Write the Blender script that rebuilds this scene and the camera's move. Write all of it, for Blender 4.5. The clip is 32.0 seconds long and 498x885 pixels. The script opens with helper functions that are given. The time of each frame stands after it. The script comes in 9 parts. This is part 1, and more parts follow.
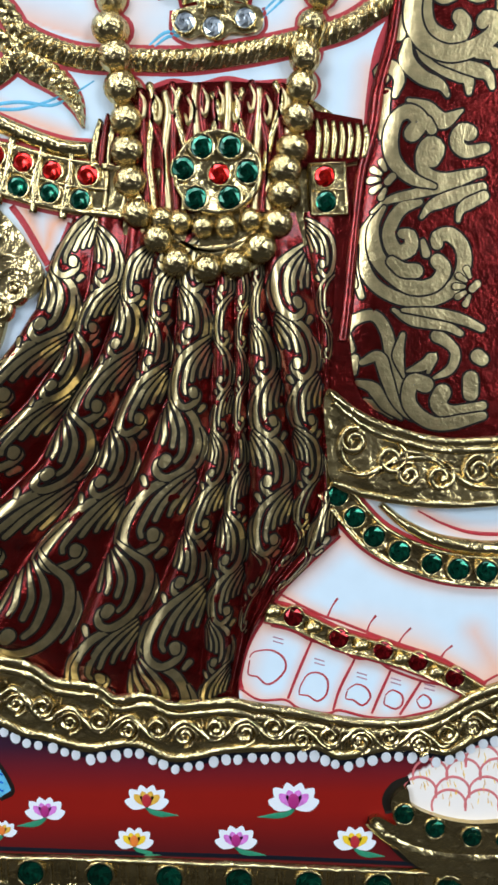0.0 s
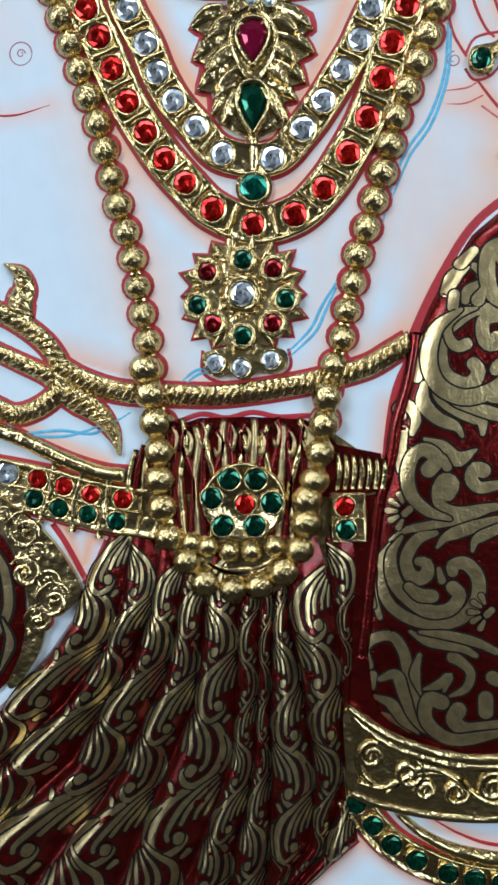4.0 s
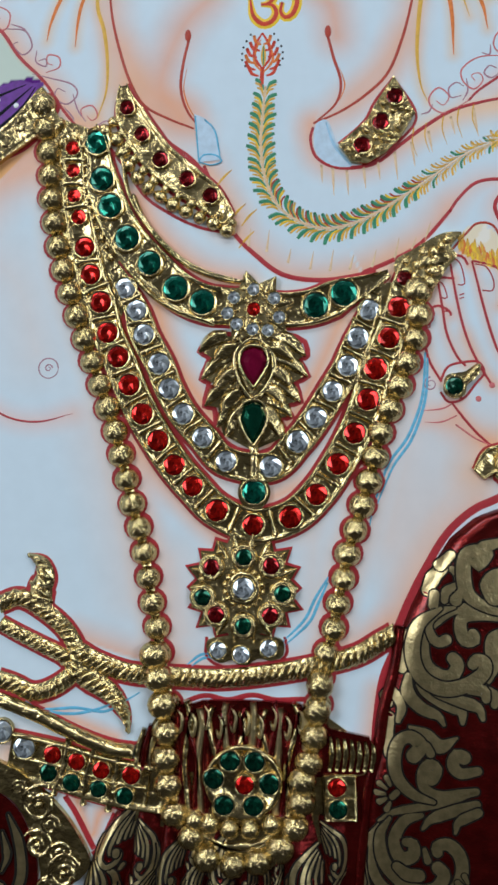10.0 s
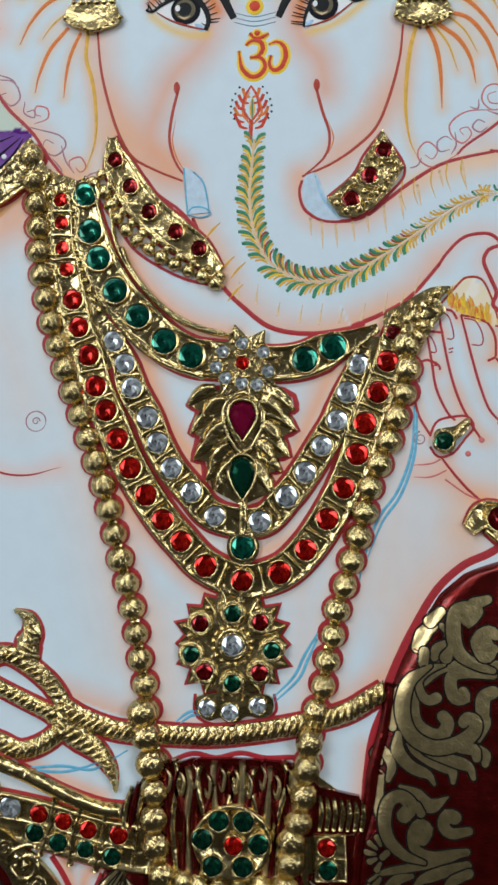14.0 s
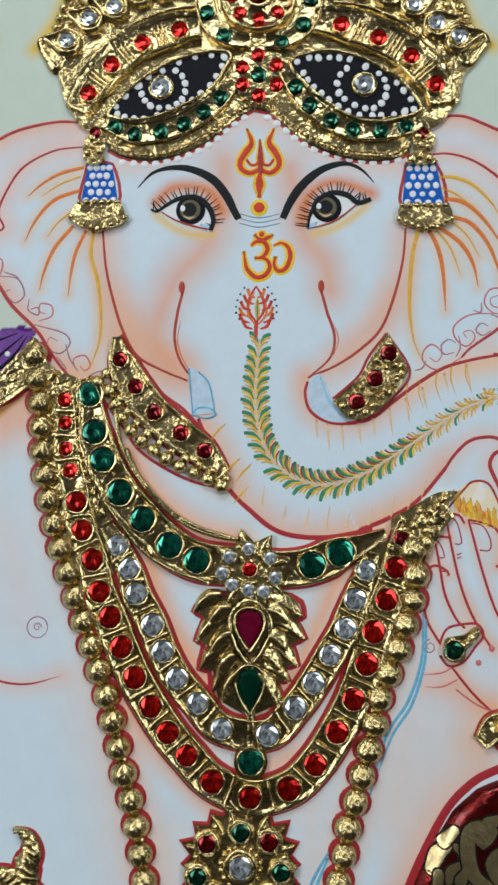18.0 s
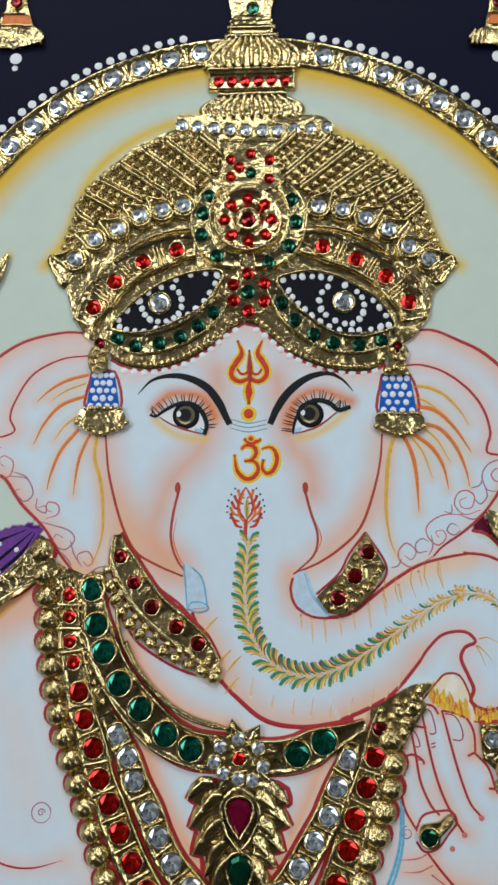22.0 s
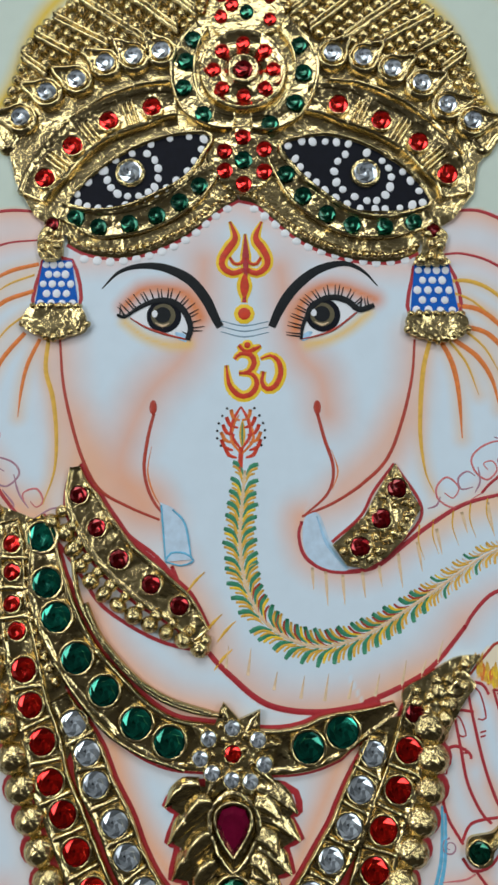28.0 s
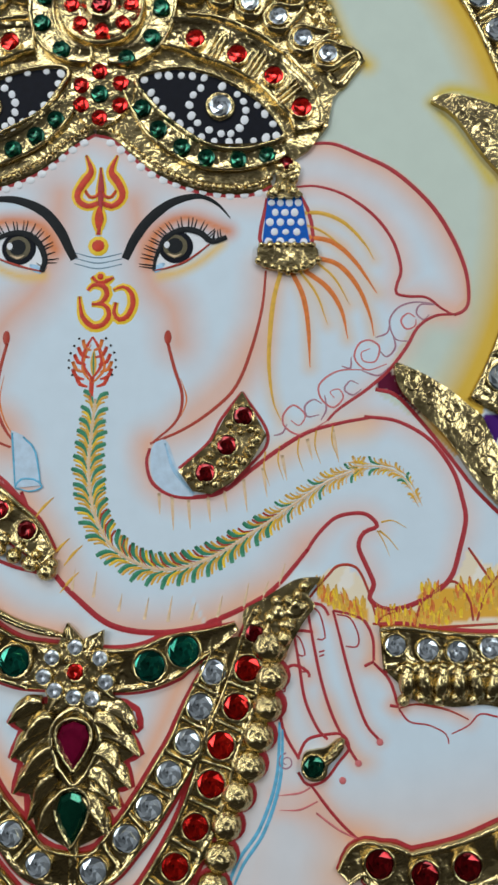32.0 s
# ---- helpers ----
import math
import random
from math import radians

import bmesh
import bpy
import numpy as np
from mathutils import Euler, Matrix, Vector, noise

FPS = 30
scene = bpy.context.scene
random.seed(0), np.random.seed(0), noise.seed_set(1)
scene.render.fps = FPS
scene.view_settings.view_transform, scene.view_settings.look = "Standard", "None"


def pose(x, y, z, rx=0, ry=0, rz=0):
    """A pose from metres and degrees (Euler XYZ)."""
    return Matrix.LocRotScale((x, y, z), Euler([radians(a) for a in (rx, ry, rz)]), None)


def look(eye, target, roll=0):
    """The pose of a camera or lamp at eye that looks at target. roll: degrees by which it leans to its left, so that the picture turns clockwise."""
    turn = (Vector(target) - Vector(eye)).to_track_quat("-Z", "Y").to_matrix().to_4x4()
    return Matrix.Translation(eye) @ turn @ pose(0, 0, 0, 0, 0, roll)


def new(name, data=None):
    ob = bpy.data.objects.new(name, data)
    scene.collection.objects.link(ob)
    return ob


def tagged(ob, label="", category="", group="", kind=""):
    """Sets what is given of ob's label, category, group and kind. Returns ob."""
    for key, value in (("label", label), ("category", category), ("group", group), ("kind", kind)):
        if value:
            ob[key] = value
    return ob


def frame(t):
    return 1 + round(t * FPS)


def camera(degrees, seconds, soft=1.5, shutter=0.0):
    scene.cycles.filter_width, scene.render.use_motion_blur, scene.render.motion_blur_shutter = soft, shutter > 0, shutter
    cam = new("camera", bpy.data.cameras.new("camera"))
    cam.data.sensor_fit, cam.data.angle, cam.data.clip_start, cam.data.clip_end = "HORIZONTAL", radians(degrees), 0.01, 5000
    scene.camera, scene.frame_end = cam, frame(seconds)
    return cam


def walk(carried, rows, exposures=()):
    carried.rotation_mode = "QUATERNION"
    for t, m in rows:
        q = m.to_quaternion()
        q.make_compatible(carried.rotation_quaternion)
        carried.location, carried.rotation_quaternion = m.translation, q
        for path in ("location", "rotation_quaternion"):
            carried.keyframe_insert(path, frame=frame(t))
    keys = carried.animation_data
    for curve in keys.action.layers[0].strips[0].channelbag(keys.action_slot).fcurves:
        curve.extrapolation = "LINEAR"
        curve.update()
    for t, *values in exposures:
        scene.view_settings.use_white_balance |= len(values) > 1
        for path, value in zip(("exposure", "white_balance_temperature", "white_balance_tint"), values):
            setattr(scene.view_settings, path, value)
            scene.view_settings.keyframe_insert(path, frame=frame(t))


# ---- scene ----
# Lengths on the painting are millimetres: u to the right, v up, h out of the picture.
LIFT = 1300.0
cam = camera(36.0, 32.0, 2.8)
ROWS = [
    (0, 10.51, -189.39, -49.08, 85.367, 0.790, 0.996),
    (0.5, 8.69, -188.68, -41.57, 85.287, 0.629, 1.366),
    (1, 8.50, -188.56, -32.30, 85.628, 0.551, 1.598),
    (1.5, 8.83, -187.55, -24.43, 85.891, 0.550, 1.813),
    (2, 9.31, -189.12, -14.33, 86.655, 0.517, 2.166),
    (2.5, 11.77, -193.29, -4.67, 87.100, 0.444, 2.468),
    (3, 13.58, -195.09, 4.03, 87.158, 0.383, 3.182),
    (3.5, 15.33, -194.67, 13.33, 87.331, 0.367, 4.110),
    (5.5, 15.88, -201.55, 46.85, 89.524, 0.307, 3.835),
    (6, 15.93, -202.92, 52.50, 89.928, 0.252, 3.873),
    (6.5, 15.41, -206.10, 58.79, 90.379, 0.195, 3.930),
    (7, 13.60, -208.98, 65.72, 90.985, 0.167, 4.067),
    (7.5, 13.94, -210.27, 71.88, 91.575, 0.186, 3.975),
    (8, 16.12, -211.67, 75.95, 92.004, 0.119, 3.792),
    (8.5, 17.11, -214.01, 78.22, 92.364, 0.089, 3.881),
    (9, 17.34, -215.37, 80.19, 92.700, 0.103, 3.863),
    (9.5, 17.27, -216.15, 80.68, 92.817, 0.054, 3.766),
    (10, 16.26, -216.32, 81.79, 93.012, 0.045, 3.799),
    (10.5, 15.93, -216.06, 82.23, 93.047, 0.039, 3.769),
    (11, 17.18, -216.07, 82.78, 93.095, 0.047, 3.593),
    (11.5, 17.86, -215.72, 82.83, 93.050, 0.064, 3.477),
    (12, 17.54, -215.70, 84.16, 93.163, 0.069, 3.421),
    (12.5, 16.25, -215.36, 86.53, 93.238, 0.069, 3.550),
    (13, 16.49, -214.55, 89.42, 93.411, 0.080, 3.458),
    (13.5, 16.96, -215.22, 91.94, 93.517, 0.099, 3.335),
    (14, 17.48, -215.75, 94.93, 93.606, 0.109, 3.299),
    (14.5, 17.24, -215.58, 99.70, 93.703, 0.124, 3.387),
    (16.5, 12.33, -219.39, 122.91, 95.153, 0.279, 2.371),
    (17, 12.11, -218.59, 127.77, 95.551, 0.375, 2.070),
    (17.5, 11.07, -217.50, 134.27, 96.077, 0.373, 2.007),
    (18, 10.62, -217.53, 141.43, 96.581, 0.392, 1.920),
    (18.5, 8.56, -217.94, 149.75, 97.255, 0.354, 1.955),
    (19, 8.21, -218.27, 155.59, 97.561, 0.378, 2.006),
    (19.5, 9.48, -219.70, 162.20, 97.957, 0.383, 1.992),
    (20, 9.89, -222.98, 170.61, 98.560, 0.395, 2.056),
    (20.5, 10.87, -225.15, 177.44, 98.987, 0.381, 2.104),
    (21, 12.36, -226.94, 182.03, 99.141, 0.390, 1.975),
    (21.5, 12.10, -234.30, 184.54, 99.321, 0.387, 1.968),
    (22, 13.77, -243.70, 186.15, 99.522, 0.436, 1.651),
    (22.5, 13.06, -247.42, 185.17, 99.417, 0.433, 1.495),
    (23, 10.70, -246.70, 182.17, 99.433, 0.401, 1.634),
    (23.5, 9.89, -246.27, 178.47, 99.440, 0.399, 1.487),
    (24, 8.12, -249.35, 176.46, 99.518, 0.361, 1.664),
    (24.5, 8.55, -249.99, 174.84, 99.739, 0.199, 1.664),
    (26.5, 5.05, -219.20, 176.33, 99.537, 0.500, -0.192),
    (27, 7.24, -205.11, 174.43, 99.172, 0.531, -0.318),
    (27.5, 7.84, -192.13, 174.18, 98.889, 0.596, -0.126),
    (28, 7.41, -187.18, 175.06, 98.650, 0.598, -0.043),
    (28.5, 6.27, -180.79, 176.37, 98.389, 0.600, 0.121),
    (29, 6.20, -178.78, 176.19, 98.173, 0.649, 0.230),
    (29.5, 6.07, -178.58, 176.14, 98.189, 0.671, 0.206),
    (30, 7.70, -177.70, 173.54, 97.832, 0.713, 0.355),
    (30.5, 17.15, -178.76, 171.75, 97.948, 0.726, 0.158),
    (31, 28.75, -181.42, 169.11, 98.012, 0.762, -0.007),
    (31.5, 39.35, -185.46, 165.50, 97.983, 0.718, -0.141),
    (32, 45.32, -188.24, 159.95, 97.629, 0.697, 0.174),
]
walk(cam, [(t, pose(x * 0.001, y * 0.001, (z + LIFT) * 0.001, rx, ry, rz)) for t, x, y, z, rx, ry, rz in ROWS],
     [(0.0, 0.68, 6250, 10), (1.2, 0.56, 6200, 10), (2.0, 0.42, 6150, 10), (3.5, 0.36, 6150, 10), (6.0, 0.2, 6150, 10), (9.0, 0.0, 6150, 10), (11.0, 0.0, 6850, 10), (17.0, 0.0, 6850, 10), (19.0, -0.06, 6830, 10), (32.0, -0.1, 6800, 10)])

# ---- light: a dim room, cool daylight from a high window, a ceiling lamp ----
world = bpy.data.worlds.new("world")
scene.world = world
world.use_nodes = True
sky = world.node_tree.nodes.new("ShaderNodeTexSky")
sky.sky_type, sky.sun_disc, sky.sun_elevation, sky.sun_rotation = "NISHITA", False, radians(40), radians(200)
world.node_tree.links.new(sky.outputs[0], world.node_tree.nodes["Background"].inputs[0])
world.node_tree.nodes["Background"].inputs[1].default_value = 0.1


def area_lamp(name, m, sx, sy, power, colour):
    data = bpy.data.lights.new(name, "AREA")
    data.shape, data.size, data.size_y, data.energy, data.color = "RECTANGLE", sx, sy, power, colour
    ob = new(name, data)
    ob.matrix_world = m
    return ob


area_lamp("window_light", look((-1.25, -1.55, 1.95), (0.0, 0.0, 1.4)), 0.8, 0.8, 16.0, (0.86, 0.93, 0.98))
# Unseen source added on the right for the beads' second highlight; no door known.
area_lamp("door_light", look((1.35, -1.7, 1.8), (0.0, 0.0, 1.4)), 0.7, 1.2, 15.0, (0.85, 0.935, 1.0))
# Added fill from the left that brightens left-facing folds and beads; no window known there.
area_lamp("side_window_light", look((-1.9, -0.9, 1.45), (0.0, -0.1, 1.3)), 0.9, 1.1, 2.5, (0.86, 0.94, 1.0))
area_lamp("ceiling_light", look((-0.15, -0.85, 2.55), (-0.15, -0.85, 0.0)), 1.2, 0.30, 10.0, (0.88, 0.95, 1.0))


# ---- materials ----
def lin(r, g, b):
    return tuple(((c / 255 + 0.055) / 1.055) ** 2.4 if c > 10 else c / 255 / 12.92 for c in (r, g, b)) + (1.0,)


def material(name, colour, rough=0.5, metal=0.0, bumps=(), vary=0.0, vary_scale=200.0, coat=0.0, attribute="", spread=0.0, spec=0.5, sparkle=0.0):
    """A procedural surface. bumps: (scale per metre, strength, depth in metres); vary: how far noise mottles the colour; spread: how far pieces differ."""
    m = bpy.data.materials.new(name)
    m.use_nodes = True
    n, l = m.node_tree.nodes, m.node_tree.links
    b = n["Principled BSDF"]
    b.inputs["Base Color"].default_value = colour
    b.inputs["Roughness"].default_value, b.inputs["Metallic"].default_value = rough, metal
    b.inputs["Coat Weight"].default_value, b.inputs["Coat Roughness"].default_value = coat, 0.08
    b.inputs["Specular IOR Level"].default_value = spec
    place = n.new("ShaderNodeTexCoord")
    out = None
    if attribute:
        a = n.new("ShaderNodeAttribute")
        a.attribute_name = attribute
        out = a.outputs["Color"]
    if vary:
        t = n.new("ShaderNodeTexNoise")
        t.inputs["Scale"].default_value, t.inputs["Detail"].default_value = vary_scale, 6
        l.new(place.outputs["Object"], t.inputs["Vector"])
        r = n.new("ShaderNodeMapRange")
        r.inputs["From Min"].default_value, r.inputs["From Max"].default_value = 0.3, 0.7
        r.inputs["To Min"].default_value, r.inputs["To Max"].default_value = 1 - vary, 1 + vary
        l.new(t.outputs["Fac"], r.inputs["Value"])
        mix = n.new("ShaderNodeMix")
        mix.data_type, mix.blend_type = "RGBA", "MULTIPLY"
        mix.inputs[0].default_value = 1
        if out:
            l.new(out, mix.inputs[6])
        else:
            mix.inputs[6].default_value = colour
        l.new(r.outputs[0], mix.inputs[7])
        out = mix.outputs[2]
    if spread:
        info = n.new("ShaderNodeObjectInfo")
        r2 = n.new("ShaderNodeMapRange")
        r2.inputs["To Min"].default_value, r2.inputs["To Max"].default_value = 1 - spread, 1 + spread
        l.new(info.outputs["Random"], r2.inputs["Value"])
        hsv = n.new("ShaderNodeHueSaturation")
        l.new(r2.outputs[0], hsv.inputs["Value"])
        if out:
            l.new(out, hsv.inputs["Color"])
        else:
            hsv.inputs["Color"].default_value = colour
        out = hsv.outputs[0]
    # random lighter and darker facet colours imitate a cut stone's inner reflections
    if sparkle:
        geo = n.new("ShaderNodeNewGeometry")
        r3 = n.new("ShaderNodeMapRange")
        r3.inputs["To Min"].default_value, r3.inputs["To Max"].default_value = 1 - sparkle, 1 + sparkle
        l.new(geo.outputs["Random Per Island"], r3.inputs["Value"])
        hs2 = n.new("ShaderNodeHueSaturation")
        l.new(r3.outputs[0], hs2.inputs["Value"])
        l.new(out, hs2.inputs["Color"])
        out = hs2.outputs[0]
    if out:
        l.new(out, b.inputs["Base Color"])
    normal = None
    for scale, strength, depth in bumps:
        t = n.new("ShaderNodeTexNoise")
        t.inputs["Scale"].default_value, t.inputs["Detail"].default_value = scale, 4
        l.new(place.outputs["Object"], t.inputs["Vector"])
        bump = n.new("ShaderNodeBump")
        bump.inputs["Strength"].default_value, bump.inputs["Distance"].default_value = strength, depth
        l.new(t.outputs["Fac"], bump.inputs["Height"])
        if normal:
            l.new(normal, bump.inputs["Normal"])
        normal = bump.outputs[0]
    if normal:
        l.new(normal, b.inputs["Normal"])
    return m


GOLD = material("gold_foil", (0.60, 0.475, 0.235, 1), 0.20, 1.0, [(95, 0.6, 0.0035), (230, 0.4, 0.0012), (900, 0.35, 0.00035)], 0.10, 150)
GOLD_BEAD = material("gold_bead", (0.59, 0.465, 0.225, 1), 0.20, 1.0, [(330, 0.75, 0.0014), (1400, 0.4, 0.0003)], 0.10, 300, spread=0.1)
GOLD_CHASED = material("chased_gold_foil", (0.59, 0.465, 0.225, 1), 0.25, 1.0, [(100, 0.6, 0.0035), (260, 0.35, 0.0012), (1100, 0.3, 0.0003)], 0.14, 300)
GOLD_LEAF = material("flat_gold_leaf", (0.615, 0.49, 0.255, 1), 0.31, 0.95, [(260, 0.3, 0.0008), (1500, 0.5, 0.0002)], 0.22, 420)
RED_FOIL = material("red_lacquer_on_foil", (0.15, 0.008, 0.007, 1), 0.22, 0.82, [(420, 0.35, 0.0008), (1500, 0.35, 0.0004)], 0.35, 260, coat=0.3)
BLACK_INK = material("dark_ink", (0.008, 0.006, 0.004, 1), 0.6, 0.0, [(900, 0.3, 0.0002)], spec=0.2)
RED_LINE = material("crimson_paint", lin(172, 38, 48), 0.5, 0.0, [(1500, 0.3, 0.0001)], 0.14, 900)
RED_SOFT = material("thin_crimson_paint", lin(206, 110, 112), 0.55, 0.0, (), 0.12, 900)
BROWN_LINE = material("red_brown_paint", lin(172, 52, 32), 0.5, 0.0, (), 0.16, 800)
ORANGE = material("orange_paint", lin(222, 120, 45), 0.5, 0.0, (), 0.15, 700)
OCHRE = material("ochre_paint", lin(222, 172, 62), 0.5, 0.0, (), 0.15, 700)
YELLOW = material("yellow_paint", lin(240, 200, 40), 0.5, 0.0, (), 0.10, 700)
GREEN = material("leaf_green_paint", lin(44, 134, 100), 0.5, 0.0, (), 0.2, 900)
PALE_TAN = material("tan_paint", lin(226, 196, 160), 0.55, 0.0, (), 0.1, 700)
VERMILION = material("vermilion_paint", lin(204, 54, 22), 0.5, 0.0, (), 0.2, 700)
MAUVE = material("faint_mauve_paint", lin(168, 122, 140), 0.55, 0.0, (), 0.15, 900)
BLUE = material("sky_blue_paint", lin(96, 178, 214), 0.5, 0.0, (), 0.2, 500)
TUSK_BLUE = material("milky_blue_paint", lin(190, 213, 233), 0.5, 0.0, (), 0.1, 500)
PALE_BLUE = material("pale_blue_paint", lin(160, 202, 232), 0.5, 0.0, (), 0.1, 500)
DEEP_BLUE = material("ultramarine_paint", lin(12, 92, 186), 0.6, 0.0, (), 0.15, 700, spec=0.15)
WHITE = material("white_paint_dots", lin(232, 236, 242), 0.4, 0.0, [(1200, 0.3, 0.0002)])
DARK_NAVY = material("blue_black_paint", lin(10, 14, 26), 0.6, 0.0, (), 0.2, 500, spec=0.15)
OLIVE = material("olive_brown_paint", lin(92, 84, 58), 0.5, 0.0, (), 0.2, 700)
CHARCOAL = material("charcoal_paint", lin(24, 28, 32), 0.6, 0.0, (), 0.2, 700, spec=0.2)
GREY_LINE = material("grey_blue_paint", lin(120, 150, 170), 0.5)
PURPLE = material("purple_paint", lin(98, 30, 140), 0.4, 0.0, (), 0.25, 500)
PINK = material("pink_paint", lin(212, 120, 205), 0.5, 0.0, (), 0.15, 700)
PIGMENT = material("opaque_pigment_on_board", (0.8, 0.8, 0.8, 1), 0.6, 0.0, [(2200, 0.12, 0.00008), (300, 0.08, 0.0002)], 0.02, 160, attribute="pigment", spec=0.12)
# cut glass: its inner glints are put into the colour, facet by facet
RUBY = material("red_glass_stone", (0.60, 0.012, 0.008, 1), 0.14, 0.8, (), 0.2, 400, coat=0.3, spread=0.25, sparkle=0.75)
GARNET = material("dark_red_glass_stone", (0.20, 0.005, 0.008, 1), 0.14, 0.8, (), 0.2, 400, coat=0.3, spread=0.25, sparkle=0.75)
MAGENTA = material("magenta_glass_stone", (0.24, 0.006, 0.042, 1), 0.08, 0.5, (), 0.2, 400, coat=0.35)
EMERALD = material("green_glass_stone", (0.003, 0.14, 0.093, 1), 0.14, 0.8, (), 0.2, 400, coat=0.3, spread=0.25, sparkle=0.75)
BOTTLE = material("bottle_green_glass_stone", (0.003, 0.075, 0.042, 1), 0.14, 0.8, (), 0.2, 400, coat=0.3, spread=0.25, sparkle=0.75)
CRYSTAL = material("clear_glass_stone", (0.55, 0.62, 0.69, 1), 0.09, 0.65, (), 0.1, 500, coat=0.5, spread=0.15, sparkle=0.85)
PLASTER = material("wall_plaster", lin(118, 112, 102), 0.85, 0.0, [(60, 0.3, 0.004), (500, 0.2, 0.0006)], 0.06, 6)
CEILING_PAINT = material("ceiling_paint", lin(104, 103, 99), 0.9, 0.0, [(90, 0.2, 0.002)], 0.04, 5)
FLOOR_STONE = material("floor_stone", lin(66, 61, 53), 0.6, 0.0, [(40, 0.2, 0.002)], 0.2, 9)
WOOD = material("dark_wood", lin(70, 44, 26), 0.45, 0.0, [(120, 0.3, 0.001)], 0.3, 40)


# ---- tools ----
def at(u, v, h=0.0):
    return (u * 0.001, -h * 0.001, (v + LIFT) * 0.001)


def mesh_part(name, verts, faces, mat, parent=None, label="", smooth=False, slots=None):
    """verts are (u, v, h) in millimetres. slots: one material index a face, where mat is a list."""
    me = bpy.data.meshes.new(name)
    me.from_pydata([at(*p) for p in verts], [], faces)
    mats = mat if isinstance(mat, list) else [mat]
    for m in mats:
        me.materials.append(m)
    if slots is not None:
        me.polygons.foreach_set("material_index", slots)
    if smooth:
        me.polygons.foreach_set("use_smooth", [True] * len(faces))
    me.update()
    ob = new(name, me)
    ob.parent = parent
    if label:
        ob["label"] = label
    return ob


def curve(pts, step=0.8, closed=False):
    """A smooth run of points through pts (Catmull-Rom), about step apart."""
    p = [np.array(q, float) for q in pts]
    if len(p) == 2 and not closed:
        n = max(2, int(np.linalg.norm(p[1] - p[0]) / step) + 1)
        return np.array([p[0] + (p[1] - p[0]) * k / (n - 1) for k in range(n)])
    q = [p[-1]] + p + [p[0], p[1]] if closed else [2 * p[0] - p[1]] + p + [2 * p[-1] - p[-2]]
    out = []
    for a, b, c, d in zip(q, q[1:], q[2:], q[3:]):
        n = max(2, int(np.linalg.norm(c - b) / step))
        for k in range(n):
            s = k / n
            out.append(0.5 * (2 * b + (c - a) * s + (2 * a - 5 * b + 4 * c - d) * s * s + (3 * b - a - 3 * c + d) * s ** 3))
    if not closed:
        out.append(p[-1])
    return np.array(out)


def normals(line):
    d = np.gradient(line, axis=0)
    d /= np.maximum(np.linalg.norm(d, axis=1, keepdims=True), 1e-9)
    return np.c_[-d[:, 1], d[:, 0]]


def along(line):
    s = np.r_[0, np.cumsum(np.linalg.norm(np.diff(line, axis=0), axis=1))]
    return s / max(s[-1], 1e-9)


def band(name, pts, profile, mat, parent, label="", widths=(1.0,), step=0.8, base=None, smooth=True, closed=False, raw=False):
    """Sweeps a cross-section along pts. profile: (offset to the left, height); widths: factors of the offset, spread evenly along the way."""
    line = np.array(pts, float) if raw else curve(pts, step, closed)
    n = normals(np.vstack([line[-1:], line, line[:1]]))[1:-1] if closed else normals(line)
    w = np.interp(along(line), np.linspace(0, 1, len(widths)), widths)
    verts, faces, k = [], [], len(profile)
    for p, q, f in zip(line, n, w):
        for o, h in profile:
            x = p + q * o * f
            verts.append((x[0], x[1], h + (base(x[0], x[1]) if base else 0)))
    m = len(line)
    for i in range(m if closed else m - 1):
        j = (i + 1) % m
        for c in range(k - 1):
            faces.append((i * k + c, i * k + c + 1, j * k + c + 1, j * k + c))
    if not closed:
        faces.append(tuple(range(k)))
        faces.append(tuple(range((m - 1) * k, m * k))[::-1])
    faces = [f[::-1] for f in faces]
    return mesh_part(name, verts, faces, mat, parent, label, smooth)


def stroke(name, pts, width, mat, parent, label="", taper=(1.0, 1.0), h=0.06, base=None, step=0.9):
    """A brush stroke of paint, thin and slightly raised, with tapered ends. taper: factors of the width along the way."""
    prof = [(-0.5 * width, h - 0.05), (-0.36 * width, h), (0.0, h + 0.07), (0.36 * width, h), (0.5 * width, h - 0.05)]
    return band(name, pts, prof, mat, parent, label, taper, step, base)


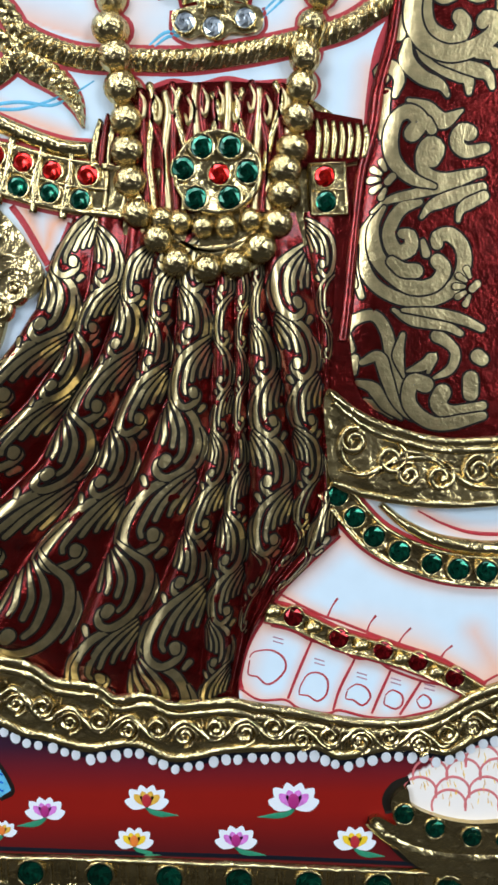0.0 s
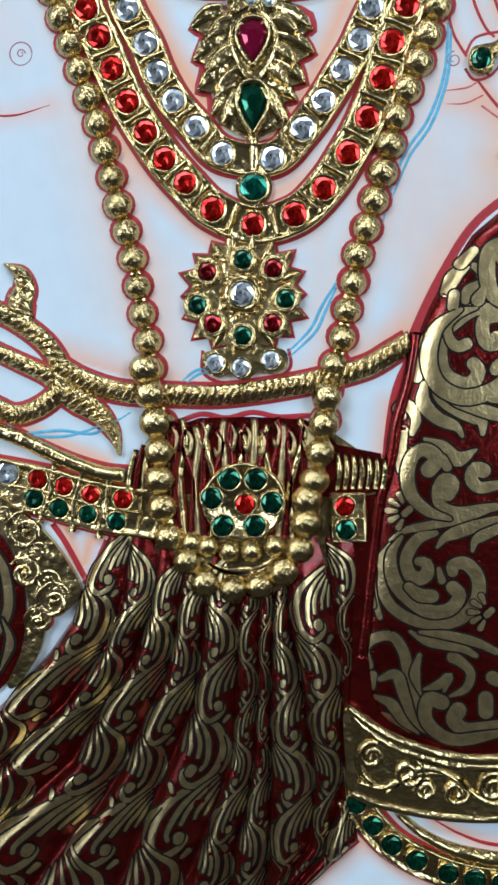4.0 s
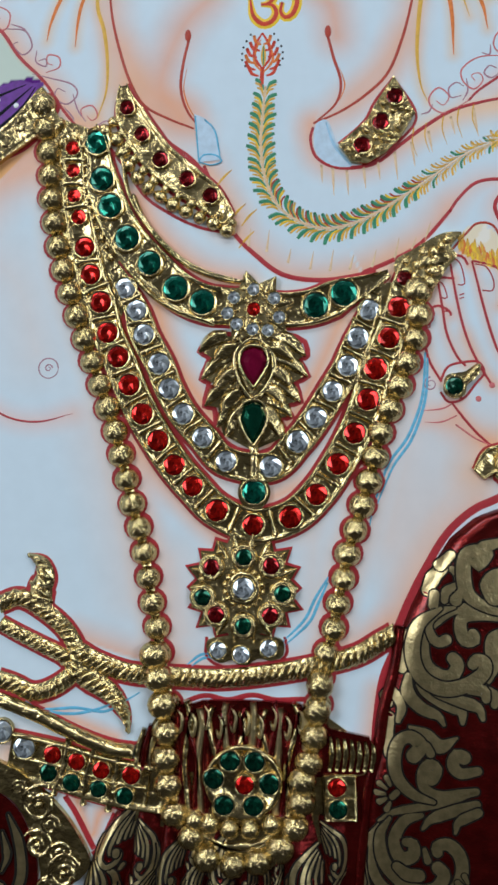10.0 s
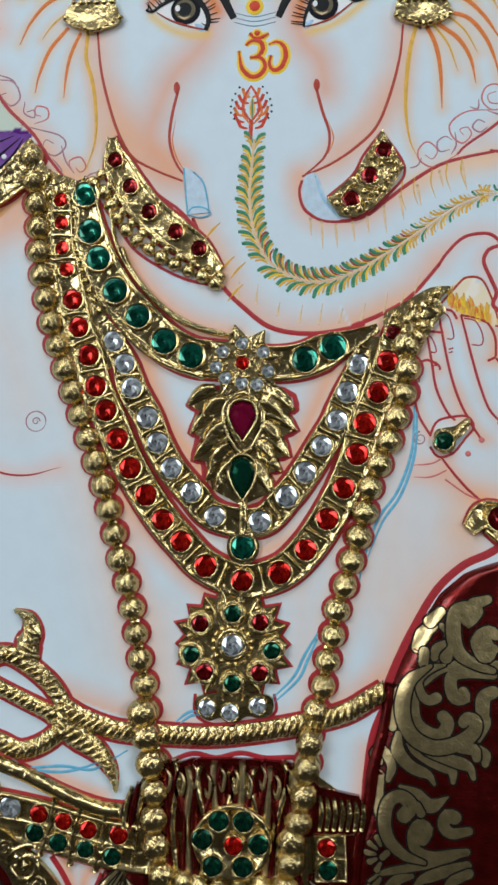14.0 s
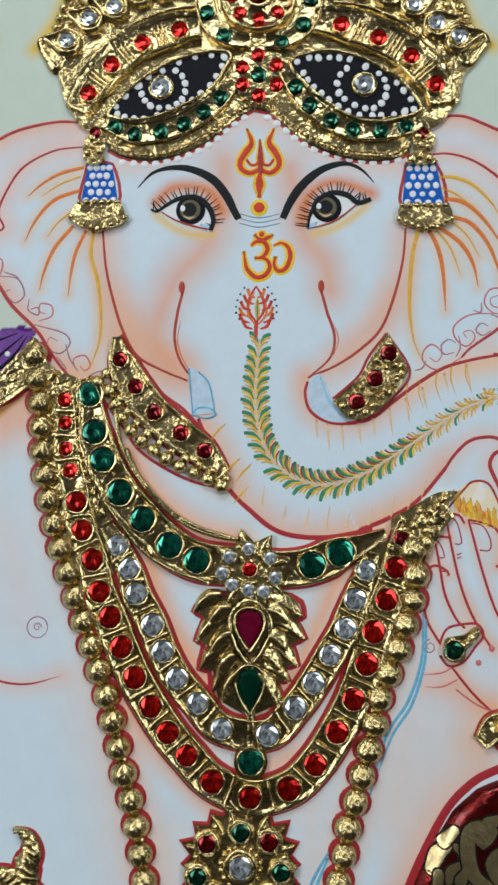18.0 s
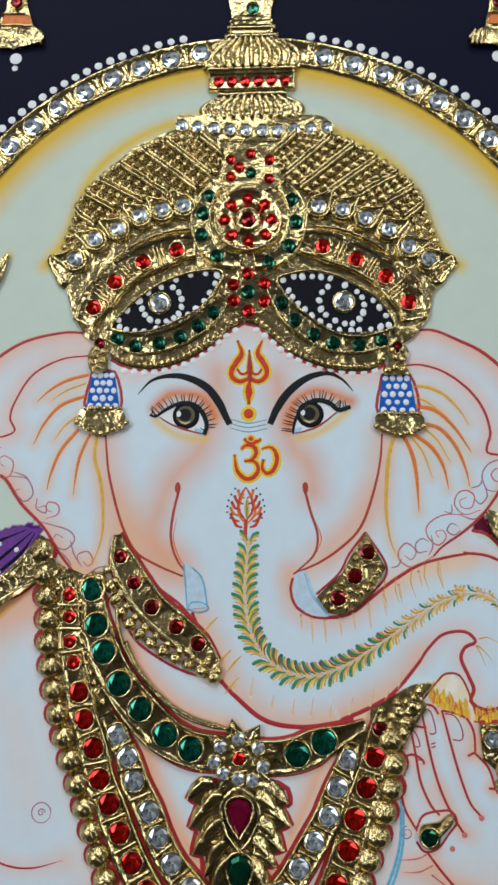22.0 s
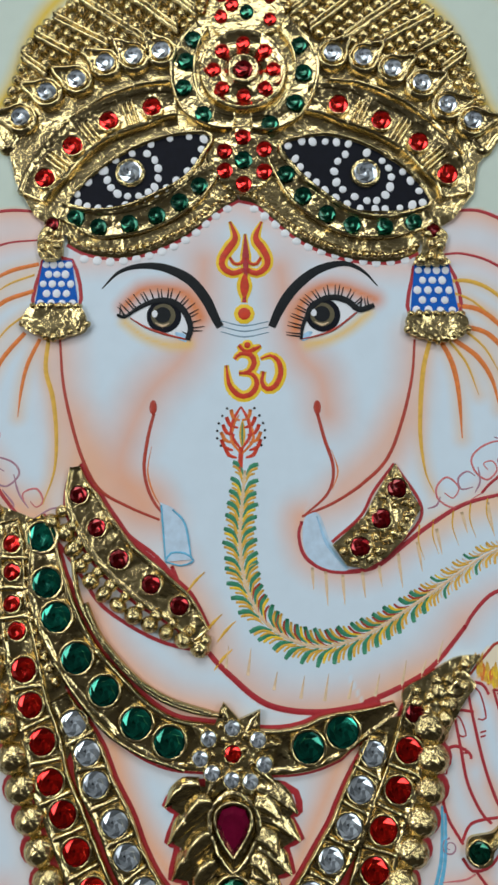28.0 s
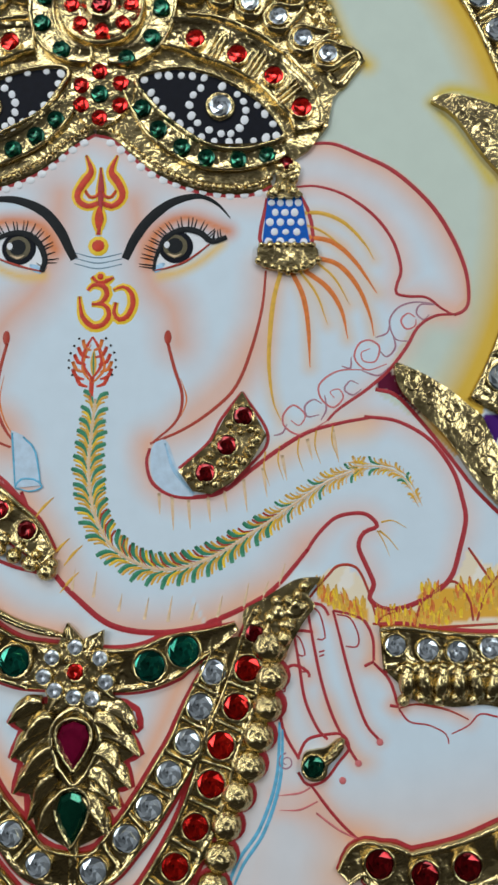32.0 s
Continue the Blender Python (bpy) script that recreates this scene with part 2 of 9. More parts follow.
def fill(name, pts, mat, parent, label="", h=0.05, smooth_line=True, dome=0.0, wall=0.0, base=None, step=0.8, rim=0.8):
    """A filled outline; with wall it stands out of the board, with dome it swells towards its middle."""
    line = curve(pts, step, True) if smooth_line else np.array(pts, float)
    area = 0.5 * np.sum(line[:, 0] * np.roll(line[:, 1], -1) - line[:, 1] * np.roll(line[:, 0], -1))
    if area < 0:
        line = line[::-1]
    n = len(line)
    bm = bmesh.new()
    hb = (lambda x, y: base(x, y)) if base else (lambda x, y: 0.0)
    ring = [bm.verts.new((p[0], p[1], h + wall + hb(p[0], p[1]))) for p in line]
    face = bm.faces.new(ring)
    face.normal_update()
    if dome:
        bmesh.ops.inset_region(bm, faces=[face], thickness=rim, depth=0, use_even_offset=False)
        for v in face.verts:
            v.co.z += dome * 0.7
        bmesh.ops.inset_region(bm, faces=[face], thickness=rim * 1.2, depth=0, use_even_offset=False)
        for v in face.verts:
            v.co.z += dome * 0.3
    if wall:
        low = [bm.verts.new((p[0], p[1], -0.3)) for p in line]
        brink = [bm.verts.new(v.co) for v in ring]
        for i in range(n):
            bm.faces.new((brink[i], low[i], low[(i + 1) % n], brink[(i + 1) % n]))
    bmesh.ops.triangulate(bm, faces=[f for f in bm.faces if len(f.verts) > 4])
    bm.verts.index_update()
    verts = [tuple(v.co) for v in bm.verts]
    faces = [tuple(v.index for v in f.verts) for f in bm.faces]
    bm.free()
    return mesh_part(name, verts, faces, mat, parent, label, bool(dome))


def lathe(rings, sides, twist=0.0, cap=True):
    """A mesh of rings (radius, height) round the h axis, as verts and faces."""
    verts, faces = [], []
    for k, (r, h) in enumerate(rings):
        for i in range(sides):
            a = 2 * math.pi * (i + twist * k) / sides
            verts.append((r * math.cos(a), r * math.sin(a), h))
    for k in range(len(rings) - 1):
        for i in range(sides):
            j = (i + 1) % sides
            faces.append((k * sides + i, k * sides + j, (k + 1) * sides + j, (k + 1) * sides + i))
    if cap:
        faces.append(tuple(range((len(rings) - 1) * sides, len(rings) * sides)))
    return verts, faces


SHARED = {}


def shared_mesh(key, verts, faces, mats, smooth=False, slots=None):
    """One mesh for many alike pieces, in metres round its own origin, facing out of the picture."""
    if key not in SHARED:
        me = bpy.data.meshes.new(key)
        me.from_pydata([(u * 0.001, -h * 0.001, v * 0.001) for u, v, h in verts], [], faces)
        for m in mats:
            me.materials.append(m)
        if slots is not None:
            me.polygons.foreach_set("material_index", slots)
        if smooth:
            me.polygons.foreach_set("use_smooth", [bool(s) for s in (smooth if isinstance(smooth, list) else [True] * len(faces))])
        me.update()
        SHARED[key] = me
    return SHARED[key]


def put(name, me, u, v, h, parent, turn=0.0, sx=1.0, sy=1.0, label=""):
    ob = new(name, me)
    ob.parent = parent
    ob.matrix_basis = Matrix.Translation(at(u, v, h)) @ Matrix.Rotation(radians(-turn), 4, "Y") @ Matrix.Diagonal((sx, 1.0, sy, 1.0))
    if label:
        ob["label"] = label
    return ob


def gem(u, v, size, mat, parent, h=1.0, label="", turn=None, collar=True, drop=1.0):
    """A faceted round stone of that diameter in a thin gold collar; drop stretches it along its length."""
    sides, size = 8, size * 1.1
    whole_v, whole_f = lathe([(0.5, -0.1), (0.5, 0.05), (0.44, 0.12), (0.30, 0.2), (0.16, 0.188), (0.02, 0.165)], sides, 0.5)
    stone_v, stone_f = [], []
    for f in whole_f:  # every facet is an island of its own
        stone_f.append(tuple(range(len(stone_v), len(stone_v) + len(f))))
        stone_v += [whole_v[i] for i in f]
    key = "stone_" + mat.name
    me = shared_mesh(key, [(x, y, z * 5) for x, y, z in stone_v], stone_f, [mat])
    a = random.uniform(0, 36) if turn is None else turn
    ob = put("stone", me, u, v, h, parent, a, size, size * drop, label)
    if collar:
        cv, cf = lathe([(0.58, -0.9), (0.57, 0.5), (0.54, 0.75), (0.49, 0.5)], 14, 0, False)
        cme = shared_mesh("collar", cv, cf, [GOLD_BEAD], True)
        c = put("collar", cme, u, v, h, parent, a, size, size * drop)
    return ob


def bead(u, v, size, parent, h=0.4, mat=None, name="bead", sx=1.0, sy=1.0, turn=0.0):
    mat = mat or GOLD_BEAD
    rings = [(0.5 * math.cos(a), 0.42 * math.sin(a)) for a in [radians(x) for x in (-10, 10, 30, 50, 68)]]
    v0, f0 = lathe([(r, z) for r, z in rings] + [(0.03, 0.42)], 14)
    key = "bead_" + mat.name + "_%.1f" % size
    me = shared_mesh(key, [(x * size, y * size, z * size) for x, y, z in v0], f0, [mat], True)
    return put(name, me, u, v, h, parent, turn, sx, sy)


def pebble(poly, count, size, parent, h):
    """Small uneven knobs of pressed foil, strewn inside an outline."""
    line = np.array(poly, float)
    lo, hi, done, tries = line.min(0), line.max(0), [], 0
    while len(done) < count and tries < 4000:
        tries += 1
        p = (random.uniform(lo[0], hi[0]), random.uniform(lo[1], hi[1]))
        inside = False
        for a, b in zip(line, np.roll(line, -1, 0)):
            if (a[1] > p[1]) != (b[1] > p[1]) and p[0] < (b[0] - a[0]) * (p[1] - a[1]) / (b[1] - a[1]) + a[0]:
                inside = not inside
        edge = min(math.hypot(p[0] - q[0], p[1] - q[1]) for q in curve(poly, 1.0, True))
        if inside and edge > size * 0.42 and all(math.hypot(p[0] - q[0], p[1] - q[1]) > size * 0.85 for q in done):
            done.append(p)
            bead(p[0], p[1], size, parent, h, None, "knob", random.uniform(0.8, 1.25), random.uniform(0.8, 1.2), random.uniform(0, 180))


def dot(u, v, size, mat, parent, name="dot", h=0.05, sy=1.0, turn=0.0):
    v0, f0 = lathe([(0.5, 0.0), (0.45, 0.12), (0.3, 0.2), (0.08, 0.23)], 10)
    me = shared_mesh("dot_" + mat.name, v0, f0, [mat], True)
    return put(name, me, u, v, h, parent, turn, size, size * sy)


def chain(pts, spacing, size, parent, h=0.4, mat=None, sx=1.0, sy=1.0, jitter=0.06, sizes=(1.0,)):
    """Beads at even steps along a line, each turned along it."""
    line = curve(pts, 0.5)
    s = along(line)
    total = np.sum(np.linalg.norm(np.diff(line, axis=0), axis=1))
    count = max(2, int(round(total / spacing)) + 1)
    for k in range(count):
        f = k / (count - 1)
        u, v = np.interp(f, s, line[:, 0]), np.interp(f, s, line[:, 1])
        i = min(len(line) - 2, int(np.searchsorted(s, f)))
        d = line[min(i + 1, len(line) - 1)] - line[max(i - 1, 0)]
        g = np.interp(f, np.linspace(0, 1, len(sizes)), sizes)
        bead(u, v, size, parent, h, mat, sx=sx * g * (1 + random.uniform(-jitter, jitter)), sy=sy * g * (1 + random.uniform(-jitter, jitter)),
             turn=math.degrees(math.atan2(d[1], d[0])) - 90)


# ---- the room round the painting ----
def slab(name, lo, hi, mat, label, category):
    bm = bmesh.new()
    bmesh.ops.create_cube(bm, size=1.0)
    for v in bm.verts:
        v.co = [lo[i] + (v.co[i] + 0.5) * (hi[i] - lo[i]) for i in range(3)]
    me = bpy.data.meshes.new(name)
    bm.to_mesh(me)
    bm.free()
    me.materials.append(mat)
    return tagged(new(name, me), label, category, kind="structure")


slab("wall_north", (-2.2, 0.012, 0.0), (2.2, 0.13, 2.6), PLASTER, "cream plastered wall behind the painting", "wall")
slab("wall_west", (-2.32, -3.0, 0.0), (-2.2, 0.13, 2.6), PLASTER, "cream plastered side wall", "wall")
slab("wall_east", (2.2, -3.0, 0.0), (2.32, 0.13, 2.6), PLASTER, "cream plastered side wall", "wall")
slab("wall_south", (-2.32, -3.12, 0.0), (2.32, -3.0, 2.6), PLASTER, "cream plastered wall facing the painting", "wall")
slab("floor", (-2.32, -3.12, -0.1), (2.32, 0.13, 0.0), FLOOR_STONE, "pale stone floor", "floor")
slab("ceiling", (-2.32, -3.12, 2.6), (2.32, 0.13, 2.7), CEILING_PAINT, "white painted ceiling", "ceiling")

# ---- the painting: board and painted ground ----
painting = tagged(new("painting"), "Tanjore painting with gold foil relief and glass stones", "painting")
painting.location = (0, 0, 0)
U0, U1, V0, V1, CELL = -100.0, 124.0, -192.0, 400.0, 0.8
UU, VV = np.meshgrid(np.arange(U0, U1 + 0.1, CELL), np.arange(V0, V1 + 0.1, CELL))
INK = np.empty(UU.shape + (3,))
INK[:] = lin(211, 228, 239)[:3]
CENTRE, RADIUS = (6.75, 252.5), 114.0


def far_from(pts, reach):
    """The distance of the ground's points from a line, within reach of it: a window of the grid and the distances."""
    line = curve(pts, 2.0)
    lo, hi = line.min(0) - reach, line.max(0) + reach
    i0, i1 = max(0, int((lo[1] - V0) / CELL)), max(0, int((hi[1] - V0) / CELL) + 2)
    j0, j1 = max(0, int((lo[0] - U0) / CELL)), max(0, int((hi[0] - U0) / CELL) + 2)
    w = (slice(i0, i1), slice(j0, j1))
    x, y = UU[w], VV[w]
    best, side = np.full(x.shape, 1e9), np.zeros(x.shape)
    for a, b in zip(line, line[1:]):
        d = b - a
        t = np.clip(((x - a[0]) * d[0] + (y - a[1]) * d[1]) / max(d @ d, 1e-9), 0, 1)
        e = np.hypot(x - a[0] - t * d[0], y - a[1] - t * d[1])
        s = d[0] * (y - a[1]) - d[1] * (x - a[0])
        nearer = e < best
        best, side = np.where(nearer, e, best), np.where(nearer, np.sign(s), side)
    return w, best, side


def blush(pts, colour, reach, strength=0.7, sides="both", power=1.4):
    """Soft shading of pigment that fades away from a line. sides: both, left or right of its way."""
    w, d, s = far_from(pts, reach)
    a = np.clip(1 - d / reach, 0, 1) ** power * strength
    if sides == "left":
        a = np.where(s > 0, a, a * np.clip(1 - d / 1.0, 0, 1))
    if sides == "right":
        a = np.where(s < 0, a, a * np.clip(1 - d / 1.0, 0, 1))
    INK[w] = INK[w] * (1 - a[..., None]) + np.array(lin(*colour)[:3]) * a[..., None]


def flood(pts, colour, smooth_line=True, strength=1.0):
    """Fills an outline on the ground with one pigment."""
    line = curve(pts, 2.0, True) if smooth_line else np.array(pts, float)
    inside = np.zeros(UU.shape, bool)
    for a, b in zip(line, np.roll(line, -1, axis=0)):
        if a[1] != b[1]:
            inside ^= ((a[1] > VV) != (b[1] > VV)) & (UU < (b[0] - a[0]) * (VV - a[1]) / (b[1] - a[1]) + a[0])
    INK[inside] = INK[inside] * (1 - strength) + np.array(lin(*colour)[:3]) * strength
    return inside


dist = np.hypot(UU - CENTRE[0], VV - CENTRE[1])

GROUND = new("ground", bpy.data.meshes.new("ground"))
GROUND.parent = painting
GROUND["label"] = "painted white figure, pale halo and red plinth"
# the plywood board behind the ground and its dark frame
mesh_part("board", [(U0, V0, -0.4), (U1, V0, -0.4), (U1, V1, -0.4), (U0, V1, -0.4), (U0, V0, -11.0), (U1, V0, -11.0), (U1, V1, -11.0), (U0, V1, -11.0)],
          [(3, 2, 1, 0), (4, 5, 6, 7), (0, 1, 5, 4), (1, 2, 6, 5), (2, 3, 7, 6), (3, 0, 4, 7)], WOOD, painting, "brown plywood backing board")

# halo disc, pale green, with a yellow edge; navy beyond it
halo = (VV > 150) & (dist < RADIUS)
INK[halo] = lin(202, 216, 206)[:3]
edge = np.clip(1.25 - (RADIUS - 5 - dist) / 9.0, 0, 1) ** 1.2 * (dist < RADIUS) * (VV > 150)
INK[:] = INK * (1 - 0.95 * edge[..., None]) + np.array(lin(224, 182, 56)[:3]) * 0.95 * edge[..., None]
INK[(dist >= RADIUS) & (VV > 205)] = lin(4, 8, 36)[:3]
# red plinth
plinth = VV < -137
INK[plinth] = lin(134, 22, 14)[:3]
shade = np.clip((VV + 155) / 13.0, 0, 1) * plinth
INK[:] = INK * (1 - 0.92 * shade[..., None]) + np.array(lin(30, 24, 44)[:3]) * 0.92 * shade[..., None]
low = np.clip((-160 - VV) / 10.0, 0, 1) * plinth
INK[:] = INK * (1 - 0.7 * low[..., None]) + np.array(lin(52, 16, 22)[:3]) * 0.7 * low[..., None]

# halo ring of foil with clear stones
def arc(radius, a0, a1, n=60):
    return [(CENTRE[0] + radius * math.cos(radians(a0 + (a1 - a0) * k / n)), CENTRE[1] + radius * math.sin(radians(a0 + (a1 - a0) * k / n))) for k in range(n + 1)]


ring = band("halo_ring", arc(RADIUS, -31.5, 211.5, 150), [(-5.6, -0.2), (-5.4, 0.9), (-4.6, 1.5), (-3.8, 0.9), (3.2, 0.7), (4.0, 1.3), (4.8, 0.7), (5.0, -0.2)],
            GOLD, painting, "gold foil ring round the halo, set with clear stones", raw=True)
for k in range(70):
    a = -38 + k * 5.43
    if not 81 < a < 97 and -31 < a < 211:
        u, v = CENTRE[0] + RADIUS * math.cos(radians(a)), CENTRE[1] + RADIUS * math.sin(radians(a))
        gem(u, v, 6.3, CRYSTAL, ring, 0.9)
        b = radians(a + 2.7)
        c, s = math.cos(b), math.sin(b)
        band("bar", [(CENTRE[0] + (RADIUS + r) * c, CENTRE[1] + (RADIUS + r) * s) for r in (-3.9, 3.3)], [(-1.1, 0.6), (-0.7, 1.3), (0.7, 1.3), (1.1, 0.6)], GOLD, ring, "", (1.2, 0.8, 1.2))

# ---- the painted figure: pale body over halo, soft orange shading, crimson contours ----
BODY = (211, 228, 241)
SKIN = (240, 172, 132)
SKIN2 = (240, 190, 170)
flood([(-45.8, 264.5), (-55.0, 264.8), (-68.3, 261.5), (-79.5, 253.4), (-85.5, 244.1), (-87.2, 232.6), (-85.6, 223.1), (-77.8, 217.9), (-72.2, 216.4), (-66.2, 208.0), (-58.6, 200.2), (-61.5, 180.8), (-75.5, 167.6), (-87.8, 161.6)] + [(-100, 120), (-100, -128), (124, -128), (124, 140)]
      + [(116.1, 159.9), (105.8, 167.5), (95.1, 182.3), (87.1, 190.2), (76.1, 198.2), (80.6, 203.9), (85.2, 212.6), (89.6, 216.2), (96.1, 217.3), (100.4, 221.2), (100.2, 228.7), (97.8, 237.8), (92.4, 247.0), (82.5, 257.2), (72.4, 263.1), (63.6, 264.5)] + [(58.6, 262.8), (42.6, 289.5), (-22.8, 290.8)], BODY, False)


def contour(pts, width=0.8, mat=None, taper=(0.7, 1, 1, 0.7), soft=None, reach=6.0, strength=0.6, sides="both", h=0.06, name="contour"):
    if soft:
        blush(pts, soft, reach, strength, sides)
    return stroke(name, pts, width, mat or RED_LINE, GROUND, "", taper, h)


# ears
contour([(-45.8, 264.5), (-55.0, 264.8), (-68.3, 261.5), (-79.5, 253.4), (-85.5, 244.1), (-87.2, 232.6), (-85.6, 223.1), (-77.8, 217.9), (-72.2, 216.4), (-66.2, 208.0), (-58.6, 200.2), (-52.8, 191.4), (-46.2, 183.3)], 1.15, soft=SKIN, reach=9, strength=0.75, sides="left")
contour([(-45.6, 256.8), (-54.8, 255.7), (-64.1, 250.6), (-69.5, 242.0), (-71.1, 236.2), (-69.4, 232.0), (-72.8, 230.1), (-77.4, 229.2), (-81.9, 224.9)], 0.7, soft=SKIN2, reach=8, strength=0.7)
contour([(61.4, 263.7), (68.0, 263.6), (75.3, 260.4), (83.9, 255.6), (92.4, 247.0), (97.8, 237.8), (100.9, 228.7), (101.3, 221.2), (100.0, 218.3), (97.5, 217.1)], 1.15, soft=SKIN, reach=9, strength=0.8, sides="right")
contour([(97.5, 217.3), (92.5, 216.9), (88.1, 214.0), (85.0, 208.9), (80.5, 203.2), (74.7, 198.2), (67.5, 193.3), (64.6, 190.4)], 0.9, soft=SKIN2, reach=5, strength=0.5)
contour([(57.7, 251.8), (63.3, 252.0), (70.5, 249.6), (77.7, 244.1), (82.5, 237.2), (84.4, 229.6), (83.2, 225.2), (83.1, 222.9), (86.3, 222.1), (90.6, 221.8), (94.0, 219.1), (96.8, 217.3)], 0.85, soft=SKIN2, reach=7, strength=0.7)
# long hairs of the ears, orange to ochre
for pts, w, m in (([(-45.5, 250.3), (-52.6, 248.5), (-58.2, 245.3), (-62.3, 241.5)], 1.5, ORANGE), ([(-46.4, 243.2), (-54.3, 240.2), (-59.7, 234.2), (-62.9, 227.5)], 1.6, ORANGE), ([(-48.4, 232.1), (-53.8, 225.5), (-56.9, 218.1), (-58.1, 212.5)], 1.6, ORANGE),
                  ([(-44.6, 230.5), (-47.6, 223.6), (-48.9, 217.1), (-49.5, 210.6)], 1.4, ORANGE), ([(-42.4, 230.5), (-42.9, 222.6), (-40.9, 215.1), (-39.8, 205.9), (-40.1, 196.8), (-42.7, 188.7)], 1.6, OCHRE), ([(-46.5, 247.4), (-52.5, 245.2), (-57.7, 241.8)], 0.8, OCHRE),
                  ([(-48.5, 236.9), (-53.1, 233.1), (-56.2, 228.8)], 0.8, OCHRE), ([(58.8, 244.7), (64.6, 244.6), (70.3, 241.9), (75.2, 236.5), (77.6, 232.0)], 1.5, OCHRE), ([(60.8, 238.3), (67.3, 236.7), (72.9, 231.3), (78.1, 223.0)], 1.8, ORANGE),
                  ([(62.1, 232.9), (68.6, 230.6), (73.4, 224.5), (76.1, 217.1), (76.9, 211.9)], 1.8, ORANGE), ([(59.9, 229.2), (65.5, 224.7), (68.9, 218.7), (70.3, 211.3)], 1.8, ORANGE), ([(56.3, 229.3), (59.0, 223.3), (60.3, 215.8), (60.6, 204.1)], 1.8, ORANGE),
                  ([(53.7, 229.0), (51.8, 221.9), (50.7, 213.0), (50.3, 204.3), (51.2, 195.6), (53.1, 190.6)], 1.7, OCHRE), ([(58.7, 242.1), (64.5, 239.7), (70.1, 235.1)], 0.9, OCHRE), ([(60.0, 233.7), (67.0, 227.6), (71.1, 220.1)], 0.9, OCHRE),
                  ([(58.4, 229.2), (62.6, 223.2), (65.3, 215.0)], 0.9, OCHRE)):
    blush(pts, (238, 186, 130), 3.5, 0.55)
    stroke("ear_hair", pts, w * 0.75, m, GROUND, "", (0.9, 1.0, 0.75, 0.15))
# the ears' mauve scrollwork
def curl(c, r0, r1, a0, turns, mat, width=0.35, sign=1):
    n = 14
    pts = [(c[0] + (r0 + (r1 - r0) * k / n) * math.cos(radians(a0 + sign * turns * 360 * k / n)), c[1] + (r0 + (r1 - r0) * k / n) * math.sin(radians(a0 + sign * turns * 360 * k / n))) for k in range(n + 1)]
    stroke("scroll", pts, width, mat, GROUND, "", (1, 1, 0.5), 0.05, None, 0.5)


for pts, m in (([(-73.6, 226.6), (-77.8, 222.2), (-76.1, 218.0), (-70.8, 216.8), (-69.4, 221.4), (-72.6, 223.7), (-74.0, 221.8), (-72.4, 220.1)], RED_SOFT),
               ([(-70.4, 217.0), (-64.7, 216.0), (-62.6, 211.2), (-65.4, 208.8), (-68.3, 211.9), (-66.8, 212.8)], MAUVE),
               ([(-68.9, 218.3), (-65.1, 216.7), (-63.1, 213.7)], MAUVE),
               ([(-61.1, 209.9), (-61.3, 206.5), (-58.3, 205.0), (-58.4, 207.2), (-60.6, 206.7)], MAUVE),
               ([(-58.2, 203.1), (-54.3, 204.6), (-54.4, 207.6), (-57.6, 208.4), (-57.9, 206.1), (-56.2, 205.3)], RED_SOFT),
               ([(-62.3, 202.8), (-56.7, 201.3), (-50.5, 199.3), (-48.7, 196.2), (-51.8, 193.3), (-55.4, 195.3), (-54.7, 198.1), (-52.3, 197.0)], MAUVE),
               ([(-50.0, 196.2), (-48.6, 191.6), (-46.1, 187.9)], MAUVE),
               ([(-47.0, 188.8), (-47.5, 191.6), (-44.3, 192.6), (-42.6, 189.7), (-44.2, 188.1), (-45.7, 189.5)], RED_SOFT),
               ([(-50.7, 187.9), (-46.0, 185.0), (-40.5, 187.7), (-36.7, 187.7)], MAUVE),
               ([(-52.7, 192.5), (-49.8, 188.8), (-50.7, 187.0)], MAUVE)):
    stroke("scroll", pts, 0.5, m, GROUND, "", (0.5, 1, 1, 0.5), 0.05, None, 0.5)
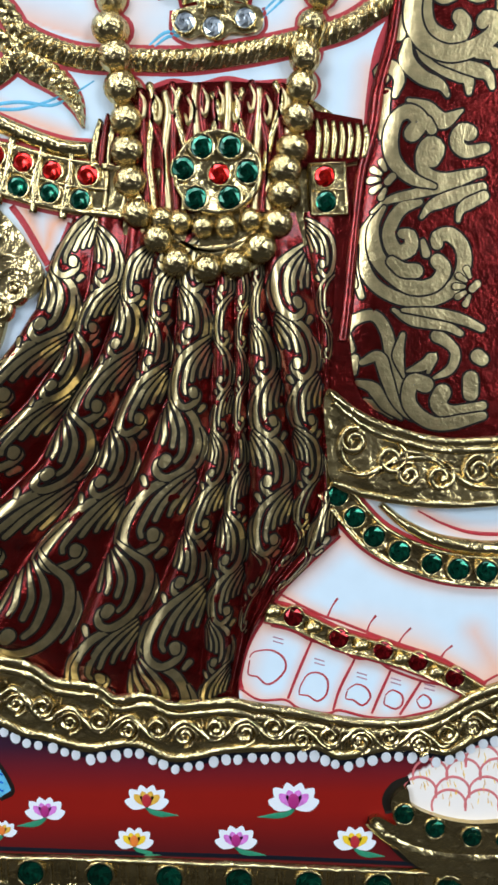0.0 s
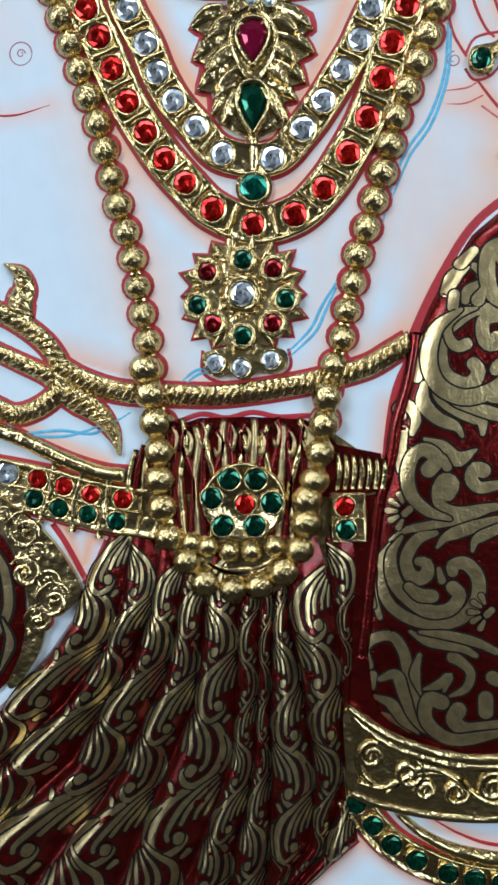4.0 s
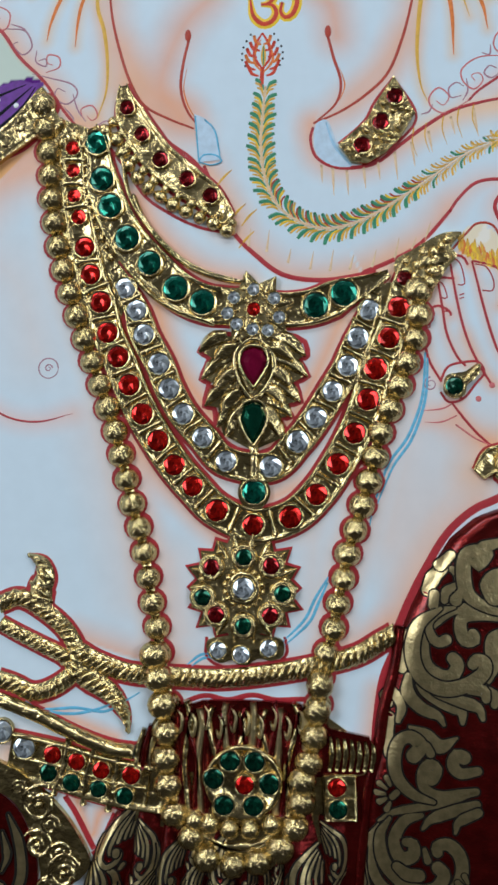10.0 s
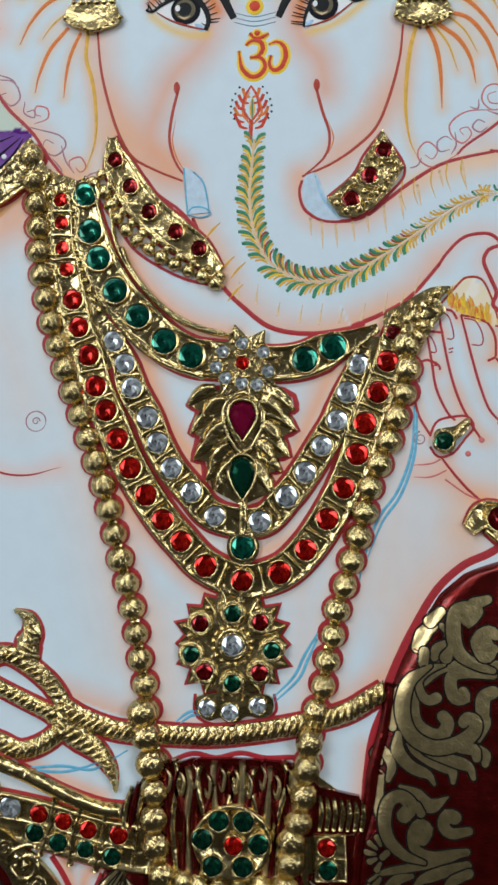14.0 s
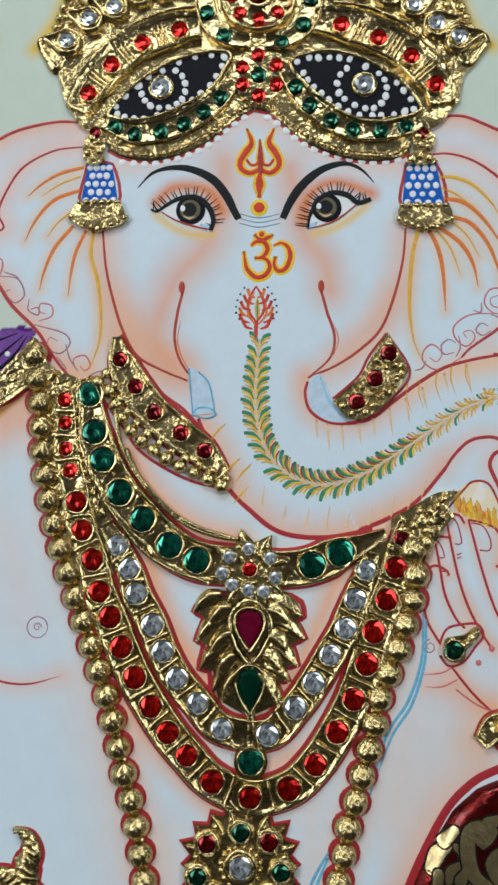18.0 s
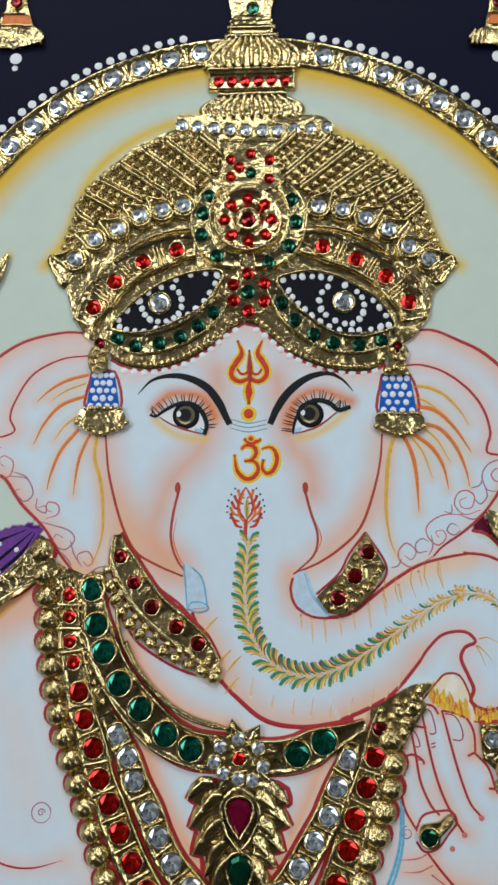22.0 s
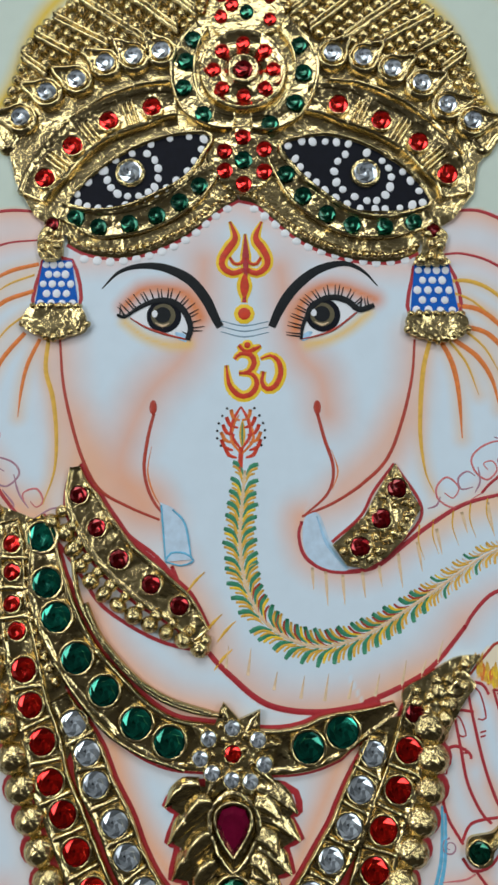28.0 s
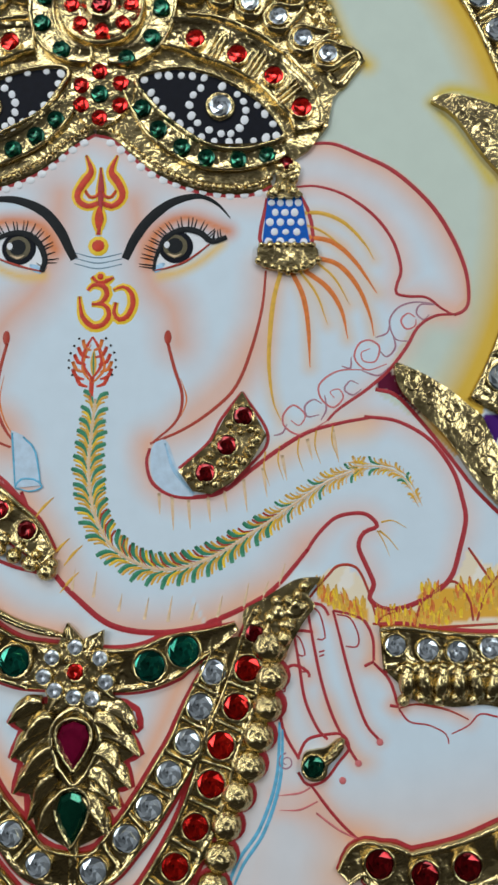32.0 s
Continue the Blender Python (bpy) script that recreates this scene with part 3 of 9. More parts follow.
for pts, m in (([(85.8, 210.4), (82.3, 211.1), (81.0, 215.6), (83.3, 219.2), (87.6, 220.6), (92.6, 220.1)], MAUVE),
               ([(87.5, 216.7), (85.7, 217.7), (83.9, 215.8), (85.2, 213.6), (87.4, 214.4), (87.7, 216.1)], RED_SOFT),
               ([(92.6, 219.8), (89.0, 219.9), (87.9, 217.7), (89.6, 216.0), (91.1, 217.3)], MAUVE),
               ([(79.9, 204.6), (74.9, 203.2), (71.9, 206.2), (73.0, 209.8), (75.8, 210.8), (78.2, 209.0), (77.1, 205.4), (74.2, 205.4), (73.6, 207.6), (75.8, 208.6)], RED_SOFT),
               ([(81.6, 212.6), (82.2, 208.9), (80.0, 206.5), (78.2, 208.0)], MAUVE),
               ([(77.3, 211.5), (80.2, 212.6), (81.0, 214.8)], MAUVE),
               ([(75.6, 203.2), (67.8, 203.0), (63.0, 199.8), (63.1, 196.2), (66.1, 193.7), (68.7, 196.1), (67.7, 198.3), (65.5, 197.7), (66.5, 196.1)], RED_SOFT),
               ([(73.3, 198.2), (71.1, 196.8), (69.1, 198.3), (70.6, 200.4), (72.6, 199.6)], MAUVE),
               ([(68.5, 204.3), (70.7, 203.7), (71.0, 206.5)], MAUVE),
               ([(64.6, 190.4), (58.2, 187.0), (54.1, 188.9), (53.7, 192.0), (56.3, 194.4), (59.1, 191.9), (57.6, 189.3), (55.5, 190.6)], RED_SOFT),
               ([(62.6, 191.9), (59.7, 191.5), (59.1, 194.1), (61.3, 195.8), (63.3, 194.7)], MAUVE),
               ([(51.2, 186.8), (53.4, 187.5), (54.5, 189.6)], MAUVE),
               ([(73.5, 203.0), (77.7, 201.7), (80.6, 203.9)], MAUVE),
               ([(64.1, 196.9), (64.4, 193.3), (63.0, 190.5)], MAUVE)):
    stroke("scroll", pts, 0.5, m, GROUND, "", (0.5, 1, 1, 0.5), 0.05, None, 0.5)

# cheeks
contour([(-39.6, 231.0), (-38.4, 218.8), (-35.8, 207.7), (-32.8, 198.9), (-28.7, 192.1), (-21.8, 188.0), (-14.1, 184.7)], 0.85, BROWN_LINE, soft=SKIN, reach=10, strength=0.62)
contour([(49.9, 229.4), (48.8, 219.7), (45.9, 208.7), (41.9, 199.3), (36.0, 193.4), (28.7, 188.6), (20.6, 185.2)], 0.85, BROWN_LINE, soft=SKIN, reach=9, strength=0.6)
blush([(-3.2, 250.7), (-4.3, 239.1), (-8.2, 225.9), (-16.5, 216.7), (-21.9, 205.7), (-23.7, 196.6), (-18.1, 188.5)], (232, 164, 130), 11, 0.72)
blush([(16.1, 248.5), (20.4, 227.5), (25.8, 219.9), (27.4, 210.7)], (232, 164, 130), 10, 0.75)
blush([(-34.9, 209.5), (-27.3, 196.6), (-16.4, 191.1)], SKIN, 9, 0.5)
blush([(45.5, 208.7), (39.8, 201.5), (30.6, 192.6)], SKIN, 9, 0.45)
blush([(-33.7, 251.1), (-22.4, 252.5), (0.3, 263.3), (6.0, 265.2), (19.1, 258.1), (33.9, 250.1), (52.4, 247.9)], SKIN2, 7, 0.6)
contour([(-15.7, 211.1), (-17.2, 204.7), (-18.0, 197.5), (-16.7, 191.5), (-13.6, 186.6), (-7.7, 181.8)], 0.9, BROWN_LINE, (0.9, 1, 0.8, 0.5), name="cheek_line")
contour([(24.9, 210.7), (26.5, 204.3), (28.5, 197.1), (27.0, 190.8), (20.6, 185.0)], 0.9, BROWN_LINE, (0.9, 1, 0.8, 0.5), name="cheek_line")
stroke("cheek_line", [(-16.2, 202.9), (-17.1, 196.6), (-15.6, 191.1), (-12.7, 186.6)], 0.5, ORANGE, GROUND, "", (0.2, 1, 0.4), 0.04)
stroke("cheek_line", [(28.1, 201.6), (29.6, 196.2), (28.1, 191.7)], 0.5, ORANGE, GROUND, "", (0.2, 1, 0.4), 0.04)
for p in [(-15.9, 212.6), (24.9, 212.2)]:
    dot(p[0], p[1], 1.9, BROWN_LINE, GROUND, "cheek_drop", 0.02, 2.0)

# trunk
contour([(-11.1, 173.6), (-7.2, 164.2)] + [(-2.9, 154.3), (3.3, 147.5), (11.9, 141.1), (24.1, 139.4), (38.0, 141.6)] + [(34.2, 141.2), (41.3, 144.1), (48.3, 147.7), (52.6, 151.3), (55.4, 154.4), (59.0, 158.7)], 1.4, soft=SKIN, reach=10, strength=0.75, sides="left")
contour([(59.0, 158.7)] + [(61.2, 161.9), (65.4, 166.0), (69.6, 167.3), (73.7, 167.0), (76.1, 164.2), (72.9, 162.7), (71.4, 159.3), (73.3, 154.3), (74.8, 150.2), (73.7, 146.9), (77.0, 144.4), (82.5, 144.8), (89.4, 148.0), (93.7, 152.0), (96.1, 158.8), (97.8, 165.6), (97.1, 171.1), (95.6, 176.7), (92.4, 182.3), (88.3, 186.6), (81.5, 190.2), (73.8, 191.3)],
        1.2, soft=SKIN2, reach=6, strength=0.55)
contour([(20.5, 184.0), (19.7, 180.4), (21.2, 175.4), (26.0, 172.3), (32.4, 171.8), (38.8, 173.3), (45.2, 178.1), (51.6, 182.8), (59.6, 187.5), (67.5, 189.7), (75.0, 191.0)], 1.1, soft=SKIN, reach=7, strength=0.7, sides="right")
blush([(49.1, 181.5), (56.1, 184.9), (64.6, 187.2), (73.0, 188.5)], (244, 206, 170), 7, 0.7)
for pts, w in (([(77.1, 165.1), (79.9, 165.5), (83.2, 163.7)], 0.5), ([(76.6, 163.1), (79.0, 161.0), (81.0, 158.3)], 0.5), ([(76.1, 163.1), (77.6, 160.3), (78.9, 156.9)], 0.4)):
    stroke("trunk_hair", pts, w, OCHRE, GROUND, "", (1, 0.6, 0.2))
# wrinkle marks along the trunk
for k, q in enumerate([(-2.2, 152.9), (1.8, 149.6), (7.0, 147.9), (13.1, 144.5), (19.4, 142.5), (25.0, 141.9), (30.6, 142.3), (36.9, 142.8), (43.2, 144.8), (47.9, 147.1), (51.9, 150.3)]):
    stroke("wrinkle", [(q[0], q[1]), (q[0] + 0.6 + 0.25 * k * 0.4, q[1] + 4.2 + (k % 3))], 0.85, PALE_TAN, GROUND, "", (1, 0.6, 0.15))
for k, q in enumerate([(-12.0, 165.5), (-6.3, 169.5), (-9.5, 163.0), (-2.2, 159.5), (1.0, 157.8), (0.2, 151.3)]):
    stroke("wrinkle", [(q[0] + 3.2, q[1] + 2.6), (q[0] + 1, q[1] + 0.6), (q[0] - 1.2, q[1] - 2.2)], 0.8, OCHRE, GROUND, "", (0.3, 1, 0.3))
for k, q in enumerate([(22.8, 172.9), (26.0, 172.0), (30.0, 171.1), (34.8, 171.8), (38.8, 173.3), (43.6, 176.1), (48.4, 178.8), (53.2, 181.9), (59.5, 185.9), (65.9, 188.1)]):
    stroke("wrinkle", [(q[0], q[1]), (q[0] + 0.2 + 0.12 * k, q[1] - 5.2 - (k * 7 % 4)), ], 0.9, PALE_TAN, GROUND, "", (1, 0.8, 0.15))
for k, q in enumerate([(49.1, 182.9), (52.6, 184.2), (57.5, 186.3), (61.8, 188.1), (66.0, 189.4)]):
    stroke("wrinkle", [(q[0], q[1]), (q[0] - 0.4, q[1] - 4), (q[0] + 0.9, q[1] - 8.5)], 0.45, OCHRE, GROUND, "", (1, 0.8, 0.15))

# feather garland painted down the trunk
spine = [(6.8, 196.6), (5.9, 187.4), (5.4, 179.1), (6.7, 169.2), (10.7, 160.9), (17.9, 155.8), (25.9, 154.4), (35.4, 157.1), (45.0, 162.6), (54.5, 168.8), (64.1, 175.1), (72.8, 178.6)] + [(70.6, 178.9), (78.3, 178.6), (83.0, 176.1), (86.5, 169.8)]
stroke("garland_stem", spine, 0.9, PALE_TAN, GROUND, "pale stem of the painted feather garland", (0.8, 1, 1, 1, 0.9, 0.7, 0.5, 0.3), 0.05)
line = curve(spine, 1.0)
nn, s_ = normals(line), along(line)
total = np.sum(np.linalg.norm(np.diff(line, axis=0), axis=1))
step_n = int(total / 3.1)
for k in range(step_n):
    f = k / step_n
    i = min(len(line) - 2, int(np.searchsorted(s_, f)))
    p, q = line[i], nn[i]
    d = np.array([q[1], -q[0]])
    size = np.interp(f, [0, 0.12, 0.45, 0.6, 0.85, 1.0], [3.4, 4.3, 4.7, 3.5, 2.7, 1.5])
    for sg in (-1, 1):
        late = f > 0.62
        for back, length, width, paint in ((0.0, 1.0, 1.0, OCHRE if late and k % 3 else GREEN), (1.0, 0.92, 0.62, OCHRE if (k + sg) % 4 else YELLOW),
                                           (2.0, 0.8, 0.5, (BROWN_LINE if sg > 0 and f > 0.2 else OCHRE) if not late else PALE_TAN)):
            z = size * length * random.uniform(0.92, 1.06)
            root = p + q * sg * 0.4 + d * (back + 1.2)
            mid = p + q * sg * z * 0.42 + d * (back - z * 0.32)
            tip = p + q * sg * z * 0.94 + d * (back - z * 0.56)
            stroke("feather", [root, mid, tip], width * (0.62 if late else 1.0), paint, GROUND, "", (0.3, 0.8, 1.3, 0.9), 0.06 + back * 0.012)

# lotus bud above the garland
for sg in (-1, 1):
    c, top = [(5.9, 198.9), (6.3, 213.3)]
    y1 = top[1] - c[1]
    stroke("bud_petal", [(c[0], c[1] + y1 * 0.2), (c[0] + sg * 2.3, c[1] + y1 * 0.45), (c[0] + sg * 1.8, c[1] + y1 * 0.72), (c[0], c[1] + y1 * 0.95)], 0.9, VERMILION, GROUND, "", (0.6, 1, 1, 0.5))
    for k in range(6):
        g = 0.08 + k * 0.13
        r = (4.0, 4.9, 4.9, 4.5, 3.6, 2.4)[k]
        b0 = (c[0] + sg * max(0.3, r - 2.9), c[1] + y1 * (g - 0.02))
        e = (c[0] + sg * r, c[1] + y1 * (g + 0.17))
        stroke("bud_petal", [b0, ((b0[0] + e[0]) / 2 + sg * 0.5, (b0[1] + e[1]) / 2 - 0.7), e], 1.0, (VERMILION, VERMILION, ORANGE)[k % 3], GROUND, "", (0.5, 1, 0.9), 0.07)
        dot(e[0] + sg * 1.0, e[1] + 0.3, 0.65, CHARCOAL, GROUND, "bud_dot", 0.02)
for sg in (-1, 1):
    stroke("bud_petal", [(6.0, 200.6), (6.2 + sg * 2.6, 204.0), (6.2 + sg * 2.2, 207.6), (6.3 + sg * 0.8, 210.6)], 0.8, ORANGE, GROUND, "", (0.5, 1, 0.9, 0.3), 0.05)
fill("bud_heart", [(6.3, 209.2), (7.0, 205.6), (6.2, 202.1), (5.4, 205.6)], OCHRE, GROUND, "", 0.05)
stroke("bud_petal", [(6.2, 208.5), (6.2, 202.7)], 0.5, GREEN, GROUND, "", (0.5, 1, 0.5), 0.1)
stroke("bud_stem", [(5.9, 202.4), (5.6, 196.4)], 1.2, VERMILION, GROUND)

# tusks
fill("tusk", [(-14.0, 189.0), (-10.9, 187.6), (-7.9, 183.6), (-6.3, 175.1), (-12.8, 174.6)], TUSK_BLUE, GROUND, "pale blue cut tusk", 0.24, False)
for pts in ([(-13.7, 188.3), (-12.6, 174.9)], [(-10.9, 187.2), (-7.9, 183.6), (-6.3, 175.1)], [(-12.6, 174.9), (-11.2, 176.7), (-7.9, 176.6), (-5.9, 174.9), (-8.7, 173.7), (-12.6, 174.6)]):
    stroke("tusk_line", pts, 0.5, BLUE, GROUND, "", (1.0, 1, 0.7), 0.32)
fill("tusk", [(21.0, 184.3), (24.5, 185.9), (27.4, 178.9), (31.6, 172.5), (25.7, 172.7), (21.2, 176.7)], TUSK_BLUE, GROUND, "pale blue tusk", 0.08)
stroke("tusk_line", [(24.2, 185.2), (26.5, 178.6), (31.1, 172.7)], 1.0, PALE_BLUE, GROUND, "", (0.4, 1, 0.6), 0.15)

# om sign on the brow of the trunk
OM = [[(4.5, 224.7), (5.9, 226.1), (8.4, 225.9), (9.4, 223.7), (8.0, 221.5), (5.5, 221.1)], [(5.5, 221.1), (8.8, 220.8), (10.0, 218.3), (8.5, 215.8), (5.8, 215.3), (3.3, 217.7), (2.6, 220.9), (2.4, 223.2)], [(11.7, 221.5), (11.2, 218.7), (12.5, 217.0), (14.6, 217.8), (16.0, 221.0), (15.4, 224.2), (13.4, 225.6), (11.0, 224.7)], [(5.5, 228.4), (6.9, 227.1), (9.0, 227.1), (11.1, 228.1)]]
for pts in OM:
    stroke("om_sign", pts, 3.0, YELLOW, GROUND, "om sign in red over yellow", (0.5, 1, 1, 0.4), 0.05)
for pts in OM:
    stroke("om_sign", pts, 1.35, VERMILION, GROUND, "", (0.5, 1, 1, 0.3), 0.14)
c = (7.7, 228.3)
dot(c[0], c[1], 2.9, YELLOW, GROUND, "om_dot", 0.04)
dot(c[0], c[1], 1.7, VERMILION, GROUND, "om_dot", 0.25)

# trident mark
TRI = [[(7.0, 239.5), (7.4, 245.5), (7.5, 252.7), (7.4, 257.9)], [(7.0, 248.1), (4.1, 247.3), (1.7, 248.8), (1.5, 251.1), (3.2, 254.0), (4.9, 256.9), (3.5, 261.3)], [(7.8, 248.1), (10.3, 247.2), (12.5, 248.6), (13.1, 250.9), (11.8, 253.9), (10.1, 256.8), (11.7, 261.2)], [(3.4, 251.6), (4.5, 249.9), (6.2, 249.9), (7.2, 251.3)], [(11.4, 251.5), (10.3, 249.8), (8.7, 249.8), (7.7, 251.3)]]
for pts, t in zip(TRI, ((0.6, 0.6, 1.0, 0.3), (0.8, 1, 1.2, 0.3), (0.8, 1, 1.2, 0.3), (0.3, 0.5), (0.3, 0.5))):
    stroke("trident_mark", pts, 3.0, YELLOW, GROUND, "red trident mark edged in yellow", t, 0.05)
for pts, t in zip(TRI, ((0.6, 0.5, 1.1, 0.2), (0.8, 0.9, 1.1, 0.2), (0.8, 0.9, 1.1, 0.2), (0.4, 0.5), (0.4, 0.5))):
    stroke("trident_mark", pts, 1.7, RED_LINE if pts is TRI[0] else VERMILION, GROUND, "", t, 0.2)
fill("trident_mark", [(7.1, 248.4), (9.1, 243.8), (7.0, 239.5), (5.1, 243.8)], YELLOW, GROUND, "", 0.14)
fill("trident_mark", [(7.1, 247.2), (8.3, 243.8), (7.0, 240.5), (6.0, 243.8)], VERMILION, GROUND, "", 0.3)
c = [(7.0, 236.5)][0]
dot(c[0], c[1], 5.4, YELLOW, GROUND, "trident_dot", 0.04)
dot(c[0], c[1], 3.3, VERMILION, GROUND, "trident_dot", 0.25)
for dy in (0, 9, 18):
    q = [(1.0, 234.8), (6.9, 233.4), (13.1, 234.5)]
    stroke("brow_stripe", [(x, y - dy * 0.16) for x, y in q], 0.4, GREY_LINE, GROUND, "", (0.6, 1, 0.6))

# eyes and brows
def eye(pts_white, pts_top, pts_low, iris, brow, lashes, shade, shade_low):
    blush(shade, (226, 130, 70), 4.2, 0.95)
    blush(shade_low, (236, 196, 110), 2.6, 0.9)
    fill("eye_white", pts_white, WHITE, GROUND, "white of a painted eye", 0.05)
    x, y = iris
    for size, m, hh in ((8.8, DARK_NAVY, 0.09), (6.2, OLIVE, 0.14), (4.2, CHARCOAL, 0.19)):
        v0, f0 = lathe([(0.5 * size, hh), (0.45 * size, hh + 0.03)], 28)
        shift = 0.0 if m is DARK_NAVY else 0.3 if m is OLIVE else 0.55
        mesh_part("iris", [(x + a - 0.6 * shift + 0.15, y + b + 0.5 * shift, c) for a, b, c in v0], f0, m, GROUND)
    mesh_part("glint", [(x - 2.2 + a, y + 0.6 + b * 1.3, c) for a, b, c in lathe([(0.75, 0.24), (0.6, 0.27)], 12)[0]], lathe([(0.75, 0.24), (0.6, 0.27)], 12)[1], WHITE, GROUND)
    stroke("glint", [(x - 2.0, y - 1.7), (x - 0.2, y - 2.6), (x + 1.5, y - 1.9)], 0.7, PALE_TAN, GROUND, "", (0.3, 1, 0.3), 0.22)
    stroke("eyelid", pts_top, 1.3, CHARCOAL, GROUND, "", (0.5, 1, 1.3, 1), 0.26)
    corner = [p for p in pts_top if p[1] == min(q[1] for q in pts_top)][0]
    stroke("eye_corner", [corner, ((corner[0] + x) / 2, (corner[1] + y) / 2 - 1.2)], 2.2, PALE_BLUE, GROUND, "", (0.6, 1, 0.3), 0.08)
    stroke("eyelid", pts_low, 0.6, BROWN_LINE, GROUND, "", (0.5, 1, 0.7), 0.2)
    stroke("eyebrow", brow, 2.2, CHARCOAL, GROUND, "", (0.12, 0.5, 0.9, 1.2, 1.2, 0.9), 0.08)
    top = curve(pts_top, 0.6)
    n2 = normals(top)
    for k in range(lashes):
        i = int((0.04 + 0.92 * k / (lashes - 1)) * (len(top) - 1))
        sg = 1 if n2[i][1] > 0 or abs(n2[i][1]) < 0.2 else -1
        lean = np.interp(k, [0, lashes - 1], [-1.1, 0.6])
        e = top[i] + n2[i] * sg * random.uniform(2.5, 3.3) + np.array([lean, 0.3])
        stroke("lash", [top[i], (top[i] + e) / 2 + n2[i] * sg * 0.3, e], 0.42, CHARCOAL, GROUND, "", (1, 0.8, 0.3), 0.18)


eye([(-22.0, 236.2), (-19.3, 238.7), (-14.5, 240.2), (-10.4, 239.3), (-7.2, 236.0), (-6.3, 232.2), (-7.1, 230.2), (-13.1, 231.8), (-17.9, 233.7)], [(-25.2, 236.6), (-23.4, 235.9), (-21.3, 237.3), (-18.3, 239.1), (-14.5, 240.3), (-10.7, 239.6), (-7.9, 236.8), (-6.6, 232.9), (-7.4, 229.8)], [(-21.9, 235.7), (-17.9, 233.2), (-13.1, 231.4), (-7.4, 229.9)], (-13.5, 236.1),
    [(-29.2, 243.5), (-24.9, 247.9), (-19.4, 249.5), (-13.2, 248.9), (-6.9, 245.7), (-2.8, 240.6), (-0.4, 235.6), (0.9, 233.1)], 24, [(-23.4, 238.8), (-19.3, 243.0), (-13.1, 243.5), (-7.6, 241.7), (-4.1, 235.7)], [(-23.4, 234.8), (-18.5, 230.9), (-11.7, 228.4), (-7.0, 228.7)])
eye([(21.7, 230.3), (22.5, 234.2), (25.9, 239.0), (30.1, 240.2), (33.4, 239.0), (35.8, 237.0), (31.9, 234.1), (27.8, 232.0), (24.3, 230.6)], [(21.3, 229.7), (21.8, 233.2), (23.8, 237.4), (26.6, 240.0), (30.1, 240.6), (33.5, 239.5), (36.1, 237.3), (40.0, 238.4)], [(21.5, 229.8), (25.0, 230.5), (29.8, 232.3), (35.5, 236.6)], (26.8, 236.0),
    [(41.0, 243.6), (37.8, 247.3), (33.8, 249.5), (29.6, 249.3), (24.8, 247.4), (19.8, 243.2), (16.3, 238.2), (13.9, 233.0)], 26, [(20.0, 232.5), (21.5, 239.3), (26.7, 243.5), (32.2, 243.5), (40.3, 240.1)], [(22.9, 228.3), (27.7, 229.3), (33.2, 232.1), (38.6, 236.5)])

# torso: nipples, chest folds, navel shading, sacred thread
for c, r in (([(-56.3, 115.0)][0], 2.9),):
    curl(c, r, r, 0, 1.0, MAUVE, 0.4)
    curl(c, 1.2, 0.3, 0, 1.3, MAUVE, 0.4)
contour([(-78.0, 106.5), (-67.9, 100.8), (-58.8, 99.5), (-49.0, 101.8)], 0.6, None, (0.6, 1, 1, 0.1), (240, 190, 175), 6, 0.55)
contour([(-69.3, 177.7), (-64.3, 180.1), (-59.3, 184.2)], 0.9, None, (1, 1), SKIN, 14, 0.8)
blush([(-79.2, 162.8), (-69.2, 171.0), (-62.5, 174.2)], SKIN, 14, 0.6)
for pts in ([(51.5, 118.4), (50.5, 105.8), (46.5, 94.8), (41.0, 87.0), (37.0, 76.1), (35.3, 68.4)], [(52.2, 116.8), (51.3, 105.0), (47.5, 94.0), (42.2, 86.2), (37.7, 75.8)], [(24.4, 56.0), (20.5, 49.8), (17.3, 43.6), (11.1, 37.4)], [(23.9, 54.1), (21.2, 48.2), (18.6, 42.9), (11.9, 36.6)],
            [(-7.7, 33.8), (-11.6, 33.7), (-15.5, 30.9)], [(-7.3, 32.9), (-10.8, 32.8), (-14.2, 30.6)], [(-61.6, 20.1), (-56.7, 17.9), (-47.1, 18.4), (-39.2, 17.5), (-34.4, 19.8), (-28.9, 23.0)], [(-61.6, 19.0), (-55.1, 17.2), (-47.1, 16.8), (-40.0, 18.5), (-33.6, 21.4)]):
    stroke("sacred_thread", pts, 0.9, BLUE, GROUND, "light blue painted thread", (0.7, 1, 0.9, 0.4))
blush([(-31.1, 95.0), (-26.8, 68.1), (-22.7, 40.0), (-21.8, 29.3)], (236, 200, 190), 8, 0.6)
blush([(34.7, 83.9), (29.8, 60.6), (23.5, 37.6)], (236, 200, 190), 8, 0.6)
blush([(-47.4, 38.2), (-31.3, 33.0), (-15.5, 29.4), (0.2, 28.8), (21.9, 32.2), (40.4, 42.3)], SKIN, 8, 0.7, "left")
blush([(41.9, 40.8), (46.7, 51.6), (57.6, 68.5), (65.3, 74.6)], SKIN, 9, 0.75, "left")
blush([(-24.8, 132.1), (-19.1, 115.8), (-6.2, 98.1)], SKIN, 7, 0.9)
blush([(28.1, 128.2), (22.4, 115.5), (16.1, 102.8), (8.1, 93.3)], SKIN, 7, 0.8)
blush([(-30.2, 93.4), (-20.5, 80.7), (-6.1, 66.6)], SKIN, 7, 0.75)
blush([(8.1, 77.6), (22.2, 83.9), (31.7, 93.3)], SKIN, 6, 0.7)
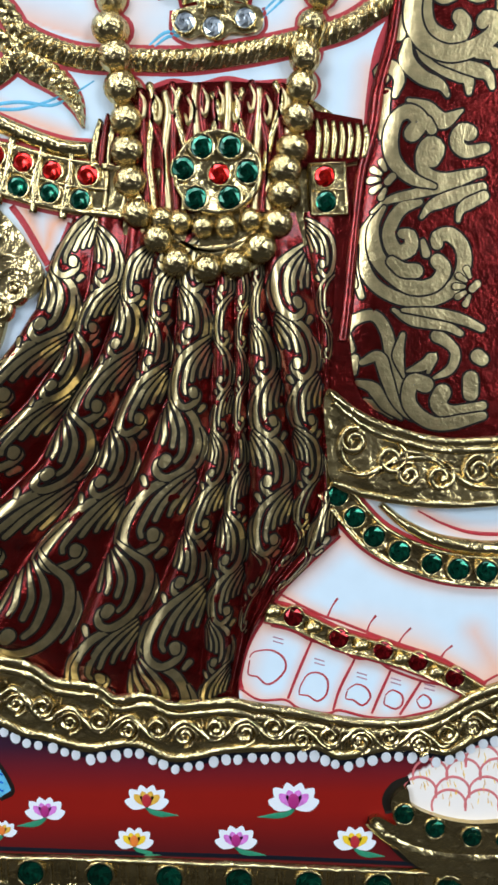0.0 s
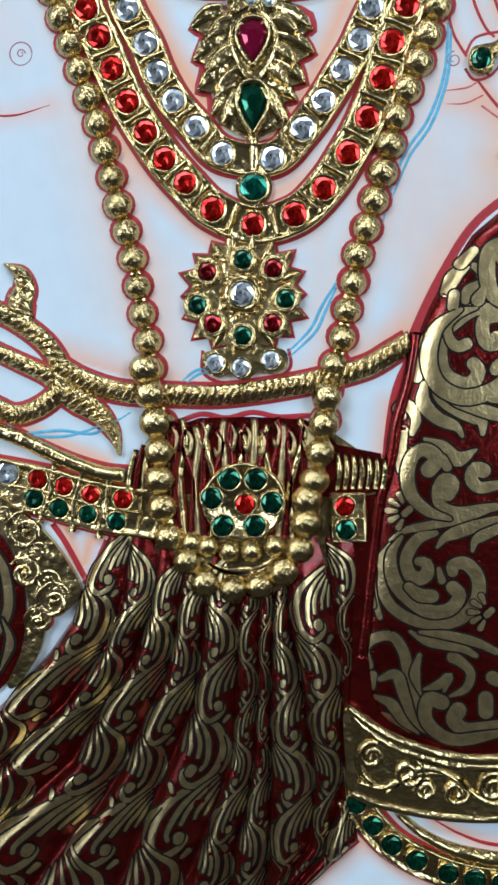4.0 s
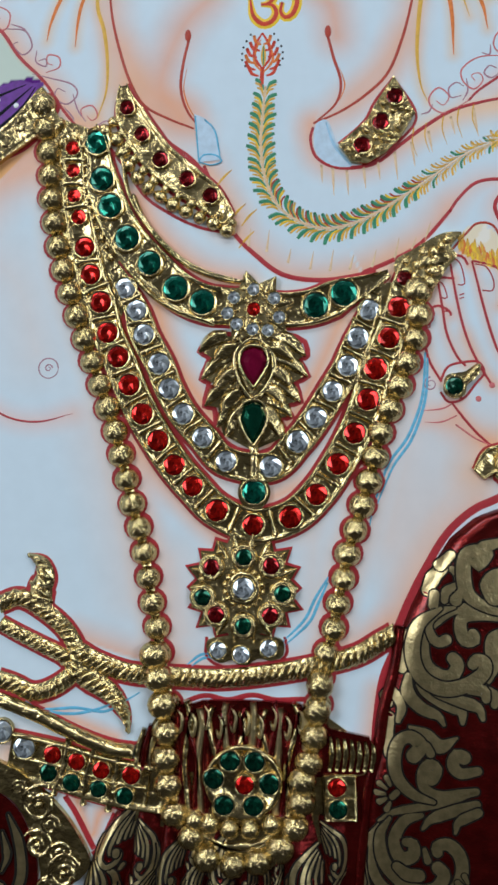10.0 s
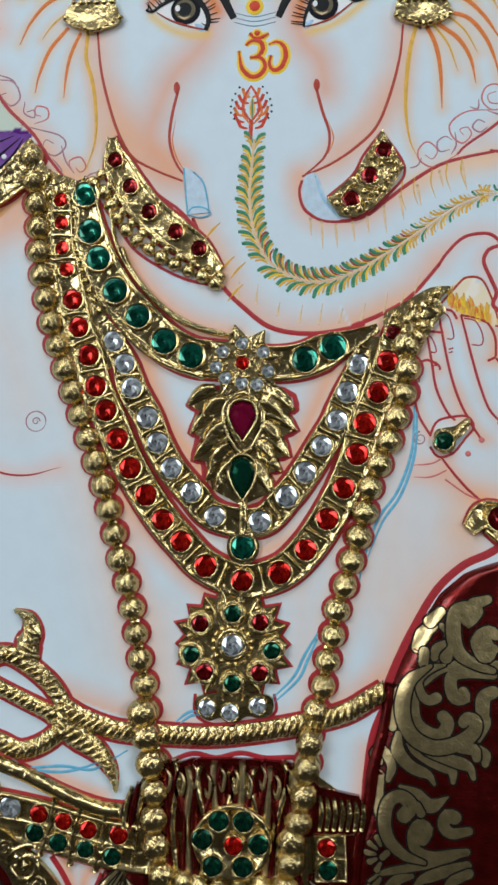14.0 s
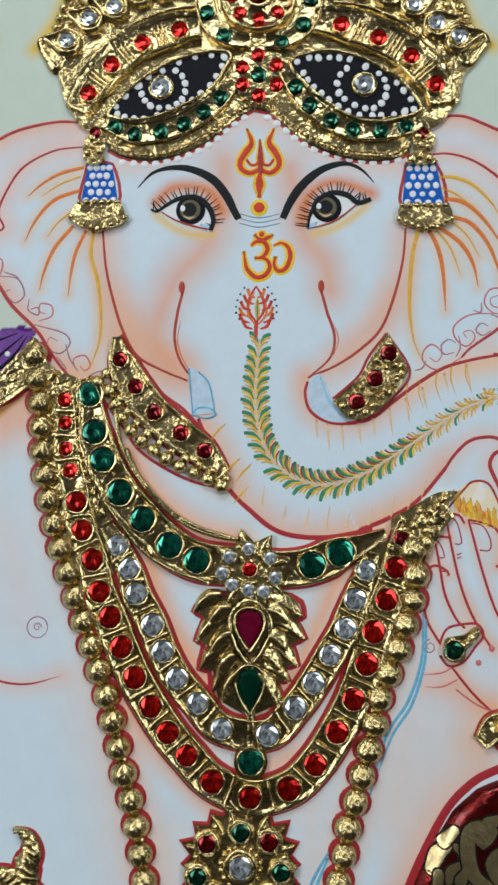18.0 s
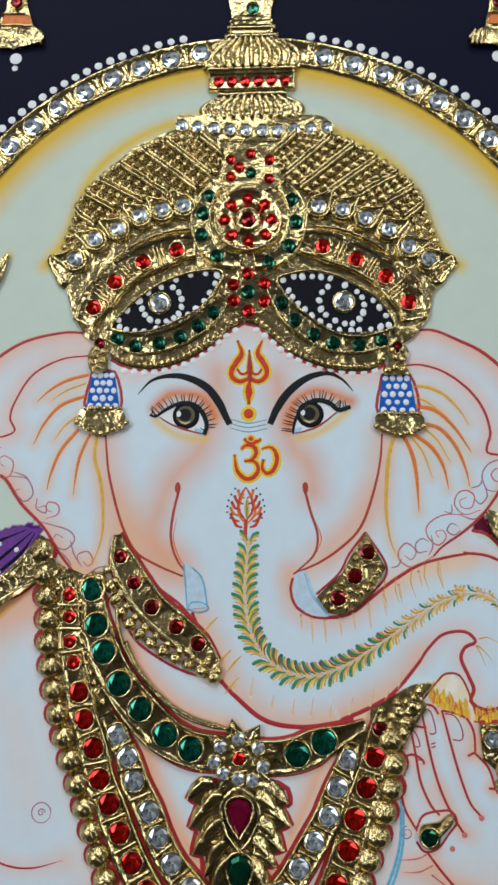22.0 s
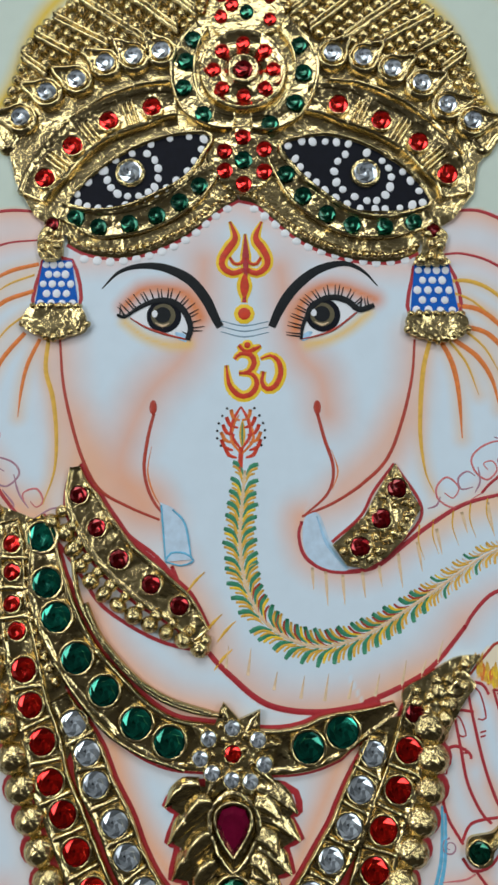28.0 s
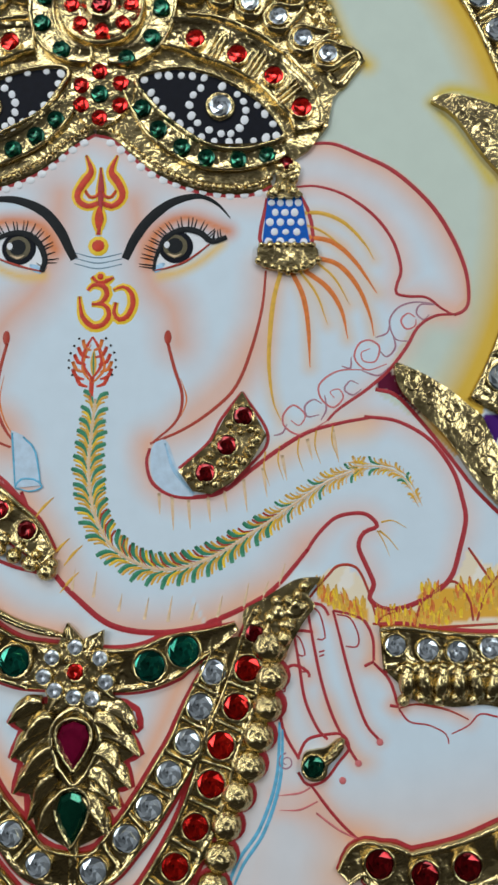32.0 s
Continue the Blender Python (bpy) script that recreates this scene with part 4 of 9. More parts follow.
blush([(-30.8, 165.1), (-24.2, 153.4), (-12.7, 143.3), (0.2, 139.0)], SKIN, 8, 0.85)
blush([(37.2, 24.1), (35.5, 12.1)], SKIN, 6, 0.7)

for pts, reach, strength in (([(53.0, 112.0), (46.0, 88.0), (41.0, 66.0)], 16, 0.4), ([(62.0, 84.0), (52.0, 70.0), (47.0, 56.0)], 16, 0.45), ([(-78.0, 150.0), (-66.0, 140.0), (-60.0, 120.0)], 18, 0.3),
                            ([(-44.0, 100.0), (-37.0, 76.0), (-31.0, 50.0)], 14, 0.35), ([(66.0, 96.0), (82.0, 96.0), (104.0, 100.0)], 16, 0.4), ([(-20.0, 60.0), (-16.0, 40.0)], 12, 0.4), ([(20.0, 66.0), (19.0, 44.0)], 10, 0.35)):
    blush(pts, (238, 200, 180), reach, strength)

# the raised palm with its fingers
HAND = [[(49.0, 131.3), (52.3, 130.6), (55.3, 131.5), (58.4, 129.9), (58.7, 128.6)], [(49.0, 131.3), (50.6, 126.1), (51.5, 120.9), (52.7, 115.7), (55.9, 110.0)], [(53.1, 133.9), (55.2, 139.1), (58.6, 139.3), (59.9, 139.1)], [(55.2, 139.1), (56.4, 131.2), (57.6, 123.4), (60.4, 116.9), (62.7, 114.4)],
        [(58.1, 146.0), (62.1, 145.4), (63.7, 143.0)], [(58.5, 145.5), (59.9, 136.4), (61.7, 127.2), (64.1, 119.5), (67.3, 113.0), (69.8, 108.9)], [(64.8, 144.1), (66.0, 139.0), (67.8, 131.1), (69.9, 123.3), (72.1, 117.4), (75.0, 114.0)], [(64.8, 144.1), (68.9, 143.2), (72.2, 141.6), (74.1, 137.6), (74.2, 132.3)],
        [(74.2, 131.7), (77.8, 127.7), (79.6, 121.9)], [(79.7, 121.6), (77.6, 121.9)], [(74.2, 132.1), (71.9, 131.0)], [(59.8, 106.8), (61.8, 104.9)], [(58.5, 104.3), (62.3, 99.2), (65.5, 95.5), (68.9, 92.3)], [(68.9, 92.3), (77.7, 89.8), (85.6, 90.0), (94.8, 92.7), (101.8, 95.7)]]
for pts in HAND:
    contour(pts, 0.75, None, (0.8, 1, 1, 0.9), (240, 176, 140), 3.2, 0.5, name="finger_line")
for q in [(69.8, 108.9), (75.0, 113.6), (66.0, 105.1)]:
    dot(q[0], q[1], 1.7, RED_SOFT, GROUND, "finger_drop", 0.02)
for pts in ([(53.8, 139.1), (56.5, 137.8), (57.8, 133.8), (56.2, 133.8)], [(58.7, 145.1), (61.4, 143.7), (62.7, 137.7), (60.8, 137.5)], [(65.6, 143.2), (68.8, 142.3), (70.7, 138.3), (70.3, 135.6), (67.6, 135.7)], [(49.4, 130.6), (52.0, 128.7), (52.9, 125.4), (50.9, 125.8)],
            [(56.4, 130.6), (57.7, 130.9)], [(61.2, 134.4), (62.5, 134.8)], [(61.2, 133.4), (62.4, 133.8)], [(56.4, 129.9), (58.0, 129.9)], [(50.8, 122.2), (52.9, 122.8)]):
    stroke("nail_line", pts, 0.4, RED_LINE, GROUND)
curl([(52.9, 109.4)][0], 2.0, 0.5, 90, 1.5, MAUVE, 0.4)
for pts in ([(50.5, 101.9), (55.8, 102.4), (58.4, 103.6)], [(51.1, 98.7), (55.7, 98.7), (60.0, 100.5)]):
    contour(pts, 0.5, RED_SOFT, (0.2, 1, 0.8), SKIN2, 4, 0.6)
blush([(62.9, 122.1), (67.9, 111.8), (71.8, 109.2)], (240, 176, 130), 5, 0.5)
contour([(79.7, 121.2), (83.6, 122.1), (88.3, 121.5), (92.2, 120.4), (96.1, 118.5)], 0.6, BROWN_LINE, (0.6, 1, 0.6), SKIN, 4, 0.6)
contour([(79.7, 121.2), (82.1, 118.2), (86.7, 117.3), (90.6, 115.3), (91.2, 113.0)], 0.5, None, (1, 0.6))
contour([(92.0, 115.3), (96.1, 117.2), (98.9, 119.7), (103.1, 119.0)], 0.5, None, (0.6, 1))
contour([(59.6, 98.0), (64.8, 94.2), (68.9, 92.3)], 0.5, RED_SOFT, (1, 1), SKIN, 8, 0.6)
blush([(69.9, 91.1), (82.9, 88.5), (98.8, 92.6)], SKIN, 7, 0.6, "left")
# sweet in the hand: pale yellow scales
flood([(60.9, 150.4), (66.5, 155.0), (69.2, 153.7), (73.8, 150.2), (75.0, 143.5), (82.5, 144.4), (90.8, 148.0), (95.8, 153.3), (98.1, 158.7), (102.0, 154.6), (112.9, 153.1), (111.9, 137.1), (79.6, 139.5), (71.5, 141.6), (66.2, 143.6)], (240, 226, 200))
for q in [(68.0, 151.6), (78.3, 141.5), (92.0, 144.7), (100.5, 151.9), (102.8, 143.9)]:
    flood([(q[0] - 2.2, q[1] - 2.5), (q[0] + 2, q[1] - 1.5), (q[0] + 0.6, q[1] + 3.2)], (242, 236, 226))
for pts in ([(58.1, 146.0), (63.7, 152.4), (66.5, 154.8), (70.6, 154.3), (73.1, 149.6), (75.0, 142.9)], [(75.3, 140.9), (77.0, 142.8), (81.1, 143.9)], [(84.3, 140.1), (86.6, 146.1), (93.6, 150.7), (97.5, 146.6), (98.4, 141.3)], [(99.3, 141.3), (101.7, 147.9), (104.9, 151.9)], [(98.1, 158.7), (100.7, 154.6), (103.2, 150.6)],
            [(74.2, 140.9), (85.0, 139.8), (104.3, 140.5)]):
    stroke("scale_line", pts, 0.7, BROWN_LINE, GROUND, "", (0.8, 1, 0.8))
for base, count, tall in (([(61.4, 147.4), (63.7, 145.6), (66.0, 144.3), (68.8, 143.0), (72.9, 141.5)], 46, 5.5), ([(75.2, 140.9), (78.8, 140.6), (85.5, 140.5), (93.0, 140.7)], 60, 6.0), ([(86.0, 141.0), (95.0, 141.5), (104.0, 142.0), (112.0, 142.5)], 90, 14.0), ([(99.0, 144.0), (104.0, 147.0), (110.0, 146.0)], 50, 9.0)):
    flood(base + [(x, y + tall * 0.55) for x, y in base[::-1]], (232, 176, 66))
    line = curve(base, 0.5)
    for k in range(count):
        q = line[int((k * 0.618) % 1 * (len(line) - 1))]
        y = q[1] + random.uniform(-0.6, tall * 0.55)
        z, lean = random.uniform(1.8, 3.2), random.uniform(-0.7, 0.7)
        stroke("sweet_dab", [(q[0], y), (q[0] + lean * 0.2, y + z * 0.5), (q[0] + lean, y + z)], random.uniform(0.7, 1.2), (YELLOW, OCHRE, OCHRE, ORANGE)[k % 4], GROUND, "", (0.6, 1, 0.3))

# ---- necklaces, pendants and chains in raised gold foil ----
def rimmed(w, top=1.3, floor=0.7):
    return [(-w, -0.2), (-w * 0.97, top * 0.7), (-w * 0.86, top), (-w * 0.72, floor + 0.1), (-w * 0.64, floor), (w * 0.64, floor), (w * 0.72, floor + 0.1), (w * 0.86, top), (w * 0.97, top * 0.7), (w, -0.2)]


def halo_line(pts, w, over=0.9, mat=None, step=0.8, widths=(1.0,)):
    """The crimson edge that is painted round a raised piece."""
    stroke("contour", pts, 2 * (w + over), mat or RED_LINE, GROUND, "", widths, 0.07, None, step)


def gem_band(name, path, w, stones, label, mat=GOLD, bars=True, widths=(1.0,), top=2.0, red=True, floor=0.7):
    """A strip of foil along path set with stones: (points, size, material, collar)."""
    if red:
        halo_line(path, w, 0.8, widths=widths)
        blush(path, (238, 182, 140), w + 5.5, 0.75)
    ob = band(name, path, rimmed(w, top, floor), mat, painting, label, widths)
    for pts, size, m, collar in stones:
        for p in pts:
            gem(p[0], p[1], size * random.uniform(0.96, 1.04), m, ob, floor + 0.35, collar=collar)
        if bars:
            for a, b in zip(pts, pts[1:]):
                d = np.array(b) - np.array(a)
                if np.linalg.norm(d) < size * 2.1:
                    c, d = (np.array(a) + np.array(b)) / 2, d / np.linalg.norm(d)
                    n = np.array([-d[1], d[0]])
                    tilt = random.uniform(-0.5, 0.5)
                    band("bar", [tuple(c + d * tilt - n * w * 0.8), tuple(c), tuple(c - d * tilt + n * w * 0.8)], [(-0.95, floor - 0.1), (-0.45, floor + 1.0), (0.35, floor + 1.2), (0.95, floor - 0.1)], GOLD, ob, "", (1.1, 0.8, 1.15))
    return ob


# long bead strings
LEFT_STRING = [(-58.5, 192.7), (-57.7, 184.2), (-56.5, 175.7), (-56.0, 166.5), (-54.9, 158.1), (-53.5, 149.8), (-51.7, 142.3), (-49.6, 135.4), (-46.9, 127.5), (-44.3, 120.1), (-41.8, 112.8), (-39.3, 105.0), (-37.1, 99.1), (-35.4, 92.7), (-33.4, 84.7), (-31.4, 76.0), (-29.1, 68.1), (-27.4, 60.2), (-26.4, 54.0), (-25.4, 47.8), (-24.1, 41.6), (-23.1, 33.9), (-21.8, 27.4), (-20.5, 20.1)]
RIGHT_STRING = [(49.1, 135.9), (49.6, 129.8), (49.2, 124.4), (47.2, 118.1), (45.3, 112.4), (43.0, 105.8), (40.2, 100.0), (38.2, 93.9), (37.1, 88.3), (35.5, 82.3), (33.4, 75.3), (31.8, 69.6), (29.2, 61.4), (28.2, 55.2), (27.1, 51.1), (26.0, 44.5), (24.6, 37.9), (22.8, 33.0), (21.6, 27.2), (21.2, 20.8)]
strings = []
for pts in (LEFT_STRING, RIGHT_STRING):
    halo_line(pts, 1.6, 0.7)
    blush(pts, (236, 186, 150), 8.0, 0.6)
    ob = band("bead_string", pts, [(-1.6, -0.2), (-1.2, 0.5), (1.2, 0.5), (1.6, -0.2)], GOLD, painting, "long string of round gold foil beads")
    line = curve(pts, 0.5)
    count = int(round(np.sum(np.linalg.norm(np.diff(line, axis=0), axis=1)) / 7.1)) + 1
    for k in range(count):
        q = line[int(k / (count - 1) * (len(line) - 1))]
        put("contour", shared_mesh("bead_edge", *lathe([(0.5, 0.0), (0.46, 0.1)], 16), [RED_LINE]), q[0], q[1], 0.05, GROUND, 0, 9.6 - 1.1 * k / count, 8.8 - 0.5 * k / count)
    chain(pts, 7.1, 7.6, ob, 0.5, sx=1.0, sy=0.98, sizes=(1.03, 1.0, 0.9))
    strings.append(ob)
chain([(-53.3, 187.4), (-52.6, 182.3), (-52.5, 173.9), (-51.7, 165.5), (-50.9, 157.2), (-49.1, 148.9), (-46.7, 141.4), (-44.3, 134.0)], 6.2, 3.0, strings[0], 0.6, jitter=0.2)
chain([(45.3, 124.8), (42.9, 116.9), (41.2, 110.6), (39.3, 104.3)], 6.0, 2.6, strings[1], 0.6, jitter=0.2)

# creased foil that shows between the strings at the shoulders
fill("foil_ground", [(-56.5, 190.0), (-54.5, 165.0), (-50.0, 140.0), (-44.5, 121.5), (-39.5, 119.5), (-34.0, 132.0), (-36.0, 146.0), (-32.0, 152.0), (-36.5, 165.0), (-41.0, 184.0)], GOLD_CHASED, painting, "creased gold foil between the necklaces at the shoulder", 0.1, False, 0.15, 0.2)
fill("foil_ground", [(36.0, 137.5), (47.0, 139.0), (48.5, 125.0), (44.0, 110.0), (38.5, 97.0), (35.0, 99.0), (36.0, 112.0), (37.0, 124.0)], GOLD_CHASED, painting, "creased gold foil between the necklaces at the raised arm", 0.1, False, 0.15, 0.2)
# red stone garland
REDS_SMALL = [(-49.4, 179.3), (-49.2, 172.6), (-48.9, 165.1), (-47.5, 158.8)]
REDS = [(-45.6, 149.9), (-43.8, 141.9), (-40.8, 133.7), (-38.7, 124.8), (-35.6, 117.8), (-32.3, 109.7), (-28.5, 101.4), (-23.9, 93.7), (-19.2, 86.8), (-14.0, 80.8), (-7.1, 74.0), (3.1, 69.9), (13.6, 72.2), (20.9, 78.5), (26.9, 87.0), (31.6, 95.6), (35.3, 105.0), (37.6, 113.6), (41.3, 122.3), (44.0, 131.0)]
path = REDS_SMALL + REDS + [(46.0, 139.5), (48.2, 144.7)]
gem_band("red_stone_garland", [(-50.6, 184.8)] + path, 4.9, [(REDS_SMALL, 3.9, RUBY, True), (REDS, 5.7, RUBY, True), ([(45.8, 139.2)], 4.3, GARNET, True)], "gold foil garland set with round red stones",
         widths=(0.5, 0.8, 0.9, 1, 1, 1, 1, 1, 1, 0.95, 0.5))
# clear stone garland
CLEARS = [(-33.6, 137.7), (-30.3, 131.2), (-28.2, 124.2), (-23.7, 115.7), (-20.8, 108.5), (-16.8, 101.3), (-11.1, 94.6), (-4.5, 87.8), (8.1, 86.3), (15.7, 93.3), (20.8, 100.0), (25.5, 107.4), (29.8, 114.5), (32.7, 122.4), (35.9, 130.3)]
gem_band("clear_stone_garland", [(-37.2, 143.7)] + CLEARS + [(37.6, 135.3)], 4.3, [(CLEARS, 5.6, CRYSTAL, True)], "gold foil garland set with clear faceted stones", widths=(0.5, 1, 1, 1, 1, 1, 1, 0.5))
# green stone necklace
GREENS = [(-42.3, 180.8), (-40.8, 169.9), (-38.3, 161.9), (-33.3, 152.4), (-26.7, 144.9), (-19.0, 137.5), (-11.3, 133.3)]
green = gem_band("green_stone_necklace", [(-44.3, 185.5)] + GREENS + [(-3.8, 132.1), (3.4, 131.7), (13.0, 130.8)] + [(20.9, 131.8), (28.9, 135.2)] + [(35.3, 137.7), (41.6, 140.8)], 5.6,
                 [(GREENS, 6.7, EMERALD, True), ([(20.9, 131.8), (28.9, 135.2)], 6.8, EMERALD, True)], "broad gold foil necklace set with round green stones", bars=False, top=1.9, widths=(0.4, 0.9, 1, 1, 1, 0.9, 0.95, 0.2))
for pts in ([(-35.0, 176.8), (-33.3, 166.8), (-29.1, 158.4), (-22.5, 150.0), (-14.3, 143.3), (-5.4, 139.9), (1.8, 138.9)], [(-31.6, 165.1), (-27.5, 156.7), (-19.2, 147.5), (-11.1, 142.5), (-1.4, 139.4)], [(-38.9, 152.0), (-33.1, 143.7), (-25.7, 135.4), (-17.5, 130.4), (-7.8, 127.0)]):
    band("ridge", pts, [(-0.7, 0.3), (-0.3, 1.9), (0.3, 1.9), (0.7, 0.3)], GOLD, green)
chain([(-49.2, 182.3), (-45.8, 177.1), (-45.4, 168.7), (-44.0, 160.4), (-40.6, 152.0), (-38.1, 147.0)], 3.2, 2.2, green, 1.0, jitter=0.25)
# choker of two parts, either side of the trunk
CHOKE = [(-33.6, 190.9), (-29.1, 182.9), (-23.6, 175.3), (-15.9, 169.3), (-9.1, 164.2)]
choker = gem_band("choker", [(-34.7, 197.9), (-33.5, 191.1), (-29.6, 183.4), (-24.0, 175.7), (-16.1, 168.9), (-9.5, 163.8), (-3.8, 157.1)], 5.0, [(CHOKE, 4.3, GARNET, True)], "gold foil choker with dark red stones and a bead edge", GOLD_CHASED, False, widths=(0.25, 0.9, 1, 1, 1, 0.85, 0.5))
chain([(-40.1, 184.5), (-36.7, 181.9), (-33.9, 176.0), (-30.5, 170.4), (-25.5, 165.8), (-20.6, 162.4), (-15.2, 159.4), (-9.8, 157.0), (-4.3, 154.3)], 4.6, 4.2, choker, 0.7, jitter=0.15)
chain([(-37.6, 187.0), (-35.1, 183.5), (-32.2, 176.8), (-28.2, 171.7), (-23.3, 167.4), (-18.0, 164.0), (-12.4, 161.0), (-7.1, 158.6), (-3.0, 156.2)], 4.2, 3.0, choker, 0.9, jitter=0.2)
stroke("contour", [(-41.8, 183.7), (-34.2, 173.5), (-28.3, 165.0), (-20.9, 159.6), (-12.7, 155.6), (-3.0, 153.3)], 0.9, RED_LINE, GROUND)
stroke("contour", [(-33.6, 198.7), (-28.5, 190.1), (-21.9, 181.5), (-14.4, 175.5), (-7.9, 167.0), (-2.2, 154.6)], 0.9, RED_LINE, GROUND)
tusk_band = fill("choker", [(43.5, 197.9), (49.4, 186.8), (45.2, 179.7), (40.7, 175.2), (35.6, 172.4), (31.1, 173.2), (27.7, 178.2), (35.7, 185.2), (39.0, 191.1)], GOLD_CHASED, painting, "gold foil choker piece with three dark red stones", 0.1, False, 0.9, 0.3, rim=1.2)
pebble([(43.5, 197.0), (48.8, 186.8), (45.2, 180.0), (40.7, 175.6), (35.6, 172.9), (31.5, 173.8), (28.6, 178.2), (35.7, 184.6), (39.3, 190.6)], 30, 2.3, tusk_band, 0.95)
for p in [(43.7, 191.6), (39.6, 184.3), (34.3, 177.6)]:
    gem(p[0], p[1], 4.6, GARNET, tusk_band, 1.3)
chain([(47.2, 187.9), (45.3, 183.8), (42.9, 181.1), (40.1, 179.0), (38.8, 176.6)], 3.0, 2.6, tusk_band, 1.0, jitter=0.2)
stroke("contour", [(43.5, 197.9), (49.8, 186.8), (45.2, 179.4), (35.6, 172.1)], 0.8, RED_LINE, GROUND)
stroke("contour", [(43.5, 197.9), (38.2, 191.1), (34.9, 185.2), (27.7, 178.9)], 0.8, RED_LINE, GROUND)

# shoulder clasp beside the palm
clasp = fill("clasp", [(43.2, 144.0), (47.9, 147.1), (51.9, 149.5), (56.6, 151.8), (61.8, 152.0), (60.5, 150.1), (58.9, 147.8), (60.4, 145.3), (58.0, 142.2), (54.9, 137.4), (51.7, 133.5), (44.7, 137.6)], GOLD_CHASED, painting, "wrinkled gold foil shoulder clasp", 0.1, True, 0.9, 0.4)
pebble([(44.0, 144.0), (48.3, 146.3), (51.9, 148.7), (56.6, 150.8), (60.5, 151.4), (58.6, 148.2), (59.7, 145.3), (57.6, 142.5), (54.4, 138.1), (51.4, 134.3), (45.5, 137.9)], 16, 3.0, clasp, 1.0)
chain([(51.8, 143.9), (54.1, 140.6), (51.7, 135.9), (50.1, 131.1)], 4.0, 4.2, clasp, 0.8, jitter=0.2)
p = [(55.7, 144.6)][0]
gem(p[0], p[1], 4.0, GOLD_BEAD, clasp, 1.2)

# star brooch in the middle of the necklace
c0 = (3.4, 130.8)
star = [(c0[0] + r * math.cos(radians(a)), c0[1] + r * math.sin(radians(a))) for k in range(16) for r, a in [((11.5, 7.6)[k % 2], 22.5 * k + 11)]]
brooch = fill("star_brooch", star, GOLD_CHASED, painting, "eight-pointed gold brooch with clear stones round a red one", 0.9, False, 0.5, 0.5)
for p in [(3.3, 136.5), (-2.2, 134.2), (9.2, 133.8), (-4.1, 129.8), (10.6, 128.4), (-1.4, 126.6), (3.1, 125.1), (7.4, 124.7)]:
    gem(p[0], p[1], 3.4, CRYSTAL, brooch, 1.9)
gem(c0[0], c0[1], 3.7, RUBY, brooch, 1.9)
for k in range(8):
    a = radians(45.0 * k + 11)
    band("petal", [(c0[0] + r * math.cos(a), c0[1] + r * math.sin(a)) for r in (5.4, 8.4, 11.2)], [(-1.9, 0.9), (-0.8, 2.0), (0, 2.5), (0.8, 1.9), (1.9, 0.9)], GOLD, brooch, "", (0.8, 1.0, 0.15))
pebble(star, 34, 2.3, brooch, 1.3)

# leaf pendant with two drop stones
PENDANT = [(-8.3, 124.2), (-12.4, 119.3), (-9.6, 117.4), (-11.8, 111.3), (-9.6, 110.1), (-10.9, 103.5), (-8.0, 102.9), (-6.3, 94.8), (2.9, 90.0), (12.5, 94.0), (10.9, 99.5), (14.4, 100.3), (12.5, 103.5), (16.8, 104.6), (15.4, 109.9), (18.9, 111.8), (16.5, 116.3), (18.6, 117.7), (15.0, 123.4)]
pend = fill("leaf_pendant", [(3.2 + (x - 3.2) * 0.9, 108 + (y - 108) * 0.96) for x, y in PENDANT], GOLD_CHASED, painting, "pointed gold leaf pendant with red and green drop stones", 0.2, False, 0.3, 0.4)
stroke("contour", PENDANT + PENDANT[:1], 1.6, RED_LINE, GROUND, step=2.0)
for root, tip, row in (((-4.2, 123.6), (-12.3, 119.1), 0), ((-2.6, 118.3), (-11.6, 111.2), 0), ((-2.6, 111.0), (-10.6, 103.5), 0), ((-0.2, 104.6), (-7.2, 97.5), 0), ((-1.5, 120.3), (-7.9, 115.7), 1), ((-1.0, 113.4), (-7.9, 107.6), 1), ((-0.5, 107.5), (-5.7, 101.2), 1), ((8.6, 123.4), (18.1, 117.5), 0), ((8.9, 117.3), (18.6, 111.6), 0), ((8.6, 110.6), (16.5, 104.4), 0), ((7.0, 104.9), (14.2, 100.1), 0), ((6.2, 99.5), (12.0, 94.7), 0), ((8.1, 120.2), (14.5, 116.1), 1), ((8.4, 113.2), (13.8, 108.7), 1), ((7.1, 108.1), (11.9, 103.6), 1), ((0.8, 103.4), (-4.4, 94.8), 1), ((5.6, 103.3), (10.9, 94.7), 1)):
    mid = (0.5 * (root[0] + tip[0]), 0.5 * (root[1] + tip[1]) + 1.2)
    lift = 1.0 * row
    band("leaf", [root, mid, tip], [(-2.5, 0.2 + lift), (-1.5, 1.7 + lift), (-0.3, 2.5 + lift), (0.1, 1.5 + lift), (1.3, 1.9 + lift), (2.5, 0.2 + lift)], (GOLD, GOLD_CHASED)[row], pend, "", (0.7, 1.05, 0.85, 0.1))


